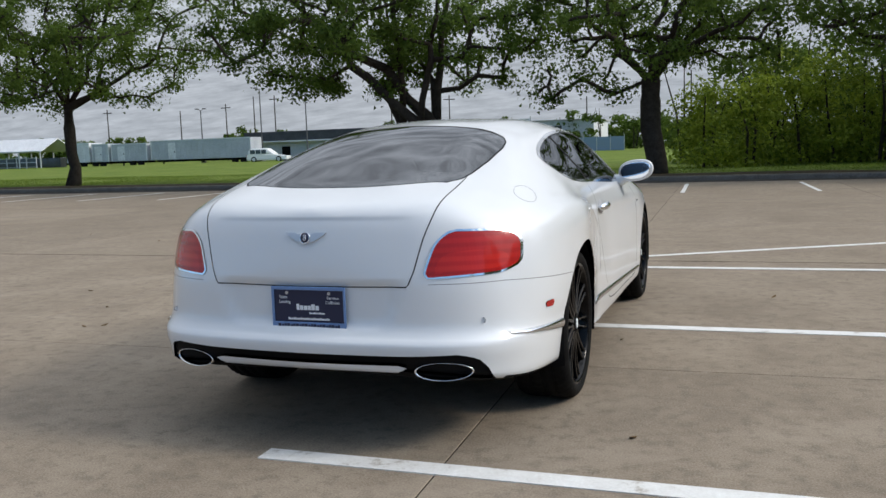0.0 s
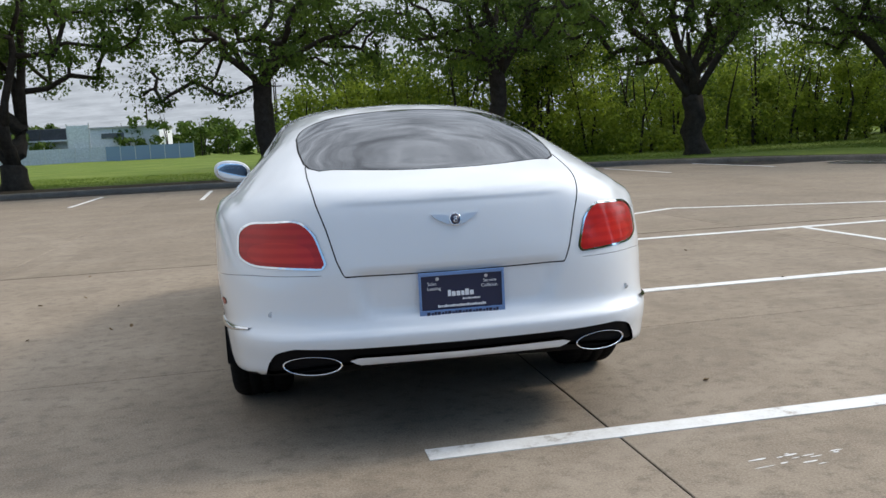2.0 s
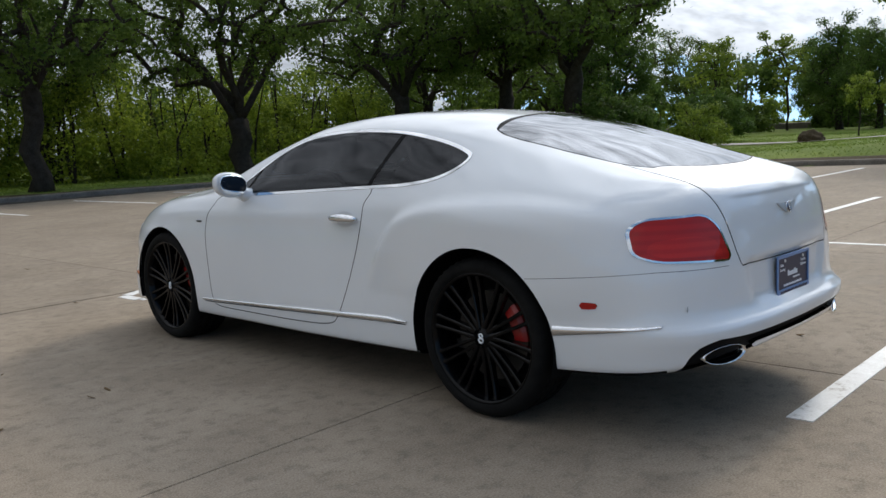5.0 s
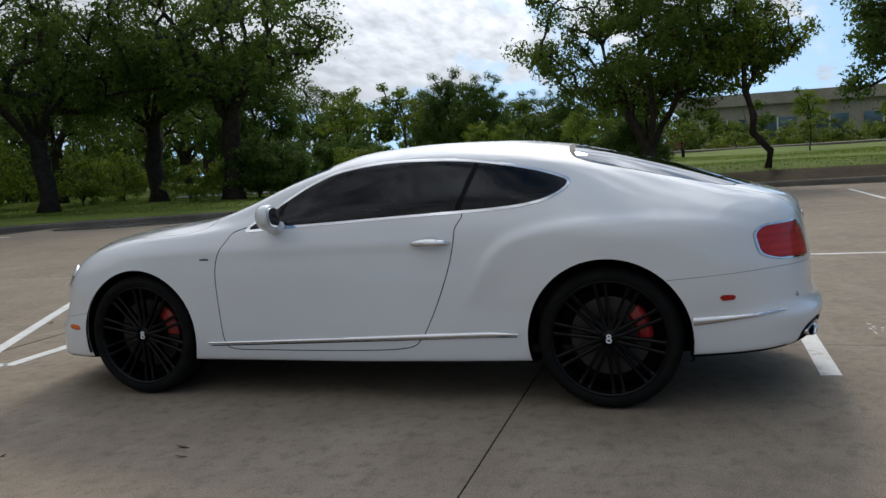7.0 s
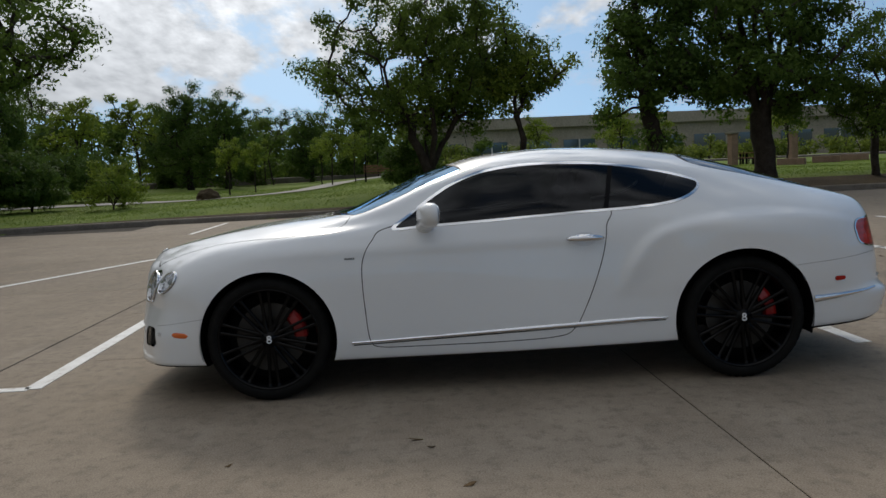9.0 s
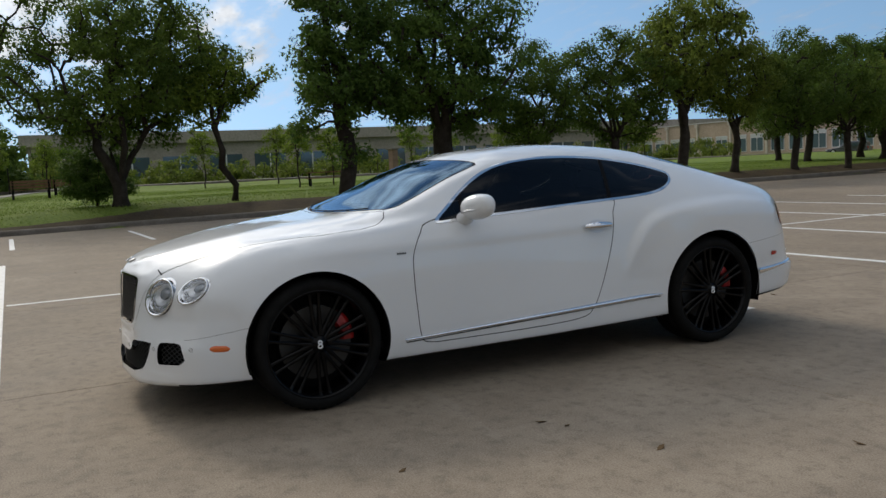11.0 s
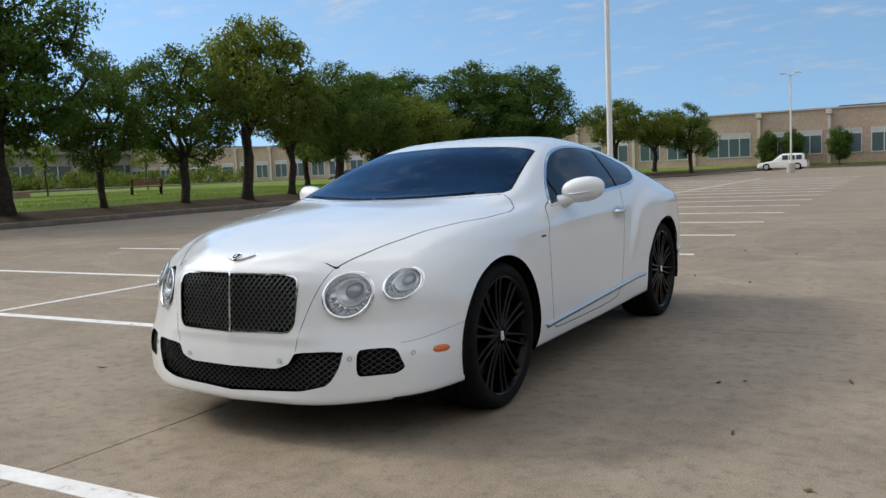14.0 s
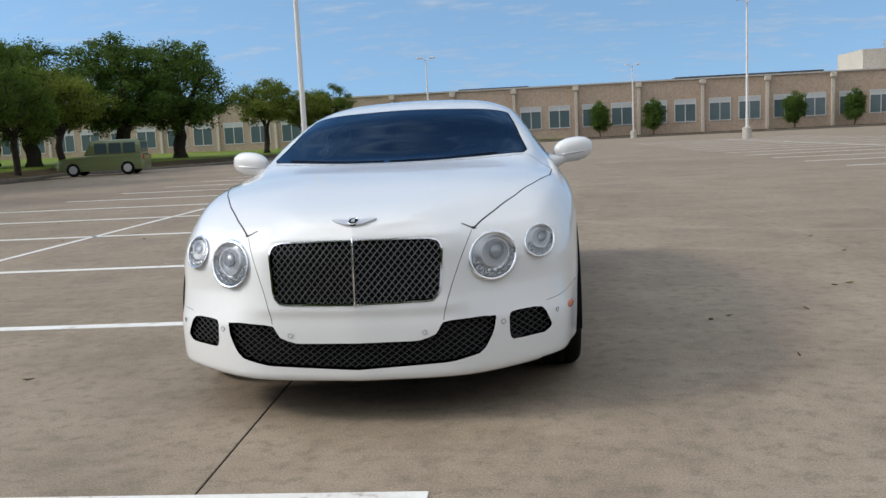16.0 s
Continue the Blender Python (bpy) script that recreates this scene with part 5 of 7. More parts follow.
    # door mirrors
    for s in (-1, 1):
        cx, cy, cz = 0.985, 1.80, 1.03
        bm = ellipsoid((0, 0, 0), (0.118, 0.066, 0.072), 32, 20, 0.86)
        for v in bm.verts:
            if v.co.y < -0.026:
                v.co.y = -0.026 + (v.co.y + 0.026) * 0.15
            v.co.z += 0.012 * (v.co.x / 0.118)
            v.co.y += -0.025 * (v.co.x / 0.118)
            v.co = Vector((s * (v.co.x + cx), v.co.y + cy, v.co.z + cz))
        if s < 0:
            bmesh.ops.reverse_faces(bm, faces=bm.faces)
        mir = part("door_mirror", bm, PAINT, car, "white door mirror", True)
        bm = ellipsoid((0, 0, 0), (0.100, 0.004, 0.056), 28, 8, 0.8)
        for v in bm.verts:
            v.co.z += 0.012 * (v.co.x / 0.118)
            v.co.y += -0.025 * (v.co.x / 0.118)
            v.co = Vector((s * (v.co.x + cx), v.co.y + cy - 0.036, v.co.z + cz))
        part("mirror_glass", bm, MIRROR, mir, smooth=True)
        bm = bmesh.new()
        tube(bm, [(s * 0.84, 1.82, 0.955), (s * 0.87, 1.825, 0.965), (s * 0.92, 1.825, 0.985), (s * 0.96, 1.815, 1.01)], 0, 12, radii=[0.052, 0.042, 0.034, 0.034])
        for v in bm.verts:
            v.co.y = 1.82 + (v.co.y - 1.82) * 1.25
        part("mirror_stalk", bm, PAINT, mir, smooth=True)
        bm = bmesh.new()
        tube(bm, [(s * (cx + 0.112 * math.sin(a)), cy + 0.064 * math.cos(a) - 0.025 * math.sin(a), cz - 0.018 + 0.012 * math.sin(a)) for a in np.linspace(-0.6, 1.35, 14)], 0.0055, 6)
        part("indicator_strip", bm, SATIN, mir, smooth=True)
    # cabin
    part("cabin_floor", boxed((-0.80, 0.05, 0.26), (0.80, 2.35, 0.30)), LEATHER, car)
    dash = bmesh.new()
    rows = []
    for y, z in ((2.30, 0.62), (2.30, 0.93), (2.12, 0.945), (1.92, 0.935), (1.86, 0.90), (1.90, 0.62)):
        rows.append([dash.verts.new((x, y + 0.03 * math.cos(x * 2), z)) for x in np.linspace(-0.78, 0.78, 12)])
    for a, b in zip(rows, rows[1:] + rows[:1]):
        for i in range(11):
            dash.faces.new((a[i], a[i + 1], b[i + 1], b[i]))
    part("dashboard", dash, LEATHER, car, smooth=True)
    for x in (-0.37, 0.37):
        seat = part("front_seat", ellipsoid((x, 1.22, 0.50), (0.25, 0.28, 0.11), 20, 12, 0.6), LEATHER, car, "dark leather front seat", True)
        bm = ellipsoid((0, 0, 0), (0.24, 0.09, 0.36), 20, 14, 0.65)
        bmesh.ops.transform(bm, matrix=pose(x, 0.92, 0.78, 14, 0, 0), verts=bm.verts)
        part("backrest", bm, LEATHER, seat, smooth=True)
        bm = ellipsoid((0, 0, 0), (0.13, 0.055, 0.085), 16, 10, 0.65)
        bmesh.ops.transform(bm, matrix=pose(x, 0.80, 1.15, 12, 0, 0), verts=bm.verts)
        part("headrest", bm, LEATHER, seat, smooth=True)
    bench = part("rear_seat", boxed((-0.66, 0.25, 0.40), (0.66, 0.75, 0.62), 0.05, 3), LEATHER, car, smooth=True)
    for x in (-0.34, 0.34):
        bm = ellipsoid((0, 0, 0), (0.28, 0.09, 0.27), 18, 12, 0.6)
        bmesh.ops.transform(bm, matrix=pose(x, 0.22, 0.80, 22, 0, 0), verts=bm.verts)
        part("backrest", bm, LEATHER, bench, smooth=True)
    part("parcel_shelf", boxed((-0.62, -0.50, 0.99), (0.62, 0.15, 1.01)), LEATHER, car)
    bm = bmesh.new()
    tube(bm, [(0.185 * math.cos(a), 0, 0.185 * math.sin(a)) for a in np.linspace(0, 6.2832, 36, endpoint=False)], 0.016, 8, True)
    for a in (0.1, math.pi - 0.1, -math.pi / 2):
        tube(bm, [(0, 0.02, 0), (0.18 * math.cos(a), 0, 0.18 * math.sin(a))], 0.016, 6)
    bmesh.ops.transform(bm, matrix=pose(-0.37, 1.70, 0.90, -22, 0, 0), verts=bm.verts)
    part("steering_wheel", bm, STEER, car, smooth=True)
    part("rear_view_mirror", boxed((-0.12, 1.66, 1.235), (0.12, 1.69, 1.29), 0.012), TRIM, car)
    # wipers
    for x0, x1 in ((-0.55, 0.02), (0.05, 0.60)):
        bm = bmesh.new()
        pts = []
        for f in np.linspace(0, 1, 8):
            x = x0 + (x1 - x0) * f
            y = 2.425 - 0.20 * (x / 0.68) ** 2
            pts.append((x, y, on_top(x, y) + 0.006))
        tube(bm, pts, 0.004, 6)
        part("wiper", bm, TRIM, car)


MIRROR = principled("mirror_glass", (0.85, 0.87, 0.9), 0.02, 1.0)
STEER = principled("steering_wheel_leather", (0.10, 0.10, 0.105), 0.4)
build_car_details()


# ---- ground ----
LOT_E, LOT_N = 21.0, 23.5


def kerb_line():
    """The kerb's face: along the north side, round the corner, down the east side and on past the far lawn."""
    return [(-140.0, LOT_N), (-60.0, LOT_N), (-20.0, LOT_N), (4.0, LOT_N), (8.0, 23.4), (11.0, 22.6), (13.3, 20.8), (15.1, 18.4), (16.8, 15.2), (18.1, 12.0), (19.1, 8.0), (20.1, 4.0), (21.0, 0.0), (21.8, -5.0),
            (22.2, -12.0), (22.5, -20.0), (22.8, -27.0), (23.5, -33.0), (24.0, -36.5), (23.2, -39.5), (20.5, -46.0), (16.5, -58.0), (13.5, -70.0), (12.0, -86.0)]


def kerb_steps():
    """The same line in even steps."""
    line = kerb_line()
    return [tuple(np.array(a) + (np.array(b) - np.array(a)) * f) for a, b in zip(line, line[1:]) for f in np.arange(0, 1, min(1.0, 2.5 / math.dist(a, b)))] + [line[-1]]


KERB_LINE = np.array(kerb_line())


def outside(x, y):
    """Distance outside the kerb (below zero on the paving)."""
    poly = np.vstack([KERB_LINE, [(12.0, -89.9), (-140, -89.9), (-140, LOT_N)]])
    return float(signed(np.array([[x, y]]), poly)[0])


def land(x, y):
    """Height of the ground beyond the kerb."""
    o = outside(x, y)
    k = min(1.0, max(0.0, o / 2.6))
    rise = (0.06 + 0.36 * min(1.0, max(0.0, (x + 10) / 22)) * min(1.0, max(0.0, (13.0 - y) / 9))) * k * k * (3 - 2 * k)
    return 0.12 + rise + 0.10 * noise.noise((x * 0.13, y * 0.13, 0)) * min(1, max(o, 0) / 6) + 0.008 * min(60.0, max(0.0, o - 8))


def build_ground():
    xs = np.unique(np.r_[-900, -400, -200, -140, np.arange(-100, 10, 4.0), np.arange(10, 34, 1.0), np.arange(34, 130, 4.0), 200, 400, 900])
    ys = np.unique(np.r_[-900, -400, -200, np.arange(-120, -44, 3.0), np.arange(-44, 8, 1.5), np.arange(8, 32, 0.8), np.arange(32, 140, 4.0), 200, 400, 900])
    verts = []
    for x in xs:
        for y in ys:
            verts.append((x, y, land(x, y) - 0.01 if outside(x, y) > 0.5 else -0.13))
    n = len(ys)
    faces = [(i * n + j, (i + 1) * n + j, (i + 1) * n + j + 1, i * n + j + 1) for i in range(len(xs) - 1) for j in range(n - 1)]
    g = link_mesh("ground", verts, faces, GRASS, smooth=True)
    tagged(g, "mown green grass ground beyond the car park", "grass", kind="structure")


build_ground()
bp = bmesh.new()
edge = [bp.verts.new((x, y, -0.012)) for x, y in [*[tuple(p + np.array([0.04, 0.04])) for p in KERB_LINE], (12.0, -89.9), (-140.0, -89.9)]]
bp.faces.new(edge)
bmesh.ops.recalc_face_normals(bp, faces=bp.faces)
made = bmesh.ops.extrude_face_region(bp, geom=bp.faces[:])
bmesh.ops.translate(bp, vec=(0, 0, -0.15), verts=[v for v in made["geom"] if isinstance(v, bmesh.types.BMVert)])
bmesh.ops.recalc_face_normals(bp, faces=bp.faces)
base = part("pavement", bp, JOINT)
tagged(base, "pale tan concrete car park paving in large slabs", "pavement", kind="structure")


def along_kerb(name, prof, material, follow=False):
    """A band that follows the kerb: offsets outward and heights."""
    bm = bmesh.new()
    pts = kerb_steps()
    rows = []
    for i, (x, y) in enumerate(pts):
        a, b = pts[max(i - 1, 0)], pts[min(i + 1, len(pts) - 1)]
        d = Vector((b[0] - a[0], b[1] - a[1])).normalized()
        out = Vector((-d.y, d.x))
        # the bare strip is wide under the east row and the north lawn's oaks, narrow elsewhere
        k = 1.0 if not follow else 0.72 if y < 0 else max(0.35, 0.72 - y / 8.0) if x > 14 else 0.42 if x > 4 else 0.85
        rows.append([bm.verts.new((x + out.x * o * k, y + out.y * o * k, z + (land(x + out.x * o * k, y + out.y * o * k) if follow else 0))) for o, z in prof])
    for a, b in zip(rows, rows[1:]):
        for i in range(len(prof) - 1):
            bm.faces.new((a[i], b[i], b[i + 1], a[i + 1]))
    bmesh.ops.recalc_face_normals(bm, faces=bm.faces)
    return part(name, bm, material, smooth=follow)


tagged(along_kerb("kerb", [(0.0, -0.1), (0.0, 0.10), (0.015, 0.14), (0.05, 0.15), (0.18, 0.15), (0.18, -0.1)], KERB), "weathered concrete kerb round the car park", "kerb", kind="structure")
# the verge's dark tone holds soil, dead leaves and the trees' shade together
tagged(along_kerb("verge", [(0.17, 0.0), (0.5, 0.02), (1.0, 0.03), (1.5, 0.025), (2.1, 0.012), (2.6, -0.03)], DIRT, True), "dark soil and leaf verge behind the kerb, tree shade in its colour", "soil", kind="structure")


def ribbon(keys, half, count=40):
    """The outline of a path of even width through the keys."""
    c = curve_through(keys, count)
    d = np.gradient(c, axis=0)
    d /= np.linalg.norm(d, axis=1, keepdims=True)
    side = np.c_[-d[:, 1], d[:, 0]] * half
    return np.vstack([c + side, (c - side)[::-1]])


PARK_WALK = ribbon([(32.5, 26), (33.2, 17), (34.4, 10.5), (37, 7.9), (43, 7.4), (52, 6.9), (62, 5.4), (71, 3.0)], 0.95)


def build_turf(name, label, lo, hi, count, seed):
    """Grass blades standing on the lawn within a stretch of the plan."""
    rng = np.random.default_rng(seed)
    p = rng.uniform(lo, hi, (count, 2))
    poly = np.vstack([KERB_LINE, [(12.0, -89.9), (-140, -89.9), (-140, LOT_N)]])
    out = signed(p, poly)
    near = np.where(p[:, 1] < 0, 1.0, np.where(p[:, 0] > 4, 0.8, 1.7))
    keep = (out > near + rng.exponential(0.6, count) - 0.2) & (signed(p, PARK_WALK) > 0.05)
    p, out = p[keep], out[keep]
    k = np.clip(out / 2.6, 0, 1)
    rise = (0.06 + 0.36 * np.clip((p[:, 0] + 10) / 22, 0, 1) * np.clip((13.0 - p[:, 1]) / 9, 0, 1)) * k * k * (3 - 2 * k)
    lumps = np.array([noise.noise((x * 0.13, y * 0.13, 0)) for x, y in p])
    z = 0.12 + rise + 0.10 * lumps * np.clip(out / 6, 0, 1) + 0.008 * np.clip(out - 8, 0, 60) - 0.02
    n = len(p)
    a, h, w = rng.uniform(0, 6.28, n), rng.uniform(0.02, 0.06, n), rng.uniform(0.010, 0.026, n)
    side_x, side_y = np.cos(a) * w, np.sin(a) * w
    lean = rng.normal(size=(n, 2)) * 0.03
    v = np.stack([np.c_[p[:, 0] - side_x, p[:, 1] - side_y, z], np.c_[p[:, 0] + side_x, p[:, 1] + side_y, z], np.c_[p + lean, z + h]], 1).reshape(-1, 3)
    tagged(link_mesh(name, v, np.arange(3 * n).reshape(-1, 3), BLADE), label, "grass", kind="stuff")


build_turf("east_turf", "short uneven grass on the park lawn", (19, -44), (50, 27), 190000, 31)
build_turf("north_turf", "short green grass on the north lawn", (-50, 23.5), (36, 36), 130000, 32)

SKEW = 0.024


def marking(a, b, width=0.11, group="parking lines"):
    a, b = Vector((a[0], a[1] + 0.0, 0)), Vector((b[0], b[1] + 0.0, 0))
    d = (b - a).normalized()
    s = Vector((-d.y, d.x, 0)) * width / 2
    up = Vector((0, 0, 0.004))
    low = Vector((0, 0, -0.002))
    v = [a - s + low, b - s + low, b + s + low, a + s + low, a - s + up, b - s + up, b + s + up, a + s + up]
    f = [(4, 5, 6, 7), (0, 1, 5, 4), (1, 2, 6, 5), (2, 3, 7, 6), (3, 0, 4, 7)]
    ob = link_mesh("parking_line", v, f, LINE)
    return tagged(ob, "worn white painted parking line on concrete", "marking", group, "structure")


def spine(y):
    return 5.15 - SKEW * 1.2 * y


for k, y in enumerate([4.375, 1.62, -1.095] + [-4.30 - 2.85 * i for i in range(15)]):
    x0 = -0.34 if k == 0 else 0.55 if k == 1 else -0.19 - SKEW * y
    marking((x0, y - 0.0), (10.4, y + 0.020 * (10.4 - x0)), 0.11)
marking((spine(4.4), 4.4), (spine(-48), -48.0), 0.08)
for k in range(14):
    y = -13.9 - 3.05 * k
    marking((-8.25, y), (-20.3, y - 0.15), 0.10)
marking((-14.25, -13.9), (-14.5, -53.6), 0.08)
marking((-0.30, 4.70), (4.90, 7.52), 0.10)
marking((4.90, 7.52), (9.6, 5.75), 0.10)
marking((-0.335, 4.40), (-0.345, 4.68), 0.09)
for k in range(15):
    x = -29.9 + 3.02 * k
    marking((x, 17.0), (x - 0.15, 21.4), 0.10)
for k in range(5):
    y = 7.28 - 2.78 * k
    marking((14.2, y), (18.4, y + 0.1), 0.10)
# concrete slabs, each a piece of its own
SLAB_X, SLAB_Y, LEAN = 4.05, 4.38, 0.026


def joint_y(j, x):
    """Where the j-th cross joint lies at x; those south of the bay's head run a little askew."""
    return 0.535 + SLAB_Y * j + 0.034 * (x - 0.545) if j <= 0 else 4.865 + SLAB_Y * (j - 1) + 0.012 * (x - 0.545)


def slab_corner(i, j):
    x = 0.545 + SLAB_X * i - LEAN * SLAB_Y * j
    return np.array([x, joint_y(j, x)])


def slab_solid(quad):
    """A slab with eased top edges, from its four corners."""
    mid = quad.mean(0)
    ring = lambda gap, z: [(*(c + np.sign(mid - c) * gap), z) for c in quad]
    v = ring(0.003, -0.1) + ring(0.003, -0.003) + ring(0.006, 0.0)
    f = [(8, 9, 10, 11)] + [(4 * k + i, 4 * k + (i + 1) % 4, 4 * k + 4 + (i + 1) % 4, 4 * k + 4 + i) for k in (0, 1) for i in range(4)]
    return v, f


far_v, far_f = [], []
for i in range(-31, 6):
    for j in range(-20, 6):
        quad = np.array([slab_corner(i, j), slab_corner(i + 1, j), slab_corner(i + 1, j + 1), slab_corner(i, j + 1)])
        mid, rim = outside(*quad.mean(0)), max(outside(*c) for c in quad)
        if mid > 3.2 or (mid > -0.2 and rim > 2.4):
            continue
        k = len(far_v)
        if rim > 0.1:
            # slabs at the kerb are trimmed to it
            for u in np.linspace(0, 1, 6):
                for w in np.linspace(0, 1, 6):
                    c = (quad[0] * (1 - u) + quad[1] * u) * (1 - w) + (quad[3] * (1 - u) + quad[2] * u) * w
                    far_v.append((c[0], c[1], 0.0))
            for u in range(5):
                for w in range(5):
                    f = (k + u * 6 + w, k + (u + 1) * 6 + w, k + (u + 1) * 6 + w + 1, k + u * 6 + w + 1)
                    reach = [outside(far_v[q][0], far_v[q][1]) for q in f]
                    if min(reach) < 0.0 and max(reach) < 1.0:
                        far_f.append(f)
        elif -4 <= i and -6 <= j:
            v, f = slab_solid(quad - quad[0])
            ob = link_mesh("slab", v, f, CONCRETE, base, mats=[CONCRETE, JOINT], index=[0] + [1] * 4 + [0] * 4)
            ob.location = (*quad[0], 0)
        else:
            v, f = slab_solid(quad)
            far_v += v
            far_f += [tuple(k + q for q in one) for one in f]
ob = link_mesh("far_slabs", far_v, far_f, CONCRETE, base)
tagged(ob, kind="stuff")
# standing water by the east kerb
wp = curve_through([(13.9, 16.6), (14.6, 17.6), (15.3, 17.5), (16.0, 16.3), (16.6, 15.0), (16.9, 13.9), (16.0, 13.4), (14.9, 14.3)], 40, True)
tagged(link_mesh("puddle", [(x, y, 0.008) for x, y in wp], [tuple(range(len(wp)))], WATER), "shallow rain puddle lying by the kerb", "puddle", kind="structure")
# a wide sealed joint across the bay's head
seal = bmesh.new()
rng = np.random.default_rng(23)
for a, b in zip(np.arange(-13.0, 13.0, 0.25), np.arange(-12.75, 13.25, 0.25)):
    y = joint_y(1, (a + b) / 2)
    box(seal, (a, y - 0.008 + rng.normal() * 0.0015, -0.004), (b, y + 0.008 + rng.normal() * 0.0015, 0.0016))
seal_ob = part("joint_seal", seal, JOINT)
tagged(seal_ob, "dark filled joint between concrete slabs", "joint", kind="structure")
# old line paint ground into the concrete
rng = np.random.default_rng(19)
for cx, cy, n, way in ((1.10, -1.53, 13, 0.1), (4.95, -1.45, 6, 0.2), (3.05, -1.28, 5, 0.0)):
    bm = bmesh.new()
    for k in range(n):
        px, py = cx + rng.normal() * 0.16, cy + rng.normal() * 0.035
        L, W = rng.uniform(0.010, 0.045), rng.uniform(0.003, 0.008)
        loop = [bm.verts.new((px + L * math.cos(a) * rng.uniform(0.6, 1.1), py + W * math.sin(a) * rng.uniform(0.5, 1.2) + way * L * math.cos(a), 0.0025)) for a in np.linspace(0, 6.2832, 9, endpoint=False)]
        bm.faces.new(loop)
    scuff = part("paint_scuff", bm, LINE)
    tagged(scuff, "worn flecks of white paint on the concrete", "marking", kind="structure")
# fallen leaves and crumbs on the concrete
rng = np.random.default_rng(11)
LEAF_SPOTS = [(-1.746, 1.917), (-1.865, 1.844), (-1.987, 2.757), (-2.35, 3.3), (-1.2, -1.9), (1.25, -0.55), (0.2, -1.75), (-2.9, 0.9), (-3.3, 1.6), (1.9, 2.9), (-2.6, 4.6), (1.2, 5.4), (3.1, 3.4), (-1.4, 4.9), (-3.4, -0.6), (-4.1, 2.3)]
for x, y in LEAF_SPOTS + [tuple(p) for p in rng.uniform((-9, -7), (9, 10), (40, 2))]:
    a = rng.uniform(0, 6.28)
    L, W = rng.uniform(0.018, 0.035), rng.uniform(0.007, 0.013)
    pts = [(-1, 0, 0.002), (-0.4, 0.8, 0.006), (0.3, 1, 0.011), (1, 0, 0.014), (0.3, -1, 0.004), (-0.4, -0.8, 0.003)]
    v = [(x + (p[0] * L) * math.cos(a) - p[1] * W * math.sin(a), y + (p[0] * L) * math.sin(a) + p[1] * W * math.cos(a), p[2]) for p in pts]
    ob = link_mesh("fallen_leaf", v + [(p[0], p[1], p[2] - 0.002) for p in v], [(0, 1, 2, 3, 4, 5), (11, 10, 9, 8, 7, 6)] + [(i, i + 6, (i + 1) % 6 + 6, (i + 1) % 6) for i in range(6)], DEAD_LEAF)
    tagged(ob, "small dry brown fallen leaf on the concrete", "leaf", "fallen leaves")


# ---- trees ----
def leaf_cloud(centers, radii, per, size, rng, lift=0.35, flat=0.72, stray=0.07):
    """Small leaf blades on heaps round centers, most of them facing outwards, some straying past the heap."""
    n = len(centers) * per
    c = np.repeat(np.array(centers, float), per, 0)
    r = np.repeat(np.array(radii, float), per)[:, None]
    d = rng.normal(size=(n, 3))
    d /= np.linalg.norm(d, axis=1, keepdims=True)
    far = np.where(rng.random((n, 1)) < stray, rng.uniform(1.0, 1.35, (n, 1)), rng.uniform(0.0, 1.0, (n, 1)) ** 0.45)
    p = c + d * r * far * np.array([1, 1, flat])
    face = d * 0.9 + np.array([0, 0, lift]) + rng.normal(size=(n, 3)) * 0.55
    face /= np.linalg.norm(face, axis=1, keepdims=True)
    a = np.cross(face, rng.normal(size=(n, 3)))
    a /= np.linalg.norm(a, axis=1, keepdims=True)
    b = np.cross(face, a)
    s = size * rng.uniform(0.55, 1.45, (n, 1))
    v = np.stack([p - a * s, p + a * s * 0.55 + b * s * 0.62, p + a * s * 0.8 - b * s * 0.62], 1).reshape(-1, 3)
    return v, np.arange(3 * n).reshape(-1, 3)


def crown_heaps(rng, height, spread, base, count, clump, offset, taper, ragged):
    """Centers of the leaf heaps: spread through an uneven crown, more of them towards its outside."""
    waves, phase = rng.normal(size=(5, 3)) * 2.4, rng.uniform(0, 6.28, 5)
    mid = base + 0.40 * (height - base)
    heaps = []
    for _ in range(count * 30):
        d = rng.normal(size=3)
        d /= np.linalg.norm(d)
        swell = 1 + ragged * np.sin(waves @ d + phase).sum() / 2.2
        q = d * rng.uniform(0.10, 1.0) ** 0.42 * swell
        wide = (spread - 0.6 * clump) * (1 - taper * (d[2] + 1) / 2)
        z = mid + q[2] * ((height - mid - 0.6 * clump) if q[2] > 0 else (mid - base - 0.4 * clump))
        q = np.array([q[0] * wide + offset[0], q[1] * wide + offset[1], z])
        if all(((q - h) ** 2).sum() > (0.86 * clump) ** 2 for h in heaps):
            heaps.append(q)
        if len(heaps) == count:
            break
    return heaps


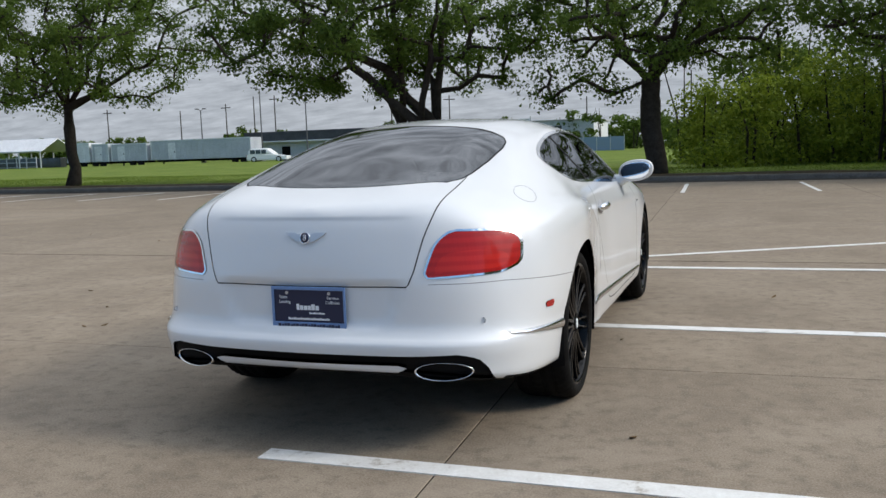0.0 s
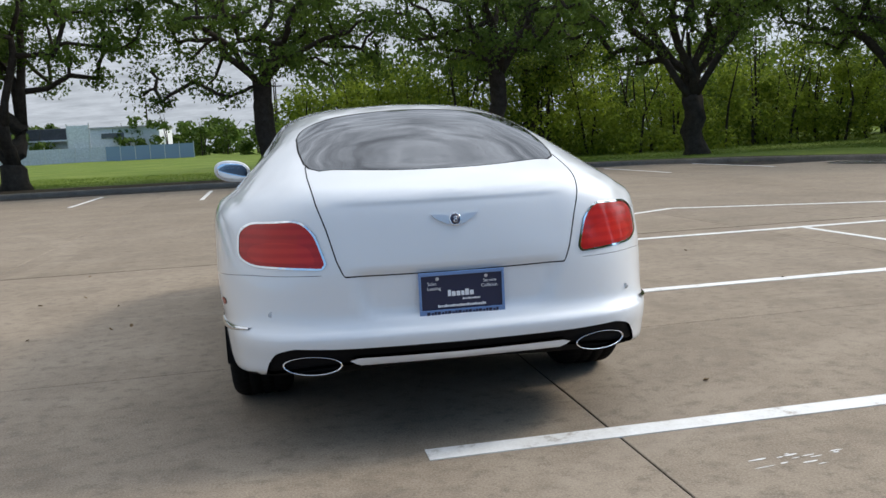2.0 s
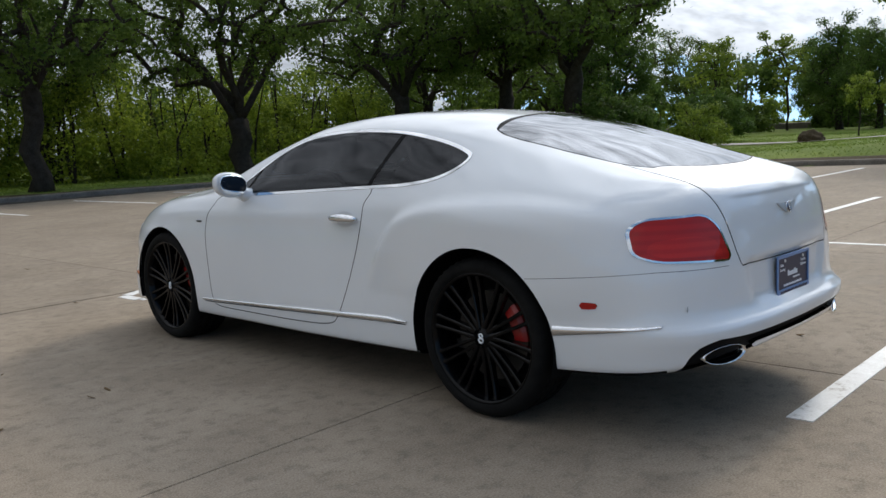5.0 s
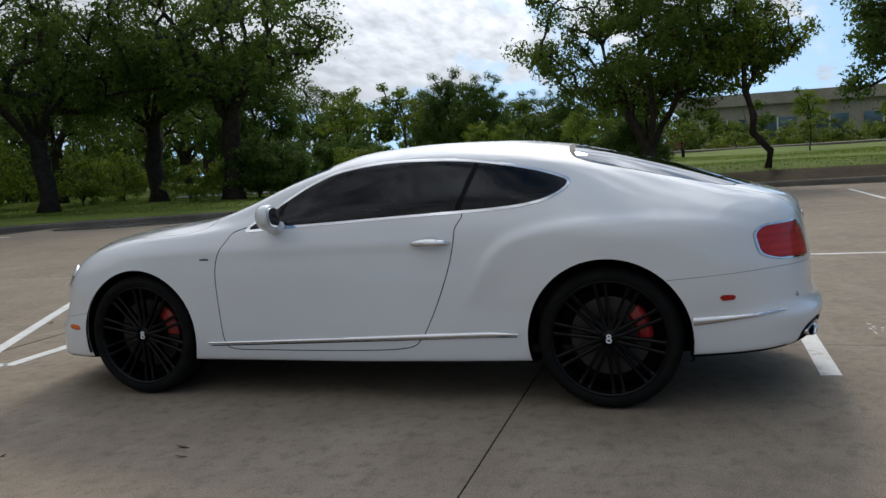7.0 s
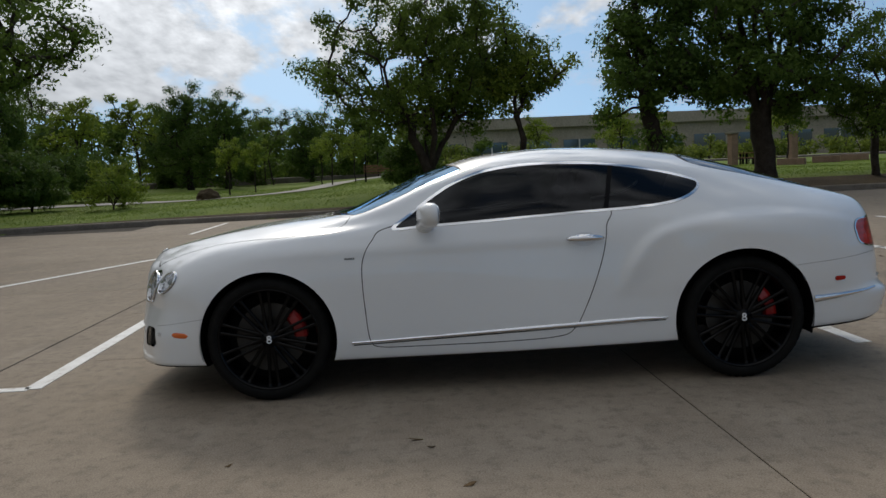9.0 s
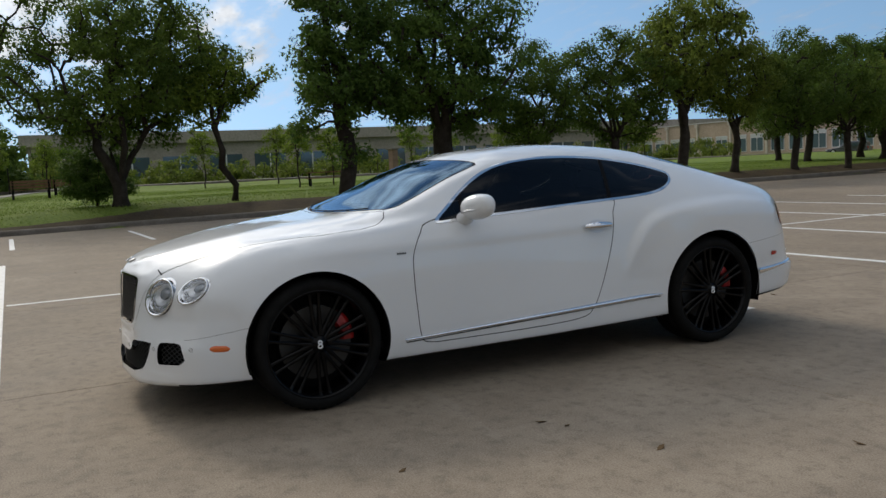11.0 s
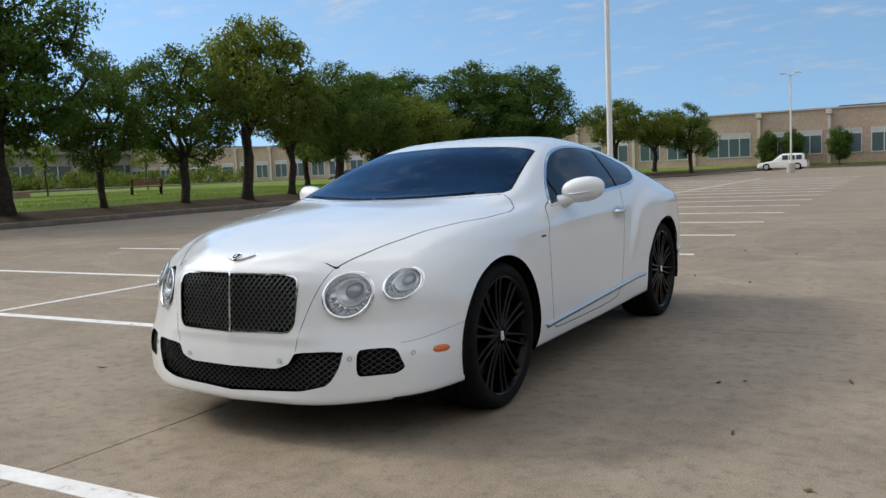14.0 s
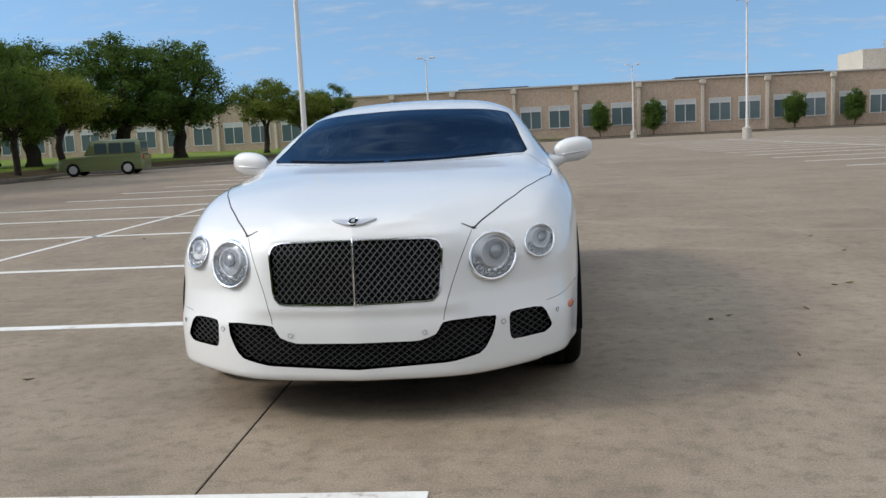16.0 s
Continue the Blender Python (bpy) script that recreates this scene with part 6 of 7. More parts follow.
def limb_web(rng, heaps, fork, stems, mains, rise, crook):
    """A trunk, main limbs, and boughs that reach every heap: points, their parents, and a first point to branch from."""
    pts, up = [np.array([0.0, 0.0, -0.2])], [-1]

    def reach(start, q, steps, wobble, arch=0.0):
        at, a = start, pts[start].copy()
        length = np.linalg.norm(q - a)
        for k in range(1, steps + 1):
            f = k / steps
            p = a + (q - a) * f + np.array([0, 0, arch * length * math.sin(math.pi * f)])
            if k < steps:
                p = p + rng.normal(size=3) * wobble * length
            pts.append(p)
            up.append(at)
            at = len(pts) - 1
        return at

    middle = np.mean(heaps, 0)
    turn = rng.uniform(0, 6.28)
    roots = []
    if stems > 1:
        low = reach(0, np.array([0, 0, fork * 0.45]), 2, 0.0)
        for k in range(stems):
            a = turn + 6.28 * k / stems
            roots.append(reach(low, np.array([math.cos(a) * fork * 0.42, math.sin(a) * fork * 0.42, fork * 1.15]) + middle * np.array([0.12, 0.12, 0]), 3, 0.03))
    else:
        roots.append(reach(0, np.array([middle[0] * 0.10, middle[1] * 0.10, fork]) + rng.normal(size=3) * np.array([crook, crook, 0]) * fork, 4, 0.02 + 0.25 * crook))
    first = len(pts)
    size = np.ptp(np.array(heaps), axis=0) / 2
    for k in range(mains):
        a = turn + 6.28 * (k + rng.uniform(-0.25, 0.25)) / mains
        e = rise * rng.uniform(0.4, 1.5)
        goal = middle + np.array([math.cos(a) * size[0] * 0.52, math.sin(a) * size[1] * 0.52, (e - 0.75) * size[2] * 0.75])
        reach(roots[k % len(roots)], goal, 5, 0.035, 0.05)
    reach(roots[0], middle + np.array([0, 0, size[2] * 0.45]), 5, 0.05)
    where = pts[roots[0]]
    for q in sorted(heaps, key=lambda h: np.linalg.norm(h - where)):
        cand = np.array(pts[first - 1:])
        gap = np.linalg.norm(cand - q, axis=1)
        late = np.clip(np.linalg.norm(cand - where, axis=1) - np.linalg.norm(q - where), 0, None)
        reach(first - 1 + int(np.argmin(gap + 1.6 * late + 0.6 * np.clip(cand[:, 2] - q[2], 0, None))), q, 3, 0.055, 0.03)
    return pts, up


def build_tree(label, seed, height, spread, trunk_r, fork, material, stems=1, heaps=90, per=200, size=0.085, clump=0.72, name="tree", base=3.0, taper=0.0, offset=(0, 0), mains=5, rise=0.8, ragged=0.22, crook=0.05, bark=None):
    rng = np.random.default_rng(seed)
    t = thing(name, label, "tree" if name == "tree" else "shrub")
    centers = crown_heaps(rng, height, spread, base, heaps, clump, offset, taper, ragged)
    pts, up = limb_web(rng, centers, fork, stems, mains, rise, crook)
    kids, load = collections.defaultdict(list), [0.0] * len(pts)
    for i in range(len(pts) - 1, 0, -1):
        load[i] = load[i] or 1.0
        load[up[i]] += load[i]
        kids[up[i]].append(i)
    thin = 0.012 + 0.0012 * height
    radius = [thin + (trunk_r - thin) * (w / load[0]) ** 0.62 for w in load]
    bm = bmesh.new()
    todo = [(0, 0)]
    while todo:
        start, i = todo.pop()
        chain = [start, i] if start != i else [i]
        while kids[i]:
            best = max(kids[i], key=lambda k: load[k])
            todo += [(i, k) for k in kids[i] if k != best]
            i = best
            chain.append(i)
        rad = [radius[k] for k in chain]
        rad[0] = min(rad[0], rad[1] * 1.25)
        if chain[0] == 0:
            rad[0] *= 1.55
        tube(bm, [tuple(pts[k]) for k in chain], 0, 10 if rad[0] > 0.12 else 6 if rad[0] > 0.05 else 4, radii=rad)
    part("trunk", bm, bark or BARK, t, smooth=True)
    v, f = leaf_cloud(centers, [clump * rng.uniform(0.65, 1.25) for _ in centers], per, size, rng)
    link_mesh("crown", v, f, material, t)
    return t


def put(proto, x, y, turn=0.0, s=1.0, sz=None, first=[]):
    """Stands a copy of a thing on the land; the first time the thing itself."""
    m = pose(x, y, land(x, y) - 0.03, 0, 0, turn) @ Matrix.Diagonal((s, s, sz or s, 1))
    if proto.name not in first:
        first.append(proto.name)
        proto.matrix_world = m
        return proto
    ob = copy_thing(proto, pose(0, 0, 0))
    ob.matrix_world = m
    return ob


OAK = "spreading live oak with dark trunk and fresh green leaves"
oak_west = build_tree("lone spreading oak with straight trunk and loose green crown", 5, 11.5, 5.6, 0.24, 3.4, LEAF, 1, 120, 260, 0.078, 0.78, base=3.3, offset=(1.2, 0), mains=6, rise=1.0, crook=0.015)
oak_stems = build_tree("broad oak with three leaning stems and a wide green crown", 8, 10.2, 6.2, 0.42, 1.7, LEAF, 3, 150, 290, 0.080, 0.80, base=2.9, offset=(-1.9, 0), mains=6, rise=1.1)
oak_fork = build_tree("live oak with a stout trunk forking into long level limbs", 21, 9.6, 5.6, 0.34, 3.1, LEAF, 1, 108, 190, 0.078, 0.74, base=2.7, mains=6, rise=0.55, ragged=0.3)
oak_plain = build_tree(OAK, 27, 9.8, 4.8, 0.30, 3.0, LEAF, 1, 95, 200, 0.078, 0.74, base=3.0, mains=5, rise=0.9)
oak_low = build_tree("sprawling live oak forking low into heavy dark limbs", 33, 9.6, 5.8, 0.40, 2.0, LEAF, 1, 115, 180, 0.078, 0.74, base=3.1, mains=7, rise=0.75, ragged=0.28)
oak_pair = build_tree(OAK, 38, 9.4, 5.0, 0.33, 2.6, LEAF, 1, 105, 200, 0.078, 0.74, base=2.8, mains=6, rise=0.7, ragged=0.26)
broad = build_tree("broad low live oak with several dark stems and fine leaves", 23, 7.4, 4.2, 0.24, 1.6, LEAF, 4, 180, 310, 0.062, 0.60, base=1.9, offset=(0.0, 0.7), mains=6, rise=0.8, ragged=0.26)
dense = build_tree("tall dense dark green evergreen oak beside the lawn", 35, 8.6, 3.7, 0.34, 2.0, LEAF_DARK, 1, 125, 260, 0.074, 0.66, base=1.5, taper=0.30, mains=6, ragged=0.14)
cedar = build_tree("tall dense dark cedar with foliage down to the grass", 39, 9.4, 4.2, 0.26, 1.8, LEAF_DARK, 1, 150, 230, 0.074, 0.66, base=0.5, taper=0.45, mains=6, ragged=0.18)
cone = build_tree("upright dense green evergreen oak beside the lawn", 36, 7.3, 2.4, 0.24, 1.7, LEAF_DARK, 1, 95, 220, 0.066, 0.52, base=1.4, taper=0.60, mains=5, ragged=0.26)
round_oak = build_tree("rounded young oak with dense green crown by the kerb", 41, 7.4, 3.1, 0.20, 2.0, LEAF, 1, 90, 220, 0.074, 0.62, base=1.9, taper=0.15, mains=5)
rusty = build_tree("oak with rusty brown-green spring leaves", 47, 6.6, 2.9, 0.20, 1.9, LEAF_RUST, 1, 80, 200, 0.074, 0.60, base=2.0, mains=5, rise=1.0, ragged=0.28)
slim = build_tree("slender crooked small oak with open crown", 52, 4.9, 1.75, 0.10, 2.1, LEAF_PALE, 1, 38, 150, 0.060, 0.45, base=2.3, offset=(0.2, 0.3), mains=4, crook=0.22, ragged=0.3)
young = build_tree("staked young tree with thin pale trunk and light leaves", 61, 3.6, 0.95, 0.040, 1.5, LEAF_PALE, 1, 20, 110, 0.055, 0.36, base=1.3, mains=3)
shrub = build_tree("loose green wild shrub on the grass", 71, 2.3, 1.5, 0.035, 0.4, LEAF_PALE, 4, 34, 130, 0.060, 0.42, "shrub", base=0.15, mains=5, ragged=0.3)
dark_shrub = build_tree("dense dark green evergreen shrub", 75, 2.6, 1.6, 0.05, 0.4, LEAF_DARK, 4, 50, 200, 0.060, 0.44, "shrub", base=0.05, mains=5)

for proto, x, y, turn, s in ((oak_west, -26.0, 25.6, 0, 1.0), (oak_stems, -9.4, 25.6, 0, 1.0), (oak_fork, -1.2, 25.7, 0, 1.0), (oak_plain, 6.9, 25.6, 0, 1.02), (oak_low, 14.3, 25.2, 0, 1.0),
                             (oak_pair, 22.9, 25.4, 0, 1.08), (oak_fork, 28.3, 24.0, 200, 1.10), (oak_plain, 31.5, 32.5, 60, 1.0), (oak_pair, 27.3, 19.4, 110, 1.24),
                             (oak_pair, 10.5, 34.0, 310, 1.0), (oak_low, 42.5, 30.5, 240, 1.0), (oak_plain, -34.5, 26.0, 300, 1.0), (oak_fork, -43.0, 26.0, 40, 1.0)):
    put(proto, x, y, turn, s)
put(cedar, 37.0, 23.6, 200, 0.95)
# the row along the east kerb
put(broad, 23.6, 1.5, 215, 0.94, 1.0)
put(slim, 23.6, -2.1, 20, 1.15)
for proto, y, turn, s, sz in ((cone, -6.25, 120, 1.2, 1.22), (dense, -10.2, 10, 1.08, 1.10), (round_oak, -14.2, 40, 0.66, 0.78), (round_oak, -18.1, 200, 0.90, 0.86), (rusty, -21.7, 90, 1.15, 1.36),
                              (rusty, -25.4, 60, 0.86, 1.0), (round_oak, -29.4, 300, 0.86, 0.92), (round_oak, -33.0, 160, 0.84, 0.90), (rusty, -37.5, 220, 1.0, 1.0)):
    put(proto, 23.8 + (0.6 if y < -24 else 0), y, turn, s, sz)
# the clump by the far lawn and its neighbours
for proto, x, y, turn, s, sz in ((dense, 29.5, -43.0, 0, 1.3, 0.98), (dense, 26.0, -48.0, 80, 1.35, 1.04), (dense, 23.8, -52.0, 190, 1.25, 1.04), (round_oak, 31.5, -38.5, 260, 1.05, 1.0), (rusty, 19.6, -59.0, 100, 1.05, 1.0),
                                 (rusty, 17.6, -63.0, 10, 0.9, 0.85), (round_oak, 15.4, -66.0, 130, 0.85, 0.80), (oak_plain, 34.5, -47.0, 45, 0.7, 0.85), (round_oak, 37.0, -42.0, 45, 1.0, 1.0)):
    put(proto, x, y, turn, s, sz)
# the park beyond
for x, y, s in ((43.7, 12.9, 1.0), (44.6, 11.6, 0.95), (44.1, 7.0, 1.0), (45.6, 5.8, 0.95), (52, 8.5, 1.0), (56, 3.0, 1.1), (50, -6.0, 1.15), (38, -8.6, 1.05), (39.5, -11.0, 1.0), (42, -19.0, 1.2), (55, -12, 1.3), (47, -28, 1.2),
                (58, -24, 1.25), (61, -34, 1.2), (40, -33, 1.0), (54, -42, 1.2)):
    put(young, x, y, 40 * x, s)
for proto, x, y, turn, s in ((cedar, 60, 19.5, 10, 0.95), (cedar, 57, 16.0, 80, 0.85), (young, 62, 24.0, 200, 2.3), (cedar, 66, 11, 140, 0.7), (young, 50, 24, 70, 2.0), (oak_plain, 78, 9.0, 0, 0.8), (oak_pair, 84, 18, 30, 0.9), (oak_fork, 80, 28, 0, 0.9),
                             (oak_plain, 62, 32, 90, 0.9), (oak_low, 48, 36, 90, 0.9), (oak_plain, 52, 44, 20, 1.0), (cedar, 70, 24, 20, 0.9)):
    put(proto, x, y, turn, s)
for x, y, s, p in ((28.6, 14.2, 0.95, shrub), (26.2, 20.9, 0.75, shrub), (27.6, 20.0, 0.8, shrub), (27.6, 27.7, 1.1, shrub), (31.5, 28.5, 1.2, shrub), (28.4, 18.8, 1.25, dark_shrub), (29.6, 17.9, 1.0, dark_shrub), (25.2, 2.1, 0.85, dark_shrub), (38.0, 17.8, 1.1, dark_shrub), (40.5, 20.5, 1.2, dark_shrub)):
    put(p, x, y, 30 * x, s)


def build_woods(name, label, spots, material, per, size, seed):
    """A belt of undergrowth and crowns too dense to count: leaves in heaps, with thin stems."""
    rng = np.random.default_rng(seed)
    centers, radii = [], []
    bm = bmesh.new()
    for x, y, h, r in spots:
        z0 = land(x, y)
        for k in range(int(7 * r)):
            a, q = rng.uniform(0, 6.28), r * rng.uniform(0, 1) ** 0.5
            z = h * rng.uniform(0.03, 1.0) ** 1.15 * (1 - 0.35 * (q / r) ** 2)
            centers.append((x + q * math.cos(a), y + q * math.sin(a), z0 + z))
            radii.append(rng.uniform(0.45, 0.95) * (0.7 + 0.12 * h))
        for k in range(2):
            a = rng.uniform(0, 6.28)
            px, py = x + 0.5 * r * math.cos(a), y + 0.5 * r * math.sin(a)
            tube(bm, [(px, py, z0 - 0.1), (px + rng.normal() * 0.2, py + rng.normal() * 0.2, z0 + h * 0.4), (px + rng.normal() * 0.5, py + rng.normal() * 0.5, z0 + h * 0.85)], 0, 5, radii=[0.07, 0.05, 0.02])
    v, f = leaf_cloud(centers, radii, per, size, rng)
    ob = link_mesh(name, v, f, material)
    tagged(ob, label, "trees", kind="stuff")
    stems = part("stems", bm, BARK, ob)
    tagged(stems, kind="stuff")


rng = np.random.default_rng(3)
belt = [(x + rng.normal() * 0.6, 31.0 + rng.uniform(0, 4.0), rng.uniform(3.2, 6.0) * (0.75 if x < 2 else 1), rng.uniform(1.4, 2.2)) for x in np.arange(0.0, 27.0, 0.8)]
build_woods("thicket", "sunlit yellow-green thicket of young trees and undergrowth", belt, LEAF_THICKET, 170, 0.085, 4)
belt2 = [(x + rng.normal() * 0.8, 38.0 + rng.uniform(0, 5.0), rng.uniform(5.0, 8.5), rng.uniform(1.8, 2.6)) for x in np.arange(0.5, 44.0, 1.7)]
build_woods("woodland", "dense green woodland behind the thicket", belt2, LEAF, 100, 0.15, 6)
park_edge = [(34 + 2.6 * k + rng.normal(), 62 + 6 * math.sin(0.5 * k) - 0.75 * k + rng.uniform(-2, 2), rng.uniform(3.0, 5.5), rng.uniform(2.0, 3.2)) for k in range(9)]
park_edge += [(130 + 3.0 * k + rng.normal() * 2, 150 - 5.5 * k + rng.uniform(0, 8), rng.uniform(5.5, 9.5), rng.uniform(4.0, 6.0)) for k in range(26)]
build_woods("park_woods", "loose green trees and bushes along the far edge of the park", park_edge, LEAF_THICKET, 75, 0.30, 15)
far = [(x + rng.normal() * 3, 118 + rng.uniform(0, 8), rng.uniform(3.2, 5.6), rng.uniform(3.0, 5.0)) for x in np.arange(-190, 10, 6.0)]
build_woods("far_woods", "distant line of low green trees", far, LEAF, 70, 0.34, 9)
near_far = [(-27.0, 90, 4.0, 1.8), (-16.2, 88, 4.4, 1.5), (-13.6, 87, 5.2, 1.9), (-10.4, 92, 4.2, 1.7), (-7.6, 94, 4.4, 1.8), (-3.6, 84, 3.4, 1.6), (-1.6, 82, 3.8, 1.8), (1.5, 78, 4.4, 2.2), (5, 66, 5, 3), (10, 60, 6, 3)]
build_woods("field_trees", "group of round green trees beyond the field", near_far, LEAF, 60, 0.26, 12)
east_far = [(x, y, rng.uniform(4.0, 7.0), rng.uniform(2.2, 3.4)) for x, y in ((70, 30), (75, 36), (66, 38), (60, 42), (72, 17), (78, 13), (82, 8), (70, 6.5), (86, 22), (92, 14), (96, 4), (100, -4), (58, 27), (64, 31), (68, 22), (74, 24), (79, 19), (84, 14), (88, 9), (76, 8), (66, 15.5), (92, 2), (56, 36), (50, 40), (45, 42), (88, 28), (94, 20))]
build_woods("park_woods", "mixed green trees at the far edge of the park", east_far, LEAF, 110, 0.21, 14)
scrub = [(x, -3 - 3.2 * k + rng.normal() * 0.8, rng.uniform(1.2, 2.4), rng.uniform(1.2, 2.0)) for k, x in enumerate(84 + 3 * rng.normal(size=26))] + [(89 + 2 * rng.normal(), 4 - 2.1 * k, rng.uniform(1.6, 3.2), rng.uniform(1.4, 2.2)) for k in range(44)]
build_woods("scrub", "low olive scrub in front of the far building", scrub, LEAF_RUST, 44, 0.17, 15)


# ---- light poles ----
POLE_BASE = varied("pole_base_concrete", (0.36, 0.34, 0.31), (0.50, 0.48, 0.44), 3.0, 0.85)


def build_pole(x, y, height, heads, z=0.0, radius=0.085, paint=POLE, label="tall pale grey car park light pole on a concrete drum"):
    p = thing("light_pole", label, "lamp post", (x, y, z), 0, "light poles")
    part("footing", lathe([(0.0005, -0.05), (0.30, -0.05), (0.30, 0.70), (0.285, 0.74), (0.0005, 0.75)], 28, "Z"), POLE_BASE, p, smooth=False)
    part("flange", boxed((-0.17, -0.17, 0.75), (0.17, 0.17, 0.80), 0.01), paint, p)
    part("shaft", lathe([(radius * 1.15, 0.78), (radius, 1.4), (radius * 0.72, height)], 16, "Z"), paint, p, smooth=True)
    for s in heads:
        bm = bmesh.new()
        tube(bm, [(0, 0, height - 0.1), (s * 0.2, 0, height + 0.05), (s * 0.36, 0, height + 0.12)], 0.035, 8)
        arm = part("arm", bm, paint, p)
        part("lamp_head", boxed((min(s * 0.32, s * 0.74), -0.17, height + 0.08), (max(s * 0.32, s * 0.74), 0.17, height + 0.20), 0.03), paint, arm)
    return p


build_pole(6.0, -18.8, 10.5, (-1, 1))
build_pole(6.9, -62.0, 7.3, (-1, 1), 0.0, 0.07)
build_pole(-15.6, -52.0, 9.0, (-1, 1))
build_pole(-11.9, -82.0, 7.3, (-1, 1), 0.0, 0.07)
build_pole(-52, 84, 8.6, (-1,), 0.4, 0.08, POLE_DARK, "slim dark yard light pole beyond the field")
build_pole(-61, 85, 6.6, (-1, 1), 0.4, 0.08, POLE_DARK, "slim dark yard light pole beyond the field")
build_pole(-46, 84, 7.8, (1,), 0.4, 0.08, POLE_DARK, "slim dark yard light pole beyond the field")

# ---- the long tan building to the south ----
TAN = varied("tan_tilt_wall", (0.37, 0.29, 0.225), (0.44, 0.35, 0.275), 0.35, 0.9, 0.25, 14.0)
TAN_LIGHT = varied("pale_pilaster", (0.46, 0.42, 0.36), (0.54, 0.50, 0.44), 0.6, 0.85)
COPING = principled("grey_coping", (0.40, 0.39, 0.37), 0.6)
PANE = principled("dark_window_glass", (0.055, 0.085, 0.098), 0.06, 0.0, 0.0, 0.9)
OFFICE_PANE = principled("office_window_glass", (0.085, 0.128, 0.142), 0.08, 0.0, 0.0, 0.9)
PANE_TOP = principled("pale_transom_glass", (0.50, 0.53, 0.54), 0.12, 0.0, 0.0, 0.8)
ALU = principled("aluminium_frame", (0.55, 0.56, 0.56), 0.4, 0.4)
ROOF_DARK = varied("dark_roofing", (0.05, 0.052, 0.058), (0.085, 0.088, 0.095), 0.8, 0.8)
EAST_WALL = varied("beige_block_wall", (0.27, 0.24, 0.20), (0.34, 0.31, 0.265), 0.4, 0.85)
GREY_WALL = varied("grey_metal_wall", (0.48, 0.50, 0.53), (0.60, 0.62, 0.65), 0.5, 0.7)


def window(parent, x, y, z, w, h, face=1, mullions=2):
    """A window with frame, transom and panes, set in the wall's face at y; face: the way it looks."""
    f = face * 0.02
    win = part("window", boxed((x - w / 2, min(y + 0.012 * face, y - 0.08 * face), z), (x + w / 2, max(y + 0.012 * face, y - 0.08 * face), z + h)), OFFICE_PANE, parent)
    part("transom", boxed((x - w / 2, min(y, y + 1.5 * f), z + h * 0.80), (x + w / 2, max(y, y + 1.5 * f), z + h)), PANE_TOP, win)
    for k in range(mullions + 1):
        cx = x - w / 2 + w * k / mullions
        part("frame", boxed((cx - 0.05, min(y, y + 2.5 * f), z), (cx + 0.05, max(y, y + 2.5 * f), z + h)), ALU, win)
    for zz in (0.0, 0.80, 1.0):
        part("frame", boxed((x - w / 2 - 0.05, min(y, y + 3 * f), z + h * zz - 0.05), (x + w / 2 + 0.05, max(y, y + 3 * f), z + h * zz + 0.05)), ALU, win)
    return win


def build_south():
    b = thing("office_building", "long single-storey tan concrete building with pale pilasters", "building", (0, 0, 0))
    y, base_z, top = -93.0, 0.25, 6.15
    part("wall", boxed((-96, y - 14, base_z - 0.3), (124, y, top)), TAN, b)
    part("coping", boxed((-96.2, y - 14.2, top), (124.2, y + 0.15, top + 0.16)), COPING, b)
    x0, bay = 0.3, 7.12
    for k in range(-13, 18):
        x = x0 + bay * k
        pil = part("pilaster", boxed((x - 0.16, y, base_z - 0.3), (x + 0.16, y + 0.25, top - 0.15)), TAN_LIGHT, b)
        part("rain_head", boxed((x - 0.32, y, top - 0.55), (x + 0.32, y + 0.42, top - 0.05), 0.06), TAN_LIGHT, pil)
        if k == 2:
            window(b, x + bay * 0.5 - 0.3, y, 1.45, 4.6, 2.6, 1, 4)
        else:
            for f in (0.27, 0.73):
                window(b, x + bay * f, y, 1.45, 2.35, 2.5)
    part("roof_unit", boxed((-1.5, y - 9, top + 0.1), (7.0, y - 5, top + 0.55)), ROOF_DARK, b)
    part("roof_unit", boxed((-36, y - 9, top + 0.1), (-19, y - 5, top + 0.62)), ROOF_DARK, b)
    plant = part("plant_room", boxed((-62, y - 12, top), (-40, y - 4, top + 2.6)), TAN_LIGHT, b)
    for k in range(9):
        part("rail_post", boxed((-60 + 2.2 * k, y - 4.1, top + 2.6), (-59.9 + 2.2 * k, y - 4.0, top + 3.5)), ALU, plant)
    for z in (3.0, 3.45):
        part("rail", boxed((-60, y - 4.1, top + z), (-42, y - 4.02, top + z + 0.06)), ALU, plant)
    bed = part("planting_bed", boxed((-96, y, 0.0), (124, y + 3.0, 0.22), 0.05), DIRT)
    tagged(bed, "dark soil bed along the office wall", "soil", kind="structure")
    walk_ob = part("footpath", boxed((-96, y + 3.0, 0.0), (12, y + 4.2, 0.16), 0.02), KERB)
    tagged(walk_ob, "pale concrete path along the office building", "path", kind="structure")


build_south()
ball = build_tree("clipped small evergreen tree by the office wall", 82, 4.1, 1.35, 0.06, 0.8, LEAF_DARK, 1, 46, 150, 0.085, 0.50, base=0.5, mains=4, ragged=0.12)
for k, x in enumerate((6.2, -9.4, -15.3, -30.6, -37.0, 13.4, 10.8, -47.0, -55.0)):
    m = pose(x, -91.2, 0.15, 0, 0, 50 * k) @ Matrix.Diagonal((1.0, 1.0, 1.0, 1))
    ob = ball if k == 0 else copy_thing(ball, pose(0, 0, 0))
    ob.matrix_world = m


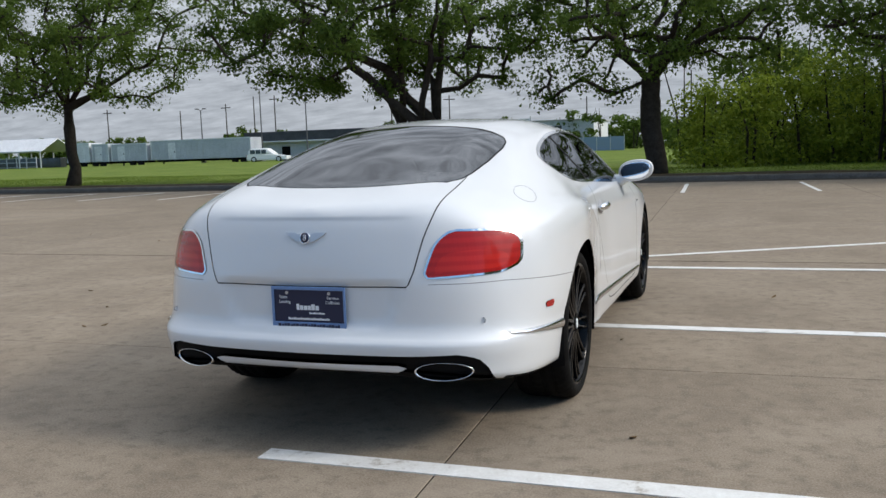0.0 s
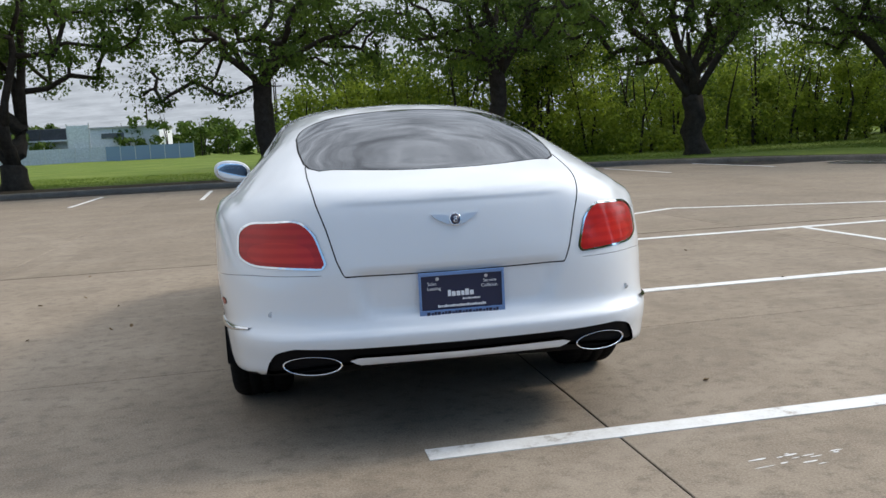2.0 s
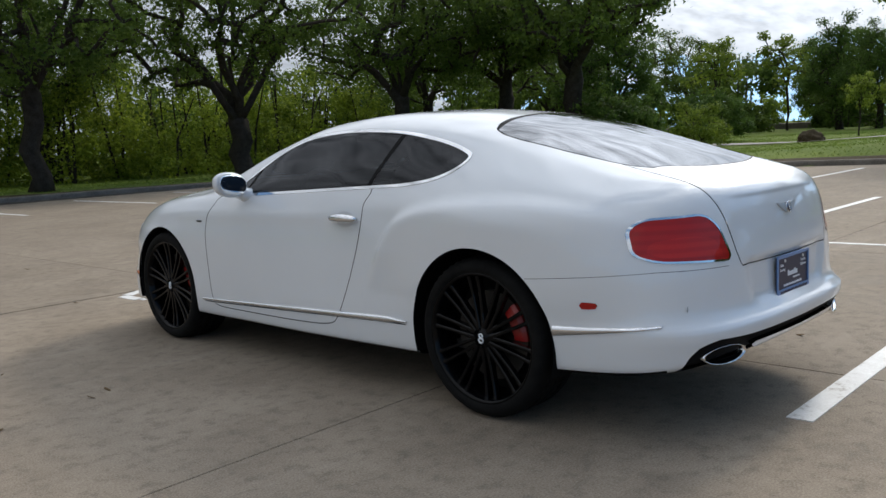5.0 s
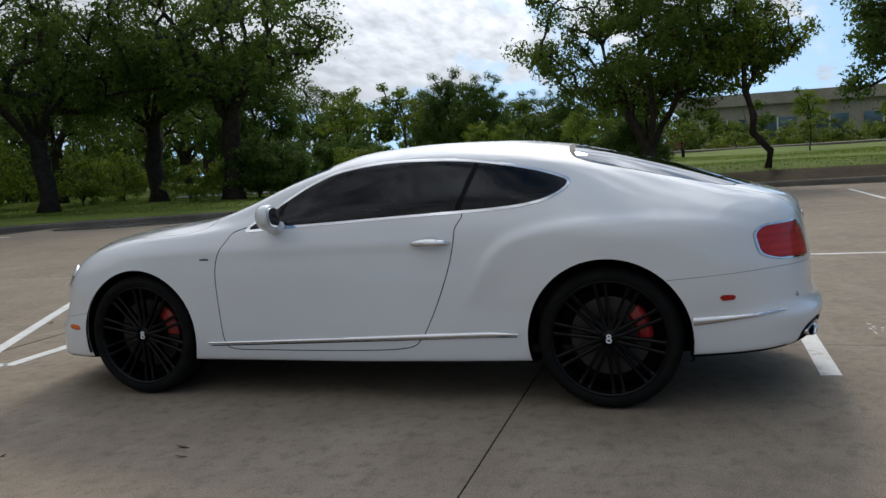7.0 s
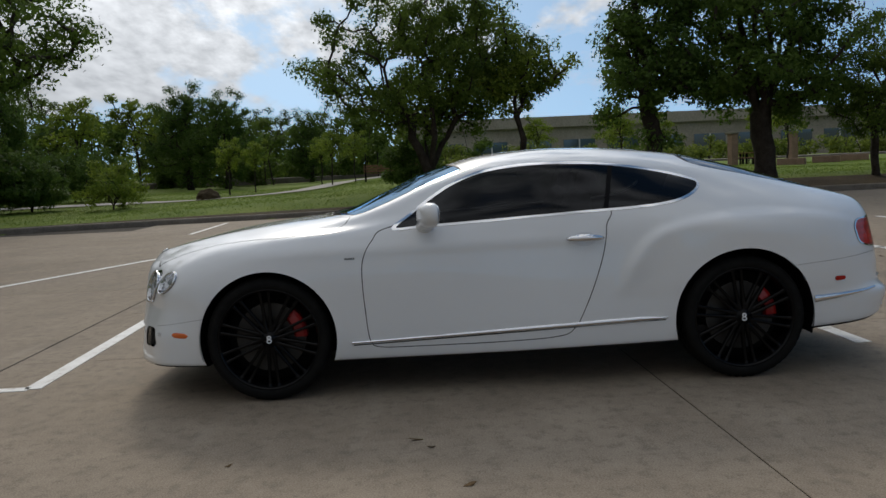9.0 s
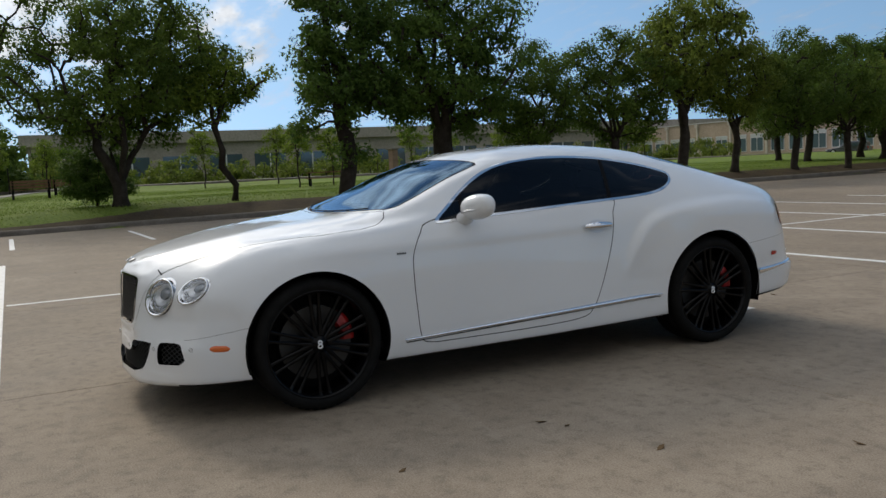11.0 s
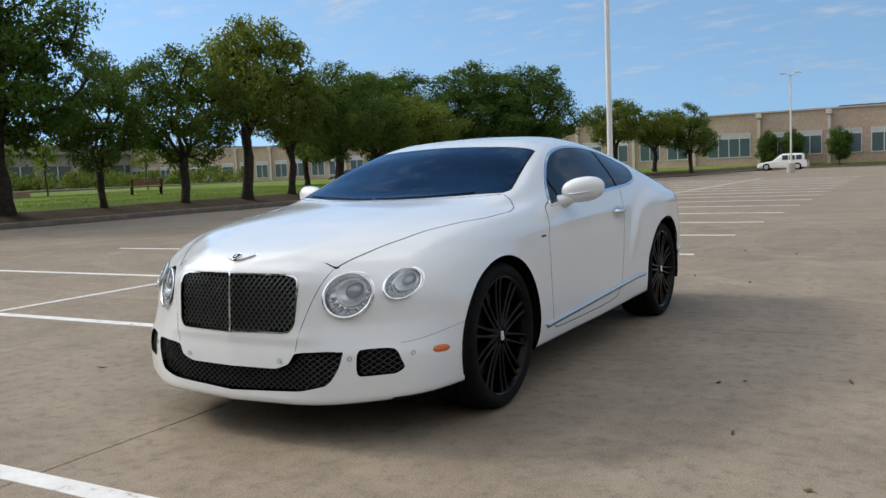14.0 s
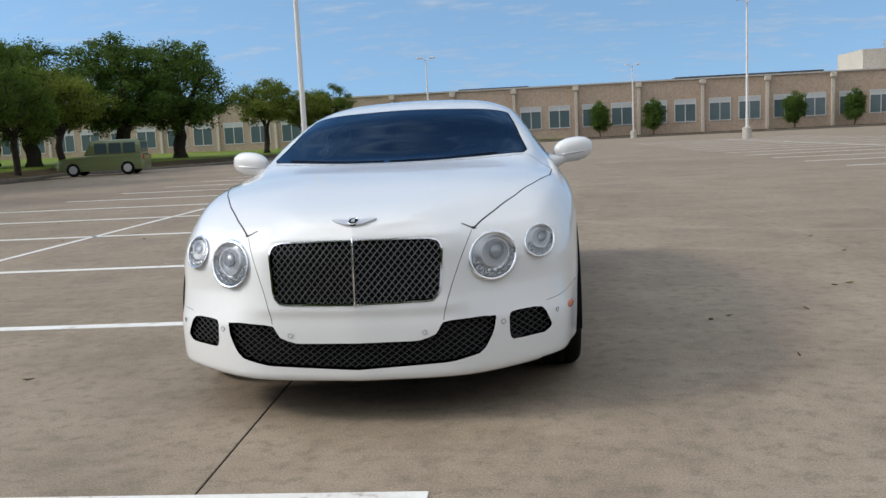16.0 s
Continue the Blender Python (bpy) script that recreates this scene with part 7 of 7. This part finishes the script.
# ---- the grey building and road to the east ----
def build_east():
    b = thing("grey_building", "long low grey commercial building behind the trees", "building")
    part("wall", boxed((118, -130, 0.2), (140, 4, 6.4)), EAST_WALL, b)
    part("roof", boxed((117.2, -131, 6.4), (141, 5, 8.0), 0.1), EAST_WALL, b)
    for k in range(20):
        y = 0.0 - 6.4 * k
        win = part("window", boxed((117.85, y - 4.6, 2.0), (118.1, y, 4.6)), PANE, b)
        part("frame", boxed((117.8, y - 2.4, 2.0), (117.9, y - 2.2, 4.6)), ALU, win)
    road = link_mesh("road", [(70, 60, 1.0), (70, -140, 1.0), (80, -140, 1.02), (80, 60, 1.02), (70, 60, 0.3), (70, -140, 0.3)], [(0, 1, 2, 3), (4, 5, 1, 0)], KERB)
    tagged(road, "pale concrete road beyond the park", "road", kind="structure")
    n = len(PARK_WALK) // 2
    v = [(x, y, land(x, y) + 0.03) for x, y in PARK_WALK]
    f = [(i, i + 1, 2 * n - 2 - i, 2 * n - 1 - i) for i in range(n - 1)]
    path_ob = link_mesh("park_path", v, [q[::-1] for q in f], PALE_WALK, smooth=True)
    tagged(path_ob, "pale concrete path winding through the park", "path", kind="structure")


build_east()
WOOD = varied("weathered_bench_wood", (0.13, 0.07, 0.04), (0.22, 0.13, 0.08), 4.0, 0.8)
BRICK = varied("reddish_stone", (0.20, 0.13, 0.10), (0.30, 0.21, 0.16), 3.0, 0.9)


def build_bench(x, y, rz, label="brown slatted park bench on the lawn"):
    b = thing("park_bench", label, "bench", (x, y, land(x, y)), rz, "park benches")
    for k in range(3):
        part("seat_slat", boxed((-0.9, -0.22 + 0.15 * k, 0.42), (0.9, -0.10 + 0.15 * k, 0.46), 0.006), WOOD, b)
    for k in range(3):
        part("back_slat", boxed((-0.9, 0.26, 0.52 + 0.14 * k), (0.9, 0.30, 0.63 + 0.14 * k), 0.006), WOOD, b)
    for s in (-0.8, 0.8):
        part("leg", boxed((s - 0.04, -0.22, 0.0), (s + 0.04, -0.15, 0.43)), TRIM, b)
        part("leg", boxed((s - 0.04, 0.22, 0.0), (s + 0.04, 0.30, 0.92)), TRIM, b)


def build_table(x, y, rz):
    b = thing("picnic_table", "dark metal picnic table on the grass", "table", (x, y, land(x, y)), rz)
    part("tabletop", boxed((-1.0, -0.38, 0.70), (1.0, 0.38, 0.75), 0.01), WOOD, b)
    for s in (-0.85, 0.85):
        part("leg", boxed((s - 0.04, -0.3, 0), (s + 0.04, -0.22, 0.70)), TRIM, b)
        part("leg", boxed((s - 0.04, 0.22, 0), (s + 0.04, 0.3, 0.70)), TRIM, b)
    for s in (-0.65, 0.65):
        part("bench_seat", boxed((-1.0, s - 0.12, 0.40), (1.0, s + 0.12, 0.44), 0.01), WOOD, b)
        for q in (-0.8, 0.8):
            part("leg", boxed((q - 0.03, s - 0.03, 0), (q + 0.03, s + 0.03, 0.40)), TRIM, b)


mound = bmesh.new()
bmesh.ops.create_icosphere(mound, subdivisions=4, radius=1.0)
for v in mound.verts:
    k = 1 + 0.22 * noise.noise(v.co * 2.3) + 0.10 * noise.noise(v.co * 7.0)
    v.co = Vector((v.co.x * 0.62 * k, v.co.y * 0.55 * k, max(v.co.z, -0.2) * 0.48 * k))
mound_ob = part("earth_mound", mound, DIRT, smooth=True)
mound_ob.location = (34.2, 11.8, land(34.2, 11.8))
tagged(mound_ob, "small brown earth mound on the lawn", "mound")
build_bench(41.0, 4.05, 95)
build_bench(47.0, 2.0, 80)
build_bench(36.5, -27.0, 60)
build_table(38.5, -10.2, 70)
build_table(47.0, -19.0, 20)
build_table(50.0, -20.5, 50)
for x, y in ((46.5, -17.5), (48.2, -22.0)):
    p = thing("stone_pillar", "square reddish stone shelter pillar", "pillar", (x, y, land(x, y)), 15, "shelter pillars")
    part("shaft", boxed((-0.25, -0.25, -0.1), (0.2, 0.2, 1.9), 0.02), BRICK, p)
    part("cap", boxed((-0.31, -0.31, 1.9), (0.31, 0.31, 2.0), 0.015), KERB, p)
for x, y, rz in ((41.5, -19.0, 55), (42.8, -21.6, 65), (44.2, -24.0, 60)):
    w = part("seat_wall", boxed((-0.75, -0.22, -0.1), (0.75, 0.22, 0.36), 0.03), BRICK)
    w.matrix_world = pose(x, y, land(x, y), 0, 0, rz)
    tagged(w, "low reddish stone seat wall in the park", "wall", "seat walls")


# ---- vehicles standing far off ----
def body_loft(sections, half, y_axis=True):
    """A closed car body from side-view outlines: (x along, z low, z high, half width low, half width high)."""
    bm = bmesh.new()
    rings = []
    for x, z0, z1, w0, w1 in sections:
        zs = [z0, z0 + 0.3 * (z1 - z0), z0 + 0.62 * (z1 - z0), z1 - 0.06, z1]
        ws = [w0 * 0.97, w0, w0 * 0.985, (w0 + w1) / 2 if w1 < w0 else w1, w1 * 0.93]
        ring = [(x, -w, z) for w, z in zip(ws, zs)] + [(x, w, z) for w, z in zip(ws[::-1], zs[::-1])]
        rings.append([bm.verts.new(p) for p in ring])
    n = len(rings[0])
    for a, b in zip(rings, rings[1:]):
        for i in range(n):
            bm.faces.new((a[i], a[(i + 1) % n], b[(i + 1) % n], b[i]))
    bm.faces.new(rings[0][::-1])
    bm.faces.new(rings[-1])
    bmesh.ops.recalc_face_normals(bm, faces=bm.faces)
    return bm


def build_far_car(name, label, category, x, y, rz, paint, length, height, boxy, z=0.0, cabin_dark=PANE, lower=None):
    c = thing(name, label, category, (x, y, z), rz)
    L, H = length / 2, height
    belt = 0.58 * H
    part("body", body_loft([(-L, 0.32, belt * 0.92, 0.80, 0.78), (-L + 0.12, 0.26, belt, 0.88, 0.86), (-L * 0.3, 0.24, belt, 0.90, 0.88), (L * 0.3, 0.24, belt, 0.90, 0.88), (L * 0.45, 0.24, belt * 0.97, 0.90, 0.86),
                            (L - 0.15, 0.26, belt * (0.86 if boxy else 0.76), 0.86, 0.80), (L, 0.32, belt * 0.62, 0.78, 0.74)], 0.9), paint, c, smooth=False)
    back, front = (-L + 0.14, L * 0.36) if boxy else (-L + 0.25, L * 0.34)
    top = [(back, belt - 0.02, H * (0.95 if boxy else 0.86), 0.85, 0.72), (back + 0.25, belt - 0.02, H, 0.86, 0.72), (0.0, belt - 0.02, H, 0.86, 0.72), (front - (0.35 if boxy else 0.75), belt - 0.02, H * 0.985, 0.86, 0.70), (front, belt - 0.02, belt + 0.06, 0.84, 0.80)]
    part("roof", body_loft(top, 0.8), paint, c)
    zlo, zhi = belt + 0.06, H - 0.16
    for s in (-1, 1):
        edges = np.linspace(back + 0.18, front - (0.5 if boxy else 0.75), 4)
        for a, b in zip(edges, edges[1:]):
            part("side_window", boxed((a + 0.05, min(s * 0.80, s * 0.875), zlo), (b - 0.05, max(s * 0.80, s * 0.875), zhi), 0.02), cabin_dark, c)
    part("rear_window", boxed((back - 0.03, -0.62, zlo + 0.02), (back + 0.06, 0.62, zhi), 0.02), cabin_dark, c)
    for s in (-0.72, 0.72):
        part("tail_lamp", boxed((-L - 0.02, s - 0.09, belt * 0.70), (-L + 0.10, s + 0.09, belt * 0.95), 0.02), LENS_RED, c)
        part("headlamp", boxed((L - 0.12, s - 0.12, belt * 0.60), (L + 0.0, s + 0.12, belt * 0.74), 0.02), SATIN, c)
    if lower:
        part("cladding", boxed((-L + 0.05, -0.915, 0.25), (L - 0.1, 0.915, 0.42), 0.03), lower, c)
    for a in (-L * 0.62, L * 0.62):
        for s in (-0.80, 0.80):
            wheel = part("wheel", lathe([(0.0005, s - 0.12), (0.30, s - 0.12), (0.34, s - 0.08), (0.34, s + 0.08), (0.30, s + 0.12), (0.0005, s + 0.12)], 24, "Y", (a, 0, 0.34)), RUBBER, c)
            q = 0.125 if s > 0 else -0.125
            part("rim", lathe([(0.0005, s + q * 1.04), (0.20, s + q * 1.04), (0.21, s + q * 0.9)], 20, "Y", (a, 0, 0.34)), SATIN, wheel)
    return c


GREEN = principled("sage_green_paint", (0.15, 0.19, 0.08), 0.35, 0.2, 0.8)
WHITE_CAR = principled("plain_white_paint", (0.78, 0.78, 0.77), 0.35, 0.0, 0.8)
DARK_CAR = principled("dark_grey_paint", (0.035, 0.04, 0.045), 0.3, 0.2, 0.8)
SKY_BLUE = principled("sky_blue_livery", (0.13, 0.33, 0.46), 0.4, 0.0, 0.5)
build_far_car("suv", "sage green boxy sport utility vehicle parked by the kerb", "car", 20.9, -35.2, 12, GREEN, 4.3, 1.79, True)
build_far_car("crossover", "white compact crossover parked before the office", "car", 10.2, -80.5, 0, WHITE_CAR, 4.5, 1.55, False, 0.0)
build_far_car("saloon", "dark grey car parked behind the trees", "car", 62.0, -80.4, 20, DARK_CAR, 4.6, 1.5, False, 0.5)
build_far_car("off_roader", "dark blue off-road car parked before a bungalow", "car", 146.0, 118.0, -50, DARK_CAR, 4.7, 1.85, True, land(146.0, 118.0))


def build_bungalow(x, y, rz):
    """A low house with a hipped roof, a brick bay, a door and two windows."""
    h = thing("bungalow", "low brick bungalow with a grey hipped roof", "house", (x, y, land(x, y)), rz)
    part("wall", boxed((-8, -4, -0.3), (8, 4, 2.6)), TAN_LIGHT, h)
    part("brick_bay", boxed((-2.6, -4.25, -0.3), (2.2, -3.9, 2.5), 0.02), BAY_BRICK, h)
    bm = bmesh.new()
    low = [bm.verts.new(p) for p in ((-8.6, -4.6, 2.55), (8.6, -4.6, 2.55), (8.6, 4.6, 2.55), (-8.6, 4.6, 2.55))]
    a, b = bm.verts.new((-4.6, 0, 4.5)), bm.verts.new((4.6, 0, 4.5))
    for f in ((low[0], low[1], b, a), (low[1], low[2], b), (low[2], low[3], a, b), (low[3], low[0], a), (low[3], low[2], low[1], low[0])):
        bm.faces.new(f)
    part("roof", bm, ROOF_DARK, h)
    part("door", boxed((-0.5, -4.32, 0.0), (0.45, -4.2, 2.05), 0.02), DARK_CAR, h)
    for wx in (-5.2, 5.0):
        win = part("window", boxed((wx - 1.0, -4.06, 0.9), (wx + 1.0, -3.9, 2.1), 0.02), OFFICE_PANE, h)
        for dx, dz, wd, ht in ((0, -0.62, 1.1, 0.05), (0, 0.62, 1.1, 0.05), (-1.04, 0, 0.05, 0.6), (1.04, 0, 0.05, 0.6), (0, 0, 0.04, 0.6)):
            part("frame", boxed((wx + dx - wd, -4.12, 1.5 + dz - ht), (wx + dx + wd, -4.0, 1.5 + dz + ht)), ALU, win)


BAY_BRICK = varied("red_brown_brick", (0.16, 0.065, 0.045), (0.26, 0.12, 0.085), 1.2, 0.9)
build_bungalow(157.0, 124.0, -52)
for k, (x, y, rz) in enumerate(((-40.0, 82, 20), (-34.6, 83, 160), (-32.4, 83.5, 175), (-29.8, 83, 170))):
    v = build_far_car("van", "white and sky blue liveried delivery van", "van", x, y, rz, WHITE_CAR, 3.8, 1.7, True, 0.45)
    part("livery_panel", boxed((-1.6, -0.925, 0.6), (0.3, 0.925, 1.0), 0.01), SKY_BLUE, v)
build_far_car("pickup", "white car parked by the depot", "car", -50.0, 82, 10, WHITE_CAR, 4.8, 1.6, False, 0.45)

# ---- the depot to the north ----
RIB = varied("ribbed_trailer_steel", (0.40, 0.42, 0.45), (0.52, 0.54, 0.57), 0.6, 0.5)
WHITE_PANEL = varied("white_panel", (0.60, 0.61, 0.62), (0.72, 0.73, 0.74), 0.5, 0.6)


def build_trailer(x, y, length, height, mat):
    t = thing("trailer", "grey ribbed box trailer parked beyond the field", "trailer", (x, y, 0.35), 0, "trailers")
    part("box", boxed((0, -1.2, 0.75), (length, 1.2, height), 0.03), mat, t)
    for k in range(int(length / 0.8)):
        part("rib", boxed((0.3 + 0.8 * k, -1.235, 0.8), (0.36 + 0.8 * k, -1.2, height - 0.05)), mat, t)
    for a in (0.0, length - 0.12):
        part("corner_post", boxed((a, -1.25, 0.75), (a + 0.12, -1.2, height + 0.02)), WHITE_PANEL, t)
    part("top_rail", boxed((0.12, -1.25, height - 0.10), (length - 0.12, -1.2, height + 0.02)), WHITE_PANEL, t)
    door = part("side_door", boxed((length * 0.18, -1.26, 0.85), (length * 0.18 + 1.1, -1.235, height - 0.3), 0.01), WHITE_PANEL, t)
    part("latch", boxed((length * 0.18 + 0.9, -1.30, 1.6), (length * 0.18 + 1.0, -1.26, 1.75)), TRIM, door)
    part("chassis", boxed((0.5, -0.8, 0.5), (length - 0.4, 0.8, 0.75)), TRIM, t)
    for a in (length - 2.4, length - 1.2):
        part("wheel", lathe([(0.0005, -1.1), (0.40, -1.1), (0.40, -0.8), (0.0005, -0.8)], 18, "Y", (a, 0, 0.4)), RUBBER, t)
    part("landing_leg", boxed((1.4, -0.9, -0.05), (1.55, -0.75, 0.6)), TRIM, t)


for x, L, h, mat in ((-80.0, 3.6, 3.2, WHITE_PANEL), (-76.0, 2.6, 3.0, RIB), (-73.0, 5.4, 2.9, RIB), (-67.0, 14.2, 3.1, RIB)):
    build_trailer(x, 84, L, h, mat)


def build_depot():
    b = thing("depot", "long low grey depot building with a dark roof", "building", (0, 0, 0.3))
    part("wall", boxed((-58, 92, -0.2), (-22.5, 104, 2.7)), GREY_WALL, b)
    part("roof", boxed((-59, 91.2, 2.7), (-22, 105, 3.9), 0.1), ROOF_DARK, b)
    for x in (-54, -48, -36.6, -33.0):
        part("door", boxed((x, 91.94, 0.0), (x + 1.2, 92.0, 2.0)), TRIM, b)
    part("gutter", boxed((-58.4, 91.0, 2.55), (-22.2, 91.2, 2.72)), WHITE_PANEL, b)
    g = thing("warehouse", "pale grey flat-roofed warehouse block", "building", (0, 0, 0.3))
    part("wall", boxed((-20.6, 88, -0.2), (-13.5, 98, 3.6)), WHITE_PANEL, g)
    part("coping", boxed((-20.8, 87.8, 3.6), (-13.3, 98.2, 3.75)), COPING, g)
    part("window", boxed((-19.2, 87.92, 2.6), (-17.0, 88.0, 3.1)), PANE, g)
    s = thing("screen_board", "large blank white board on steel posts", "board", (-21.6, 84.5, 0.3))
    part("panel", boxed((0, -0.06, 0.9), (1.9, 0.06, 3.9), 0.02), WHITE_PANEL, s)
    for x in (-0.1, 1.95):
        part("post", boxed((x, -0.08, 0.0), (x + 0.1, 0.08, 4.1)), ALU, s)
    f = thing("fence", "steel mesh fence with blue-grey screens", "fence", (0, 84, 0.3))
    for k in range(14):
        x = -28.0 + 1.4 * k
        part("post", boxed((x, -0.03, -0.1), (x + 0.06, 0.03, 1.9)), ALU, f)
        if k < 13:
            part("panel", boxed((x + 0.07, -0.012, 0.1), (x + 1.39, 0.012, 1.7)), GREY_WALL if k < 7 else FENCE_BLUE, f)
    sh = thing("shelter", "open metal shed with a pale pitched roof", "shed", (-92, 84, 0.35))
    v = [(x, y, z + up) for up in (0.0, 0.12) for x, y, z in ((-6, -3, 2.3), (9.6, -3, 2.3), (9.6, 0, 3.9), (-6, 0, 3.9), (9.6, 3, 2.3), (-6, 3, 2.3))]
    link_mesh("roof", v, [(0, 3, 2, 1), (3, 5, 4, 2), (6, 7, 8, 9), (9, 8, 10, 11), (0, 1, 7, 6), (5, 11, 10, 4), (1, 2, 8, 7), (2, 4, 10, 8), (0, 6, 9, 3), (3, 9, 11, 5)], WHITE_PANEL, sh)
    for x in (-5.8, -2, 2, 5.8, 9.3):
        for y in (-2.9, 2.9):
            part("post", boxed((x - 0.06, y - 0.06, -0.1), (x + 0.06, y + 0.06, 2.35)), ALU, sh)
    for k in range(9):
        x = -5.4 + 1.65 * k
        part("rack_post", boxed((x, -2.2, 0.0), (x + 0.08, -2.1, 1.7)), ALU, sh)
        if k < 8:
            for z in (0.35, 0.95, 1.5):
                part("rack_rail", boxed((x + 0.08, -2.19, z), (x + 1.65, -2.11, z + 0.07)), ALU, sh)
    part("stores", boxed((-5.5, 0.5, 0.0), (9.2, 1.6, 1.5), 0.05), DARK_CAR, sh)
    for k, (x, y, h) in enumerate(((-88, 100, 8.5), (-78, 104, 8.0), (-70, 104, 8.6), (-66.5, 106, 9.6), (-63.0, 106, 9.6), (-42, 100, 9.0), (-36, 106, 8.2), (-4, 98, 9.0), (-1.5, 100, 8.6), (-17, 104, 7.0), (1.5, 90, 7.5))):
        p = thing("utility_pole", "thin dark wooden utility pole", "pole", (x, y, 0.3), 0, "utility poles")
        part("shaft", lathe([(0.10, -0.1), (0.07, h)], 10, "Z"), BARK, p)
        if k % 2 == 0:
            part("crossarm", boxed((-0.8, -0.05, h - 0.6), (0.8, 0.05, h - 0.48)), BARK, p)


FENCE_BLUE = principled("blue_grey_screen", (0.22, 0.30, 0.40), 0.7)
build_depot()
